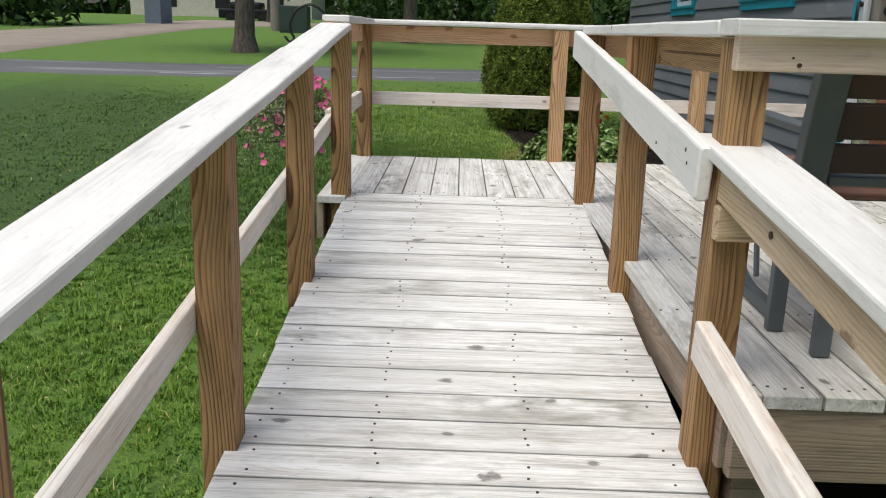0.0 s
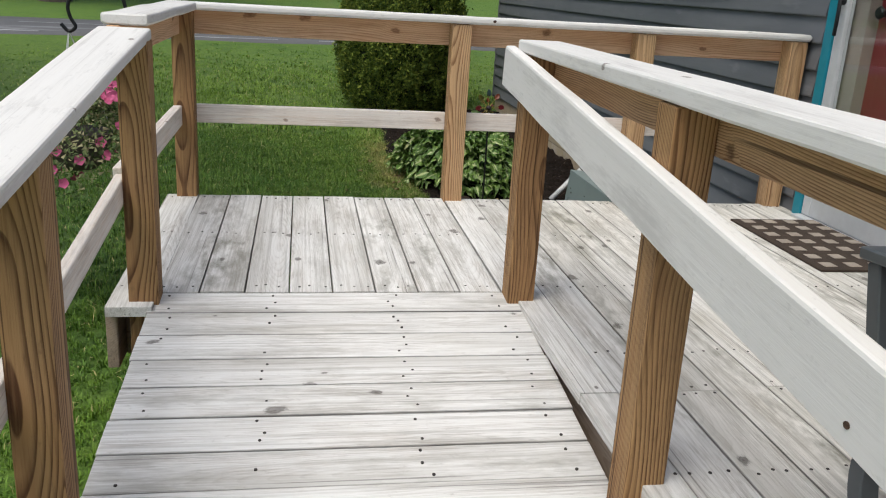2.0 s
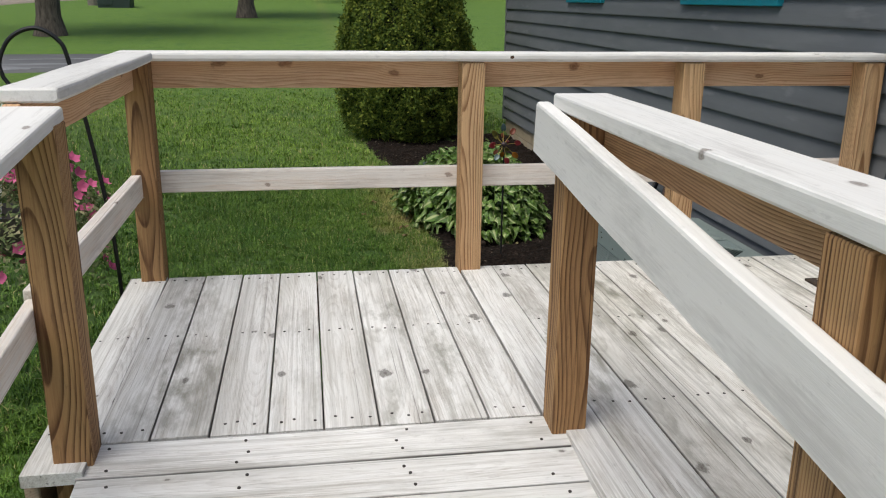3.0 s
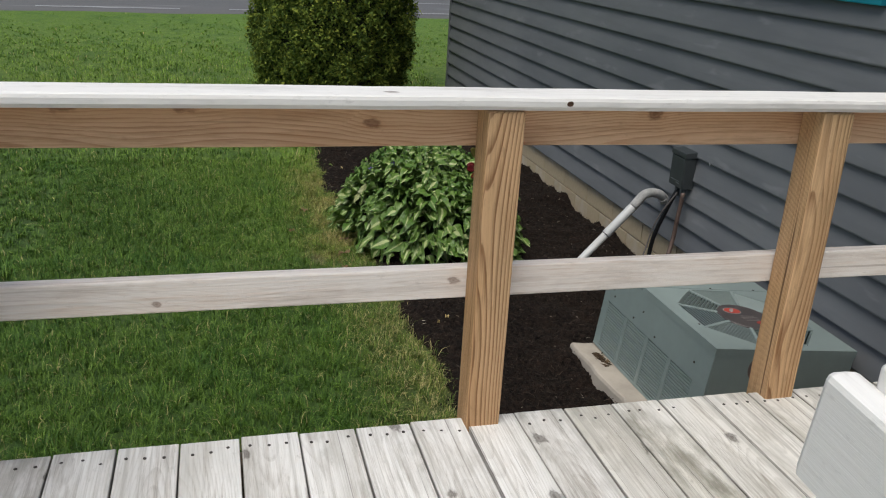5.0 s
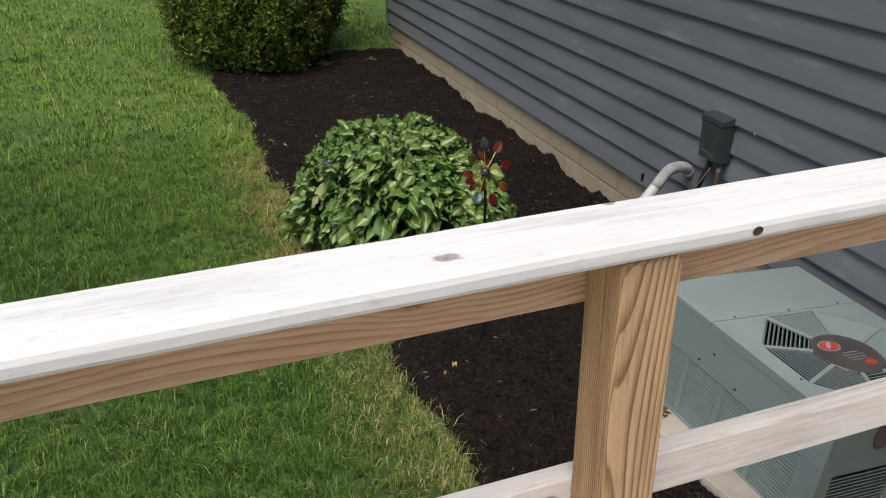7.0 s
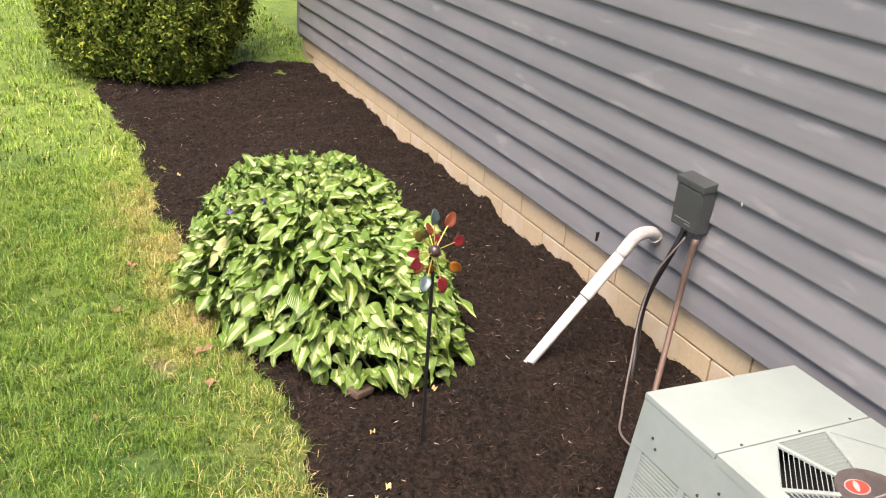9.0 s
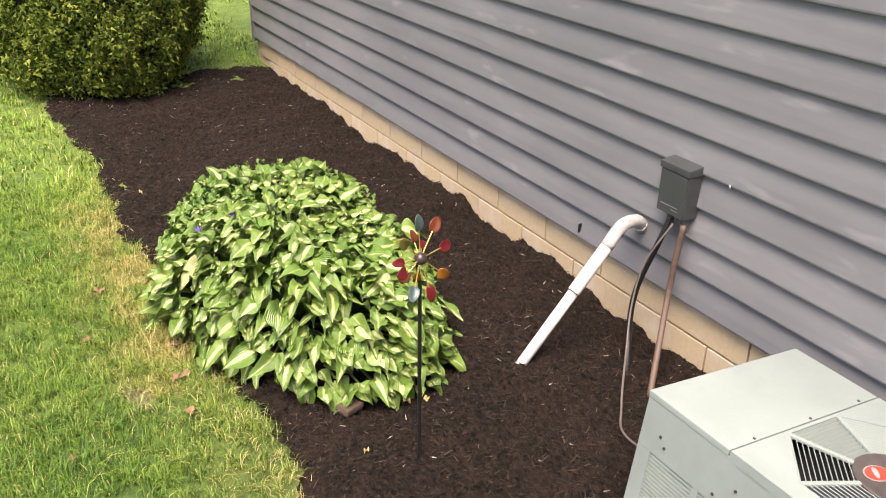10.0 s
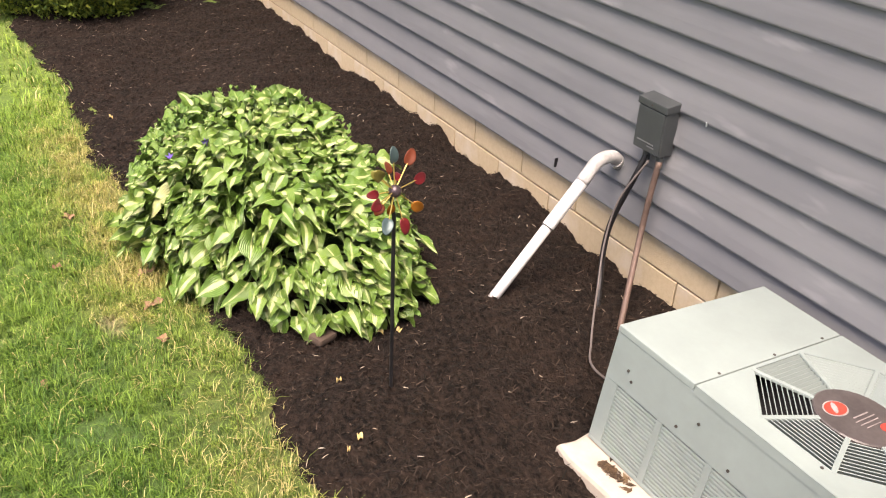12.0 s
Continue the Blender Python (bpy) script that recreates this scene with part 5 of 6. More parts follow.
part("screw", tube(bmesh.new(), [(WALL - 0.074, 7.535, 0.197), (WALL - 0.0775, 7.535, 0.197)], 0.0035, 8), NAIL, ub)
part("front_plate", boxed((WALL - 0.073, 7.47, 0.024), (WALL - 0.0675, 7.6, 0.182), 0.003), BOX_GREY, ub)
PRINT = plain("faint_print", (0.17, 0.18, 0.185), 0.5)
part("print_line", boxed((WALL - 0.0742, 7.5, 0.054), (WALL - 0.0728, 7.583, 0.058), 0), PRINT, ub, "unreadable embossed line")
part("print_line", boxed((WALL - 0.0742, 7.496, 0.043), (WALL - 0.0728, 7.53, 0.047), 0), PRINT, ub, "unreadable embossed line")
part("connector", tube(bmesh.new(), [(WALL - 0.042, 7.488, 0.024), (WALL - 0.047, 7.48, -0.03)], 0.0135, 12), BOX_GREY, ub)
part("connector", tube(bmesh.new(), [(WALL - 0.042, 7.556, 0.024), (WALL - 0.042, 7.552, -0.035)], 0.0135, 12), BOX_GREY, ub)

con = part("conduit", tube(bmesh.new(), bent([(WALL - 0.05, 7.478, 0.0), (WALL - 0.055, 7.488, -0.15), (WALL - 0.08, 7.475, -0.32), (WALL - 0.25, 7.33, -0.62)], 6), 0.0115, 12), COPPER, None, smooth=True)
tagged(con, "rusty brown conduit running from the box to the ground", "conduit")
cab = part("cable", tube(bmesh.new(), bent([(WALL - 0.042, 7.552, 0.0), (WALL - 0.075, 7.562, -0.1), (WALL - 0.11, 7.598, -0.27), (WALL - 0.12, 7.61, -0.4), (WALL - 0.16, 7.56, -0.53), (WALL - 0.27, 7.43, -0.62)], 8), 0.0115, 12), BLACK, None, smooth=True)
tagged(cab, "thick black insulated cable bending down to the unit", "cable")
cab = part("cable", tube(bmesh.new(), bent([(WALL - 0.06, 7.52, -0.01), (WALL - 0.13, 7.562, -0.17), (WALL - 0.18, 7.55, -0.33), (WALL - 0.27, 7.455, -0.46), (WALL - 0.43, 7.28, -0.53), (WALL - 0.54, 7.13, -0.51), (WALL - 0.56, 6.87, -0.45)], 8), 0.004, 10), plain("dull_cable", (0.14, 0.12, 0.11), 0.6), None, smooth=True)
tagged(cab, "thin brown grey cable looping to the air conditioner", "cable")

pv = thing("drain_pipe", "white plastic drain pipe slanting from the wall into the mulch", "pipe", (1.82, 7.64, GROUND))
a, b = Vector((2.268, 7.683, -0.066)), Vector((1.75, 7.652, -0.606))
mid = a.lerp(b, 0.4)
part("pipe", tube(bmesh.new(), [a.lerp(b, 0.36), b], 0.0205, 16), PVC, pv, smooth=True)
part("coupling", tube(bmesh.new(), [a.lerp(b, 0.12), a.lerp(b, 0.13), mid, mid.lerp(b, 0.02)], [0.0235, 0.0248, 0.0248, 0.0235], 16), PVC, pv, smooth=True)
el = bent([(WALL + 0.0, 7.728, -0.118), (WALL - 0.06, 7.708, -0.074), a, a.lerp(b, 0.13)], 6)
GRIMY = plain("grimy_pvc", (0.50, 0.49, 0.475), 0.55, 0, 0.55, 38.0, 0.3)
part("seam", tube(bmesh.new(), [mid.lerp(b, 0.012), mid.lerp(b, 0.02)], 0.0242, 16), DARK, pv, "dark seam below the coupling")
part("elbow", tube(bmesh.new(), el, 0.0252, 16), GRIMY, pv, "grimy white elbow fitting", smooth=True)
part("collar", tube(bmesh.new(), [(WALL - 0.002, 7.728, -0.118), (WALL - 0.026, 7.72, -0.1)], 0.029, 16), GRIMY, pv)
pin = part("wall_hook", boxed((WALL - 0.022, 8.083, -0.288), (WALL - 0.006, 8.088, -0.248), 0.001), BLACK, None)
tagged(pin, "small black hook on the siding", "hook")
caulk = part("caulk_drip", tube(bmesh.new(), [(WALL - 0.008, 7.338, 0.206), (WALL - 0.012, 7.338, 0.194), (WALL - 0.012, 7.338, 0.181)], [0.002, 0.004, 0.0025], 8), WHITE, None, smooth=True)
tagged(caulk, "dried white drip of caulk on the siding", "caulk")


# ---------------------------------------------------------------- hosta
hosta = thing("hosta", "large variegated hosta clump with cream-centred green leaves", "hosta", (1.28, 8.6, GROUND))


def leaf_mesh(length, width, droop, fold, seed):
    r = random.Random(seed)
    bm = bmesh.new()
    uv = bm.loops.layers.uv.new("uv")
    nu, nv = 8, 4
    grid = []
    twist = r.uniform(-1.1, 1.1)
    curl = r.uniform(-0.25, 0.25)
    for i in range(nu + 1):
        u = i / nu
        w = width * (math.sin(math.pi * min(1, u * 0.95 + 0.05) ** 0.66)) ** 1.05 * 0.5
        row = []
        for j in range(nv + 1):
            s = 2 * j / nv - 1
            x = length * u
            y = w * s + curl * length * u * u
            z = -droop * length * u ** 2 + fold * abs(w * s) + 0.017 * s * math.sin(u * 8 + seed * 2) + 0.004 * math.sin(u * 9 + s * 2 + seed) + twist * w * s * (u - 0.3)
            row.append((bm.verts.new((x, y, z)), u, 0.5 + 0.5 * s))
        grid.append(row)
    for i in range(nu):
        for j in range(nv):
            q = [grid[i][j], grid[i + 1][j], grid[i + 1][j + 1], grid[i][j + 1]]
            f = bm.faces.new([p[0] for p in q])
            for lo, p in zip(f.loops, q):
                lo[uv].uv = (p[1], p[2])
    bmesh.ops.remove_doubles(bm, verts=bm.verts, dist=1e-5)
    return done(bm, "leaf", LEAF, True)


leaf_kinds = [leaf_mesh(l, w, d, fo, k) for k, (l, w, d, fo) in enumerate(((0.122, 0.082, 0.35, 0.3), (0.105, 0.076, 0.2, 0.5), (0.125, 0.086, 0.55, 0.25), (0.1, 0.068, 0.3, 0.6), (0.118, 0.078, 0.7, 0.4), (0.108, 0.082, 0.15, 0.2), (0.09, 0.055, 0.45, 0.65)))]
r = random.Random(21)
HC, HR, HH = Vector((1.255, 8.53, GROUND + 0.02)), (0.495, 0.845), 0.335
golden = math.pi * (3 - math.sqrt(5))
stalks = bmesh.new()
inner_v, inner_f, inner_uv, count = [], [], [], 0
LEAVES = 1850
for k in range(LEAVES):
    f = (k + 0.5) / LEAVES
    th = k * golden + r.uniform(-0.25, 0.25)
    rr = min(1.0, math.sqrt(f) + r.uniform(-0.05, 0.05))
    inside = k % 5 != 0 and k > 20
    px, py = HR[0] * rr * math.cos(th), HR[1] * rr * math.sin(th)
    if px > 0 and py < 0:
        px *= 1 + 0.42 * py / HR[1]
    px += 0.19 * max(0.0, -py) + 0.12 * max(0.0, py)
    h = HH * max(0.0, 1 - rr ** 3.2) ** 0.68 + 0.07 + r.uniform(-0.06, 0.04)
    h *= 1 + 0.12 * math.sin(px * 9) * math.sin(py * 7)
    if k % 4 == 1:
        h -= 0.05
    p = HC + Vector((px, py, max(0.045, h)))
    out = math.atan2(py / HR[1] ** 2, px / HR[0] ** 2) + r.gauss(0, 0.75 if rr < 0.75 else 0.5)
    pitch = r.gauss(-10 + 34 * rr ** 2.5, 17)
    m = Matrix.Translation(p) @ pose(0, 0, 0, 0, 0, math.degrees(out)) @ pose(0, 0, 0, r.gauss(0, 24), 0, 0) @ pose(0, 0, 0, 0, pitch - 6, 0)
    m = m @ Matrix.Scale(r.uniform(0.62, 1.15) * (0.66 + 0.3 * rr), 4)
    me = leaf_kinds[r.randrange(7)]
    if inside:
        nv, nl = len(me.vertices), len(me.loops)
        co = np.empty(nv * 3, np.float32)
        me.vertices.foreach_get("co", co)
        mm = np.array(m)
        inner_v.append(co.reshape(-1, 3) @ mm[:3, :3].T + mm[:3, 3])
        uvs = np.empty(nl * 2, np.float32)
        me.uv_layers[0].data.foreach_get("uv", uvs)
        uvs = uvs.reshape(-1, 2)
        for poly in me.polygons:
            ls = list(poly.loop_indices)
            vi = [me.loops[l].vertex_index + count for l in ls]
            for q in range(1, len(ls) - 1):
                inner_f.append((vi[0], vi[q], vi[q + 1]))
                inner_uv.extend((uvs[ls[0]], uvs[ls[q]], uvs[ls[q + 1]]))
        count += nv
    else:
        hang("leaf", me, hosta, m)
    if k % 4 == 0:
        tube(stalks, [HC + Vector((px * 0.35, py * 0.35, 0)), HC + Vector((px * 0.8, py * 0.8, max(0.06, h) * 0.7)), p], 0.004, 5, False)
under = raw("inner_leaf_mass", np.concatenate(inner_v), np.array(inner_f), LEAF, True)
lay = under.uv_layers.new(name="uv")
lay.data.foreach_set("uv", np.array(inner_uv, np.float32).ravel())
hang("inner_leaf_mass", under, hosta, None, "", "stuff")
# small upright sprigs that grow through the clump's far side
rq = random.Random(31)
sv, sf, n0 = [], [], 0
for k in range(95):
    a, q = rq.uniform(0.1, 2.9), rq.uniform(0.55, 1.0)
    base = HC + Vector((HR[0] * q * math.cos(a) + 0.1 * q * math.sin(a), HR[1] * q * math.sin(a), HH * max(0.05, 1 - q ** 3.2) ** 0.68 + 0.03))
    tilt = Vector((0.35 * math.cos(a), 0.35 * math.sin(a), 1.0)).normalized()
    for lvl in range(4):
        for w in range(3):
            b = rq.uniform(0, 6.28)
            d = (Vector((math.cos(b), math.sin(b), 0.55)) + tilt * 0.3 * lvl).normalized()
            sd = d.cross(Vector((0, 0, 1))).normalized()
            c0, ln = base + tilt * (0.03 + 0.026 * lvl), rq.uniform(0.028, 0.044) * (1 - 0.12 * lvl)
            sv += [c0, c0 + d * ln * 0.5 + sd * ln * 0.26, c0 + d * ln, c0 + d * ln * 0.5 - sd * ln * 0.26 + Vector((0, 0, 0.004))]
            sf += [(n0, n0 + 1, n0 + 2), (n0, n0 + 2, n0 + 3)]
            n0 += 4
sprigs = raw("sprig_mass", np.array([tuple(q) for q in sv]), np.array(sf), island("sprig_leaf", [(0.0, (0.06, 0.14, 0.025)), (0.6, (0.12, 0.22, 0.045)), (1.0, (0.19, 0.29, 0.07))], 0.5))
hang("sprig_mass", sprigs, hosta, None, "small green leafy sprigs among the leaves", "stuff")
part("stalk_mass", stalks, plain("leaf_stalk", (0.10, 0.17, 0.05), 0.5), hosta, "", kind="stuff")
for x, y, z in ((0.912, 8.545, -0.149), (1.05, 8.54, -0.114)):
    bm = bmesh.new()
    for k in range(5):
        a = radians(72 * k)
        vs = [bm.verts.new((0, 0, 0)), bm.verts.new((0.009 * math.cos(a - 0.5), 0.009 * math.sin(a - 0.5), 0.008)), bm.verts.new((0.016 * math.cos(a), 0.016 * math.sin(a), 0.018)), bm.verts.new((0.009 * math.cos(a + 0.5), 0.009 * math.sin(a + 0.5), 0.008))]
        bm.faces.new(vs)
    tube(bm, [(0, 0, 0), (0.01, 0, -0.22)], 0.002, 5)
    part("bloom", bm, plain("violet_petal", (0.20, 0.12, 0.55), 0.5), hosta, "small violet bloom", Matrix.Translation((x, y, z)) @ pose(0, 0, 0, 20, -20, 0))
st = part("stone", boxed((0, 0, 0), (0.09, 0.06, 0.03), 0.011), plain("brown_stone", (0.09, 0.06, 0.042), 0.9, 0, 0.5, 40.0, 0.5), None, m=Matrix.Translation((1.14, 7.69, GROUND + 0.01)) @ pose(0, 0, 0, 4, 6, 25))
tagged(st, "small brown stone at the foot of the hosta", "stone")


# ---------------------------------------------------------------- wind spinner
SX, SY = 1.238, 7.357
SPIN = ((0, 4, 2, 3, 0, 2, 0, 1), (0, 4, 3, 0, 4, 1, 3))
sp = thing("wind_spinner", "wind spinner with red, orange and teal petals on black stake", "wind spinner", (SX, SY, GROUND))
bm = tube(bmesh.new(), [(SX, SY, GROUND - 0.1), (SX, SY, 0.11), (SX - 0.01, SY, 0.18)], 0.006, 8)
tube(bm, [(SX, SY, GROUND + 0.035), (SX + 0.045, SY - 0.05, GROUND + 0.012)], 0.004, 6)
part("stake", bm, BLACK, sp, "black metal stake")
hubc = Vector((SX - 0.009, SY - 0.02, 0.199))
# the wheel faces the house and a little upwards
wz = Vector((0.447, -0.862, 0.2)).normalized()
wy = (Vector((0, 0, 1)) - wz * wz.z).normalized()
wheel = Matrix.Translation(hubc) @ Matrix((wy.cross(wz), wy, wz)).transposed().to_4x4()
bm = bmesh.new()
bmesh.ops.create_icosphere(bm, subdivisions=2, radius=0.019)
part("hub", bm, plain("bronze_hub", (0.09, 0.065, 0.07), 0.35, 0.6), sp, "dark bronze hub", Matrix.Translation(hubc), True)
tints = [plain("spinner_red", (0.15, 0.010, 0.014), 0.35, 0.2), plain("spinner_orange", (0.33, 0.12, 0.010), 0.35, 0.2), plain("spinner_teal", (0.06, 0.10, 0.10), 0.35, 0.2), plain("spinner_olive", (0.17, 0.15, 0.028), 0.35, 0.2), plain("spinner_rust", (0.15, 0.035, 0.014), 0.35, 0.2)]
WIRE = plain("gold_wire", (0.55, 0.42, 0.12), 0.35, 0.6)
petal_meshes = {}
for ring, (count, rad, fwd) in enumerate(((8, 0.09, 0.012), (7, 0.052, -0.028))):
    for k in range(count):
        a = 2 * math.pi * k / count + ring * 0.3
        end = wheel @ Vector((rad * math.cos(a), rad * math.sin(a), fwd))
        part("wire", tube(bmesh.new(), [hubc, end], 0.0018, 5), WIRE, sp)
        tint = tints[SPIN[ring][k]]
        if tint.name not in petal_meshes:
            bm = bmesh.new()
            bmesh.ops.create_uvsphere(bm, u_segments=12, v_segments=6, radius=1)
            for v in bm.verts:
                v.co = Vector((v.co.x * 0.0235 * (1 + 0.2 * v.co.x), v.co.y * 0.0155, v.co.z * 0.003 + 0.006 * v.co.y ** 2))
            petal_meshes[tint.name] = done(bm, "petal", tint, True)
        spot = wheel @ Vector((rad * 1.1 * math.cos(a), rad * 1.1 * math.sin(a), fwd))
        spoke = (spot - hubc).normalized()
        tilt = wz * (0.35 + 0.5 * max(0.0, spoke.z)) + Vector((-0.30, -0.52, 0.2)) + wz.cross(spoke) * 0.3 * math.sin(3 * a + ring)
        side_dir = tilt.cross(spoke).normalized()
        tilt = spoke.cross(side_dir).normalized()
        turned = Matrix((spoke, side_dir, tilt)).transposed().to_4x4()
        hang("petal", petal_meshes[tint.name], sp, Matrix.Translation(spot) @ turned @ Matrix.Scale(1.1 if ring == 0 else 0.82, 4))


# ---------------------------------------------------------------- evergreen shrub, hook and basket, bench, mat
rs = np.random.RandomState(9)


PROFILE = ((0.0, 0.42), (0.06, 0.52), (0.16, 0.6), (0.32, 0.67), (0.6, 0.72), (0.95, 0.73), (1.3, 0.7), (1.6, 0.64), (2.0, 0.53), (2.35, 0.38), (2.6, 0.18), (2.68, 0.02))


def shrub(name, x, y, z, clumps, per, size, label, category):
    """A clipped evergreen: a lumpy skin of small upright sprays over a solid core coloured dark as inner shade."""
    ob = thing(name, label, category, (x, y, z))
    hs, rr = np.array([p[0] for p in PROFILE]), np.array([p[1] for p in PROFILE])
    tall = rs.uniform(0, 1, clumps * 3) * hs[-1]
    rad = np.interp(tall, hs, rr)
    keep = rs.uniform(0, 0.8, clumps * 3) < rad
    tall, rad = tall[keep][:clumps], rad[keep][:clumps]
    n = len(tall)
    a = rs.uniform(0, 2 * np.pi, n)
    lob = 1 + 0.06 * np.sin(a * 4 + tall * 3.1) + 0.045 * np.sin(a * 9 - tall * 7.3) + 0.04 * np.sin(a * 15 + tall * 13) + rs.normal(0, 0.028, n)
    slope = np.gradient(rr, hs)
    up = np.clip(-np.interp(tall, hs, slope), -1.5, 2.5)
    nrm = np.stack([np.cos(a), np.sin(a), up], 1)
    nrm /= np.linalg.norm(nrm, axis=1, keepdims=True)
    c = np.stack([x + np.cos(a) * rad * lob, y + np.sin(a) * rad * lob, z + 0.03 + tall], 1)
    # each clump is a small fan of sprays
    cc = np.repeat(c, per, 0) + rs.normal(0, 1, (n * per, 3)) * np.array([0.028, 0.028, 0.032])
    deep = np.abs(rs.normal(0, 0.03, n * per))
    nn = np.repeat(nrm, per, 0)
    cc -= nn * deep[:, None]
    cc[:, 2] = np.maximum(cc[:, 2], z + 0.02)
    v, f = cards(1, cc, nn * 0.7 + rs.normal(0, 0.5, (n * per, 3)), size, rs, 0.5, 1.7)
    hang("crown", raw("crown", v, f, EVERGREEN), ob, None, "dense clipped sprays", "stuff")
    # solid dark filler: paints the shade between the sprays
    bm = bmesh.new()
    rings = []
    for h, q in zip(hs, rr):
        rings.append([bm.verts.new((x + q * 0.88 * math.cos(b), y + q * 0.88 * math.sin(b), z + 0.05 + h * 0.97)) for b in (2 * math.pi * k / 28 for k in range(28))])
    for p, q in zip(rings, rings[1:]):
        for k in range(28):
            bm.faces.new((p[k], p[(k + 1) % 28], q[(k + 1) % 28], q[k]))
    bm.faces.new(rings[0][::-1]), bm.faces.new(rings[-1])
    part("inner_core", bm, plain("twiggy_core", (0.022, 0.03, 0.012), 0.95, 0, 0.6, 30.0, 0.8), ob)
    part("trunk", tube(bmesh.new(), [(x, y, z - 0.1), (x, y, z + 0.3), (x + 0.02, y, z + 1.5)], [0.06, 0.05, 0.02], 10), BARK, ob)
    return ob


shrub("evergreen_shrub", 1.19, 12.42, -0.6, 5600, 22, 0.019, "tall clipped evergreen shrub with yellow-green tips at the mulch bed", "shrub")

HKX, HKY = -0.7, 5.61
hk = thing("shepherd_hook", "black metal shepherd's hook standing in the lawn", "plant hook", (HKX, HKY, GROUND))
part("pole", tube(bmesh.new(), bent([(HKX, HKY, GROUND - 0.15), (HKX, HKY, -0.15), (HKX - 0.015, HKY, 0.2), (HKX - 0.06, HKY, 0.55), (HKX - 0.105, HKY, 0.82), (HKX - 0.135, HKY, 0.895), (HKX - 0.21, HKY, 0.935), (HKX - 0.295, HKY, 0.9), (HKX - 0.34, HKY, 0.82), (HKX - 0.335, HKY, 0.765), (HKX - 0.315, HKY, 0.725), (HKX - 0.345, HKY, 0.705), (HKX - 0.375, HKY, 0.735)], 6), 0.008, 8), BLACK, hk)
BX, BY, BZ = HKX - 0.335, HKY, 0.3
bk = thing("hanging_basket", "hanging basket of bright pink petunias with trailing stems", "hanging basket", (BX, BY, BZ))
bm = bmesh.new()
tube(bm, [(BX, BY, BZ - 0.2), (BX, BY, BZ - 0.17), (BX, BY, BZ - 0.09), (BX, BY, BZ - 0.03)], [0.07, 0.1, 0.135, 0.15], 24)
part("pot", bm, plain("grey_brown_pot", (0.10, 0.085, 0.075), 0.8), bk, "grey brown pot")
for k in range(3):
    a = radians(120 * k + 20)
    part("hanger", tube(bmesh.new(), [(BX + 0.145 * math.cos(a), BY + 0.145 * math.sin(a), BZ - 0.03), (HKX - 0.345, BY, 0.705)], 0.003, 5), plain("pale_cord", (0.6, 0.62, 0.6), 0.5), bk)
n = 4600
th, ra = rs.uniform(0, 2 * np.pi, n), np.sqrt(rs.uniform(0, 1, n))
fall = np.where(ra > 0.62, -np.abs(rs.normal(0, 0.14, n)), 0.02)
c = np.stack([BX + ra * 0.33 * np.cos(th), BY + ra * 0.33 * np.sin(th), BZ + 0.16 * (1 - ra ** 2) * rs.uniform(0, 1.1, n) + fall], 1)
v, f = cards(1, c, np.stack([np.cos(th), np.sin(th), np.full(n, 0.7)], 1), 0.013, rs, 0.9, 1.7)
hang("foliage", raw("foliage", v, f, BASKET_GREEN), bk, None, "grey green trailing foliage", "stuff")
bloom = bmesh.new()
rim_pts = [bloom.verts.new((0.026 * math.cos(a) * (1 + 0.14 * math.cos(5 * a)), 0.026 * math.sin(a) * (1 + 0.14 * math.cos(5 * a)), 0.006 * math.cos(5 * a))) for a in (2 * math.pi * k / 15 for k in range(15))]
cen = bloom.verts.new((0, 0, -0.016))
for k in range(15):
    bloom.faces.new((cen, rim_pts[k], rim_pts[(k + 1) % 15]))
bloom = done(bloom, "bloom", PETAL, True)
rb = random.Random(4)
for k in range(120):
    a, q = rb.uniform(0, 2 * math.pi), math.sqrt(rb.uniform(0, 1))
    z = BZ + 0.17 * (1 - q * q) + (rb.uniform(-0.36, 0.05) if q > 0.7 else rb.uniform(0, 0.06))
    p = Vector((BX + 0.32 * q * math.cos(a), BY + 0.32 * q * math.sin(a), z))
    nv = Vector((math.cos(a) * q, math.sin(a) * q - 0.5, 0.5 + rb.uniform(-0.2, 0.4)))
    hang("bloom", bloom, bk, Matrix.Translation(p) @ nv.to_track_quat("Z", "Y").to_matrix().to_4x4() @ Matrix.Scale(rb.uniform(0.6, 1.0), 4))

bench = thing("glider_bench", "metal glider bench with grey frame and brown slats on the deck", "bench", (1.6, 2.5, 0.0))


def bar(name, pts, w, h, material, label="", up=(0, 0, 1)):
    """A flat bar through points."""
    bm = bmesh.new()
    ring = []
    pts = [Vector(p) for p in pts]
    side = Vector((1, 0, 0))
    for i, p in enumerate(pts):
        d = (pts[min(i + 1, len(pts) - 1)] - pts[max(i - 1, 0)]).normalized()
        nrm = side.cross(d).normalized()
        ring.append([bm.verts.new(p + side * a * w / 2 + nrm * b * h / 2) for a, b in ((-1, -1), (1, -1), (1, 1), (-1, 1))])
    for a, b in zip(ring, ring[1:]):
        for k in range(4):
            bm.faces.new((a[k], a[(k + 1) % 4], b[(k + 1) % 4], b[k]))
    bm.faces.new(ring[0][::-1]), bm.faces.new(ring[-1])
    bmesh.ops.recalc_face_normals(bm, faces=bm.faces)
    bmesh.ops.bevel(bm, geom=[e for e in bm.edges if e.calc_face_angle(0) > 1.0], offset=0.003, segments=1, affect="EDGES")
    return part(name, bm, material, bench, label)


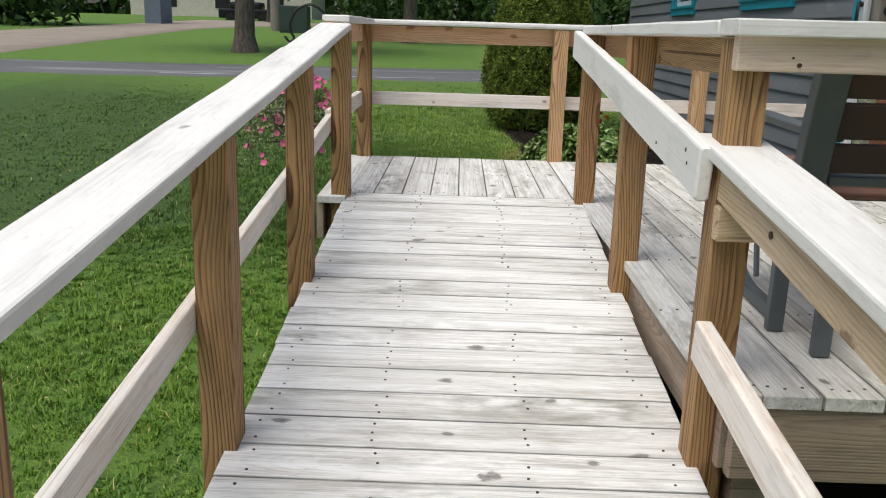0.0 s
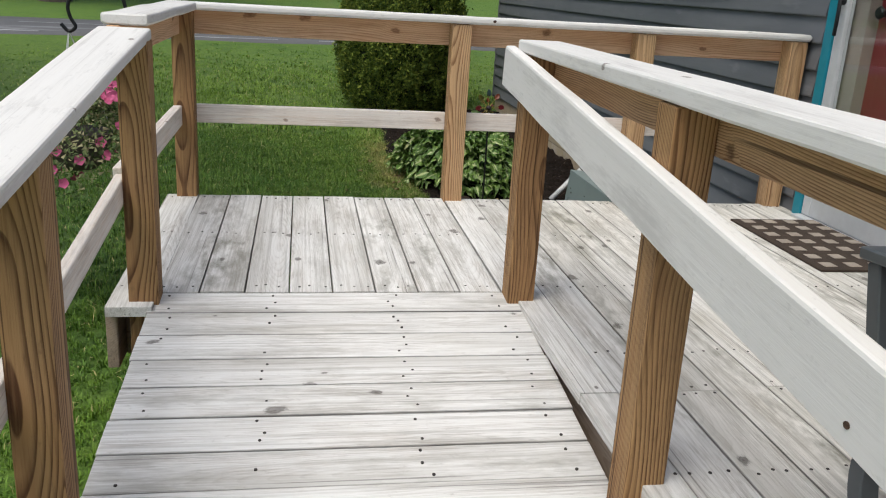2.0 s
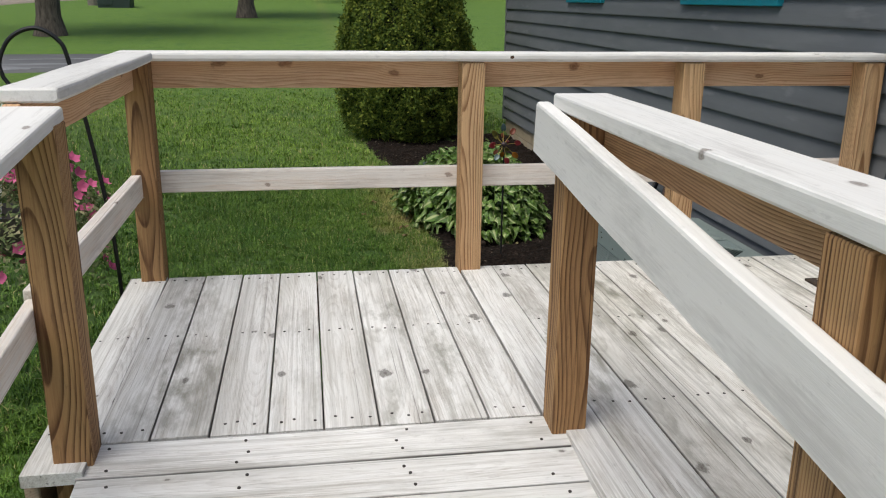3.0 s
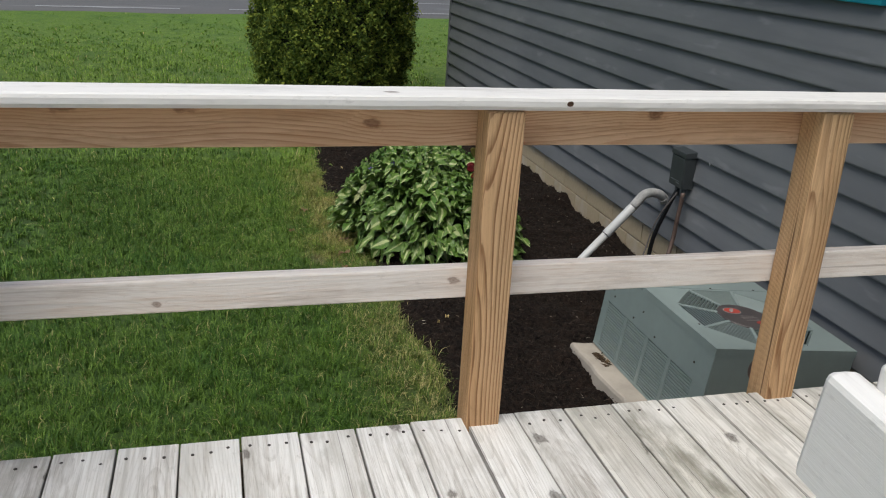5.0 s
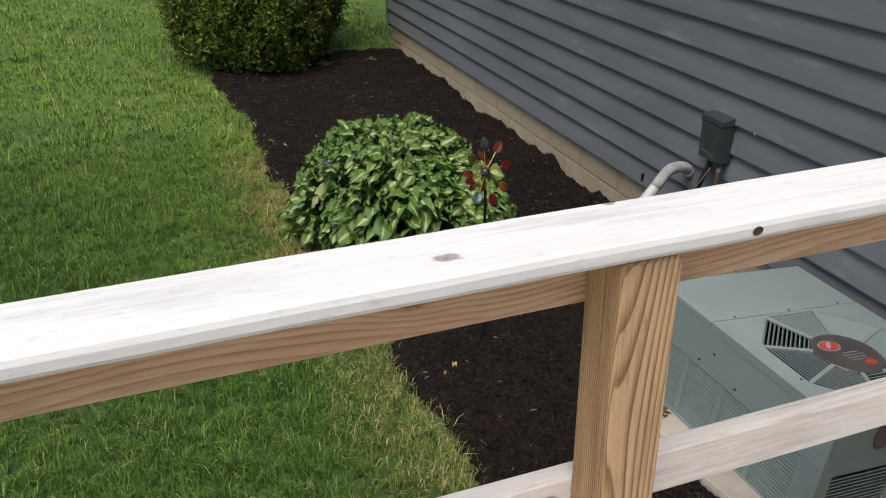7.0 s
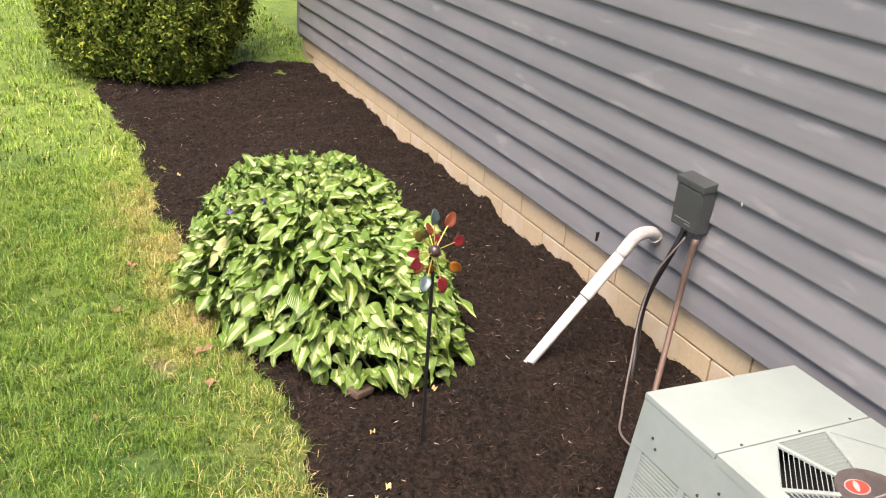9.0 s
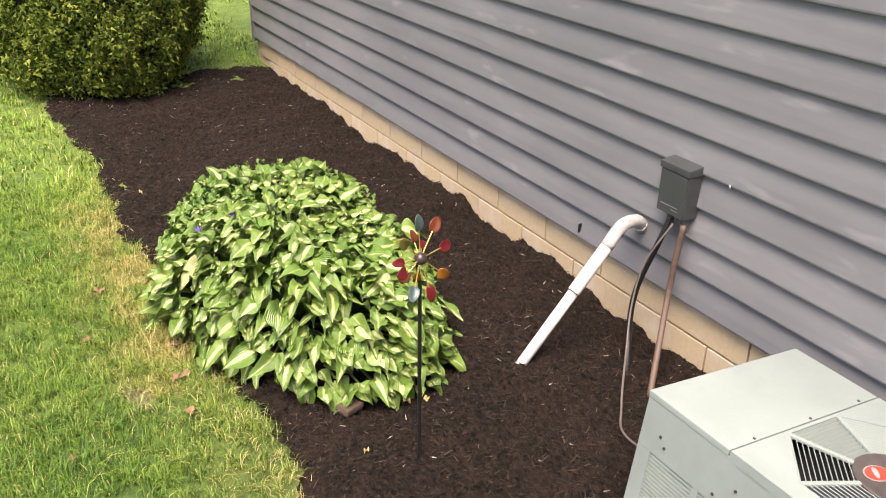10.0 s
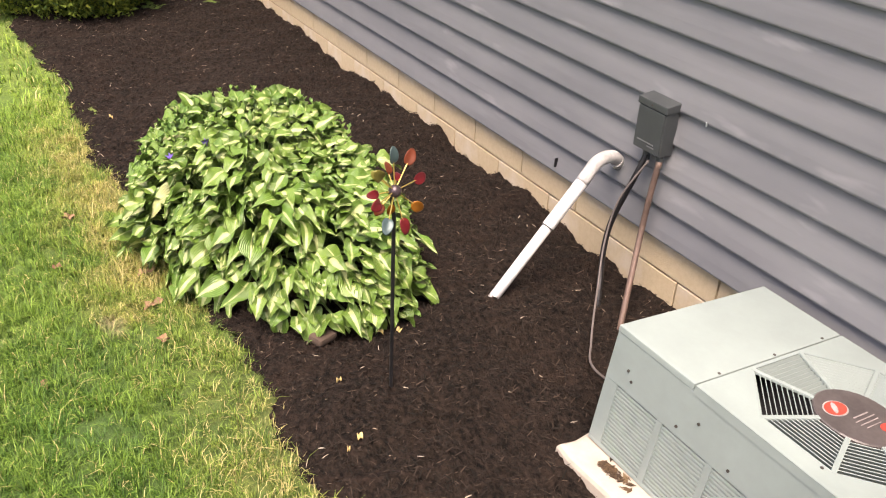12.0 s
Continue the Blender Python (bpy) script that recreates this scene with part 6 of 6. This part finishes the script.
for x in (0.99, 2.12):
    bar("arm", bent([(x, 2.93, 0.565), (x, 2.75, 0.575), (x, 2.5, 0.57), (x, 2.2, 0.565)], 4), 0.055, 0.022, GREY_METAL)
    bar("arm_post", bent([(x, 2.895, 0.555), (x, 2.87, 0.46), (x, 2.84, 0.36)], 4), 0.04, 0.035, GREY_METAL)
    bar("back_post", [(x - 0.045 * (1 if x < 1.5 else -1), 2.13, 0.79), (x - 0.045 * (1 if x < 1.5 else -1), 2.19, 0.56), (x - 0.03 * (1 if x < 1.5 else -1), 2.26, 0.36)], 0.075, 0.05, GREY_METAL)
    bar("seat_rail", [(x, 2.26, 0.375), (x, 2.87, 0.395)], 0.04, 0.04, GREY_METAL)
    bar("sled", bent([(x + 0.005, 2.81, 0.3), (x + 0.005, 2.83, 0.16), (x + 0.005, 2.79, 0.07), (x + 0.005, 2.7, 0.03), (x + 0.005, 2.58, 0.022), (x + 0.005, 2.45, 0.022)], 5), 0.04, 0.04, GREY_METAL)
    bar("leg", [(x - 0.03, 2.345, 0.003), (x - 0.03, 2.345, 0.35)], 0.045, 0.03, GREY_METAL)
    bar("leg", [(x + 0.02, 2.15, 0.003), (x + 0.02, 2.15, 0.36)], 0.045, 0.03, GREY_METAL)
    bar("link", [(x + 0.02, 2.74, 0.34), (x + 0.02, 2.66, 0.07)], 0.012, 0.025, GREY_METAL)
    bar("link", [(x + 0.02, 2.36, 0.33), (x + 0.02, 2.46, 0.08)], 0.012, 0.02, GREY_METAL)
for k, (z0, z1) in enumerate(((0.475, 0.552), (0.562, 0.655), (0.664, 0.755))):
    ym = 2.2 - 0.24 * ((z0 + z1) / 2 - 0.52)
    board("back_slat", (0.975, ym, (z0 + z1) / 2), (2.095, ym, (z0 + z1) / 2), 0.018, z1 - z0, BROWN_SLAT, bench, (0, -0.24, 1), 0.005)
board("back_rail", (1.0, 2.225, 0.455), (2.11, 2.225, 0.455), 0.03, 0.028, GREY_METAL, bench, (0, -0.24, 1), 0.004)
board("back_rail", (1.0, 2.14, 0.775), (2.11, 2.14, 0.775), 0.03, 0.028, GREY_METAL, bench, (0, -0.24, 1), 0.004)
for k in range(7):
    y = 2.29 + k * 0.088
    board("seat_slat", (1.01, y, 0.409 + 0.0025 * k), (2.1, y, 0.409 + 0.0025 * k), 0.072, 0.018, SEAT_SLAT, bench, (0, -0.03, 1), 0.006)

MX0, MX1, MY0, MY1 = 1.965, 2.395, 4.455, 5.205
mat_ob = thing("door_mat", "dark brown door mat with rows of pale squares", "door mat", ((MX0 + MX1) / 2, (MY0 + MY1) / 2, 0.0))
part("backing", boxed((MX0, MY0, 0.0005), (MX1, MY1, 0.011), 0.004), MAT_BROWN, mat_ob)
for i in range(4):
    for j in range(7):
        x, y = MX0 + 0.065 + i * 0.109, MY0 + 0.062 + j * 0.107
        part("square", boxed((x - 0.027, y - 0.027, 0.010), (x + 0.027, y + 0.027, 0.0135), 0.003), MAT_TAN, mat_ob)


# ---------------------------------------------------------------- far surroundings
def leafy(centre, radii, count, size, r, squash=0.0):
    d = r.normal(0, 1, (count, 3))
    d /= np.linalg.norm(d, axis=1, keepdims=True)
    lob = 1 + 0.16 * np.sin(d[:, 0] * 5 + d[:, 2] * 3 + centre[0]) + 0.12 * np.sin(d[:, 1] * 7 + d[:, 2] * 6 + centre[1])
    c = np.array(centre) + d * np.array(radii) * (lob * r.uniform(0.45, 1.0, count) ** 0.4)[:, None]
    return cards(1, c, d + np.array([0, 0, 0.4]), size, r, 0.8, 1.5)


def join(pieces):
    vs, fs, n = [], [], 0
    for v, f in pieces:
        vs.append(v), fs.append(f + n)
        n += len(v)
    return np.concatenate(vs), np.concatenate(fs)


def tree(x, y, girth, height, crown_z, crown_r, seed, label, leaves=5000):
    r = np.random.RandomState(seed)
    z = float(rise(np.array(y)))
    ob = thing("tree", label, "tree", (x, y, z))
    bm = bmesh.new()
    tube(bm, [(x, y, z - 0.2), (x, y, z + 0.05), (x, y, z + 0.5), (x + 0.05, y, z + 2.5), (x, y, crown_z + crown_r * 0.4)], [girth * 0.85, girth * 0.68, girth * 0.5, girth * 0.43, girth * 0.2], 14)
    for k in range(6):
        a = k * 1.1 + seed
        p0 = Vector((x, y, crown_z - crown_r * 0.3 + 0.3 * k))
        tube(bm, [p0, p0 + Vector((math.cos(a), math.sin(a), 0.6)) * crown_r * 0.4, p0 + Vector((math.cos(a), math.sin(a), 0.8)) * crown_r * 0.8], [girth * 0.2, girth * 0.12, girth * 0.04], 8)
    part("trunk", bm, BARK, ob, "rough grey brown trunk", smooth=True)
    bits = []
    for k in range(14):
        d = r.normal(0, 1, 3)
        d /= np.linalg.norm(d)
        bits.append(leafy((x + d[0] * crown_r * 0.7, y + d[1] * crown_r * 0.7, crown_z + crown_r * 0.45 + d[2] * crown_r * 0.5), (crown_r * 0.45,) * 3, leaves // 14, 0.22, r))
    hang("crown", raw("crown", *join(bits), FOLIAGE), ob, None, "", "stuff")


tree(-6.6, 26.8, 0.62, 9, 5.5, 3.6, 1, "mature lawn tree with a stout grey brown trunk")
tree(-2.1, 36.3, 0.6, 10, 6.2, 4.0, 2, "mature lawn tree standing farther off")
tree(-13.5, 62.0, 0.5, 5, 3.4, 2.0, 3, "small leafy tree on the far lawn", 2500)
tree(3.5, 52.0, 0.5, 9, 4.0, 3.2, 4, "leafy tree before the far hedge")


def hedge(name, x0, x1, y, depth, height, n, seed, label, size=0.35):
    r = np.random.RandomState(seed)
    bits = []
    for k in range(n):
        x = x0 + (x1 - x0) * (k + r.uniform(0, 1)) / n
        yy = y + r.uniform(-depth, depth) / 2
        h = height * r.uniform(0.7, 1.15)
        z = float(rise(np.array(yy)))
        w = max(1.4, (x1 - x0) / n * 1.1)
        bits.append(leafy((x, yy, z + h * 0.42), (w, depth * 0.5, h * 0.55), 420, size, r))
    v, f = join(bits)
    tagged(hang(name, raw(name, v, f, WOODS), None), label, "hedge", "", "stuff")


hedge("hedge", -62, -20.5, 45, 5, 7.6, 46, 1, "dense dark green hedge beyond the gravel drive")
hedge("hedge", -8, 40, 66, 8, 8.5, 44, 2, "dense dark green row of bushes beyond the lane")
hedge("far_woods", -90, 95, 98, 10, 17, 46, 3, "far row of green trees", 0.9)

shed = thing("shed", "blue-grey shed at the edge of the drive", "shed", (-17.6, 52.0, float(rise(np.array(52.0)))))
zz = float(rise(np.array(52.0)))
BLUE = plain("blue_grey_board", (0.17, 0.21, 0.27), 0.7, 0, 0.25, 4.0)
part("wall", boxed((-18.45, 51.0, zz - 0.2), (-17.5, 53.0, zz + 2.3), 0.02), BLUE, shed)
bm = boxed((-18.6, 50.85, zz + 2.3), (-17.35, 53.2, zz + 2.5), 0.03)
part("roof", bm, ROOF, shed)
part("window", boxed((-17.85, 50.97, zz + 1.5), (-17.56, 51.01, zz + 2.1), 0.005), WHITE, shed, "small pale window")

zz = float(rise(np.array(45.8)))
pole = part("utility_pole", tube(bmesh.new(), [(-9.7, 45.8, zz - 0.3), (-9.7, 45.8, zz + 8)], [0.26, 0.19], 12), plain("weathered_pole", (0.26, 0.23, 0.2), 0.9, 0, 0.3, 4.0), None)
tagged(pole, "weathered grey wooden utility pole", "utility pole")
zz = float(rise(np.array(44.0)))
# plain box with a door panel, put where a dark bush stands
tbox = thing("utility_box", "dark green box standing in for a bush beside the pole", "utility box", (-8.0, 44.0, zz))
GREEN_BOX = plain("dark_green_box", (0.03, 0.05, 0.045), 0.5)
part("cabinet", boxed((-9.0, 43.4, zz - 0.1), (-7.6, 44.4, zz + 1.3), 0.05), GREEN_BOX, tbox)
part("door", boxed((-8.9, 43.37, zz + 0.1), (-8.35, 43.41, zz + 1.2), 0.01), GREEN_BOX, tbox)

zz = float(rise(np.array(70.0)))
car = thing("car", "dark parked car seen far beyond the drive", "car", (-15.9, 66.0, zz))
CARP = plain("dark_car_paint", (0.02, 0.022, 0.025), 0.25, 0.2)
bm = bmesh.new()
box(bm, (-18.1, 65.2, zz - 0.0), (-13.9, 66.9, zz + 0.7), 0.12)
box(bm, (-17.3, 65.3, zz + 0.67), (-14.9, 66.8, zz + 1.2), 0.18)
part("body", bm, CARP, car)
for x in (-17.2, -14.8):
    part("wheel", tube(bmesh.new(), [(x, 65.18, zz + 0.02), (x, 65.4, zz + 0.02)], 0.33, 18), BLACK, car)
far_house = thing("far_house", "pale house far behind the trees", "house", (-24, 84, zz))
part("wall", boxed((-31, 82, zz - 0.5), (-14, 90, zz + 3.2), 0.03), plain("pale_siding", (0.62, 0.57, 0.5), 0.7), far_house)
part("roof", boxed((-31.5, 81.5, zz + 3.2), (-13.5, 90.5, zz + 4.3), 0.4), ROOF, far_house)
for x in (-28, -23, -18):
    part("window", boxed((x, 81.96, zz + 1.0), (x + 1.4, 82.02, zz + 2.2), 0.01), DARK, far_house)


# ---------------------------------------------------------------- planks and nails, last
nails = bmesh.new()


def nail(bm, x, y, z, tilt=0.0, r=0.0042):
    vs = [bm.verts.new((x + r * math.cos(a), y + r * math.sin(a), z + tilt * r * math.sin(a))) for a in (2 * math.pi * k / 7 for k in range(7))]
    lo = [bm.verts.new((v.co.x, v.co.y, v.co.z - 0.003)) for v in vs]
    bm.faces.new(vs)
    for k in range(7):
        bm.faces.new((vs[k], lo[k], lo[(k + 1) % 7], vs[(k + 1) % 7]))


joints = {11: 3.49, 13: 3.505, 16: 2.9, 18: 3.9}
n = 0
x = LEFT
while x < WALL - 0.05:
    x1 = min(x + PITCH, WALL - 0.012)
    w = PLANK_W if x1 - x > 0.14 else x1 - x - 0.004
    xm = x + 0.0025 + w / 2
    if x + 0.11 < 0.66:
        y0 = JOIN + rnd.uniform(0.001, 0.005)
        if n == 0:
            y0 = 4.112
        runs = [(y0, FAR + rnd.uniform(-0.006, 0.006))]
    elif n == 9:
        # this plank is notched round the post at the ramp's head
        bm = bmesh.new()
        out = [(3.4915, -0.0675), (3.4915, 0.034), (JOIN + 0.002, 0.034), (JOIN + 0.002, 0.0675), (FAR, 0.0675), (FAR, -0.0675)]
        lo = [bm.verts.new((a, b, -PLANK_T)) for a, b in out]
        hi = [bm.verts.new((a, b, 0.0)) for a, b in out]
        bm.faces.new(hi), bm.faces.new(lo[::-1])
        for q in range(6):
            bm.faces.new((lo[q], lo[(q + 1) % 6], hi[(q + 1) % 6], hi[q]))
        bmesh.ops.recalc_face_normals(bm, faces=bm.faces)
        part("plank", bm, DECK_WOOD, deck, m=Matrix(((0, -1, 0, 0.7065), (1, 0, 0, 0), (0, 0, 1, 0), (0, 0, 0, 1))))
        w, xm = 0.1, 0.725
        runs = [(NEAR, 3.488)]
    else:
        runs = [(NEAR + rnd.uniform(-0.006, 0.006), FAR + rnd.uniform(-0.006, 0.006))]
        if n in joints or n % 4 == 3:
            j = joints.get(n, 2.9 + 0.6 * (n % 3))
            runs = [(runs[0][0], j - 0.0015), (j + 0.0015, runs[0][1])]
    for y0, y1 in runs:
        board("plank", (xm + (0.02 if n == 0 else 0), y0, -PLANK_T / 2 + rnd.uniform(-0.0012, 0.0012)), (xm, y1, -PLANK_T / 2 + rnd.uniform(-0.0012, 0.0012)), w, PLANK_T, DIRTY_DECK_WOOD if n > 10 else DECK_WOOD, deck, (rnd.uniform(-0.006, 0.006), 0, 1), 0.0022, 3, 0.0006, n % 5)
        rows = [FAR - 0.05, 4.92, 4.3] + ([3.74, 3.1, 2.5, NEAR + 0.05] if x > 0.6 else [])
        if len(runs) > 1:
            rows += [runs[0][1] - 0.025, runs[1][0] + 0.025]
        for yr in rows:
            if y0 < yr < y1:
                for dx in (-0.042, 0.0, 0.042):
                    nail(nails, xm + dx + rnd.uniform(-0.008, 0.008), yr + rnd.uniform(-0.012, 0.012), 0.0012)
    x += PITCH
    n += 1
part("nails", nails, NAIL, deck, "", kind="stuff")

nails = bmesh.new()
RP = 0.1394
k = 0
y = JOIN
while y > RUN0:
    yc = y - RP / 2
    dx = rnd.uniform(-0.004, 0.004)
    zc = ramp_z(yc) - PLANK_T / 2 + rnd.uniform(-0.0012, 0.0012)
    board("plank", (-0.505 + dx, yc, zc), (0.677 + dx, yc, zc + rnd.uniform(-0.001, 0.001)), 0.1354, PLANK_T, RAMP_WOOD, ramp, (0, -SLOPE, 1), 0.0026, 3, 0.0006, k % 5)
    for xr in (-0.44, -0.135, 0.255, 0.60):
        for s in (-0.04, 0.0, 0.04) if abs(xr) < 0.3 else (-0.04, 0.04):
            if rnd.random() < 0.9:
                yn = yc + s + rnd.uniform(-0.008, 0.008)
                nail(nails, xr + rnd.uniform(-0.016, 0.016), yn, ramp_z(yn) + 0.0013, SLOPE)
    y -= RP
    k += 1
part("nails", nails, NAIL, ramp, "", kind="stuff")

# a few fallen leaves on lawn and mulch
DRY = plain("dry_leaf", (0.27, 0.155, 0.085), 0.8, 0, 0.45, 60.0)
PALE = plain("yellow_leaf", (0.60, 0.47, 0.20), 0.8, 0, 0.3, 40.0)
for x, y, s, mt, lb in ((0.707, 8.19, 0.07, DRY, "curled brown fallen leaf on the lawn"), (0.737, 8.41, 0.065, DRY, "curled brown fallen leaf on the lawn"), (0.684, 7.965, 0.05, DRY, "curled brown fallen leaf on the lawn"), (0.555, 8.97, 0.055, DRY, "curled brown fallen leaf on the lawn"), (0.45, 8.6, 0.035, DRY, "small brown fallen leaf on the lawn"), (0.3, 7.9, 0.035, DRY, "small brown fallen leaf on the lawn"), (1.35, 7.654, 0.03, PALE, "small yellow fallen leaf on the mulch"), (1.41, 7.63, 0.035, PALE, "small yellow fallen leaf on the mulch"), (0.95, 10.0, 0.03, PALE, "small yellow fallen leaf on the mulch"), (1.048, 7.188, 0.034, PALE, "small yellow fallen leaf on the mulch"), (1.004, 7.172, 0.018, PALE, "small yellow fallen leaf on the mulch"), (1.112, 7.47, 0.02, PALE, "small yellow fallen leaf on the mulch")):
    bm = bmesh.new()
    c = bm.verts.new((0, 0, 0.006))
    lobe = 0.3 if mt is DRY else 0.06
    ring = [bm.verts.new((s * 0.5 * math.cos(a) * (1 + lobe * math.cos(5 * a)), s * (0.36 if mt is DRY else 0.26) * math.sin(a) * (1 + lobe * math.cos(5 * a)), 0.016 * abs(math.sin(a * 1.5)))) for a in (2 * math.pi * q / 15 for q in range(15))]
    for q in range(15):
        bm.faces.new((c, ring[q], ring[(q + 1) % 15]))
    z = float(BED_PTS[np.argmin(np.hypot(BED_PTS[:, 0] - x, BED_PTS[:, 1] - y)), 2]) + 0.006 if mt is PALE else float(ground_z(np.array(x), np.array(y))) + 0.024
    lf = part("fallen_leaf", bm, mt, None, m=Matrix.Translation((x, y, z)) @ pose(0, 0, 0, 8, 6, rnd.uniform(0, 360)))
    tagged(lf, lb, "leaf", "fallen leaves")

KNOT = plain("dark_knot", (0.12, 0.06, 0.03), 0.8, 0, 0.75, 160.0)
for owner, p, rx, rz, n in ((far, (0.82, 5.4893, 0.843), 0.008, 0.006, (0, -1, 0)), (low, (0.6455, 1.62, 0.44), 0.01, 0.008, (-1, 0, 0)), (inner, (0.78, 1.9367, 0.745), 0.0055, 0.005, (0, -1, 0)), (inner, (0.765, 1.9367, 0.76), 0.003, 0.0025, (0, -1, 0)), (inner, (0.5962, 2.090, 0.537), 0.0042, 0.0058, (-1, 0, 0)), (inner, (0.5962, 2.071, 0.508), 0.0042, 0.0052, (-1, 0, 0)), (inner, (0.5962, 2.400, 0.515), 0.0060, 0.0050, (-1, 0, 0))):
    bm = disc(0, 0, 0, rx, rz, 0.2, 14, 0.0012)
    part("knot", bm, KNOT, owner, "dark knot in the wood", Matrix.Translation(p) @ Vector(n).to_track_quat("Z", "Y").to_matrix().to_4x4())
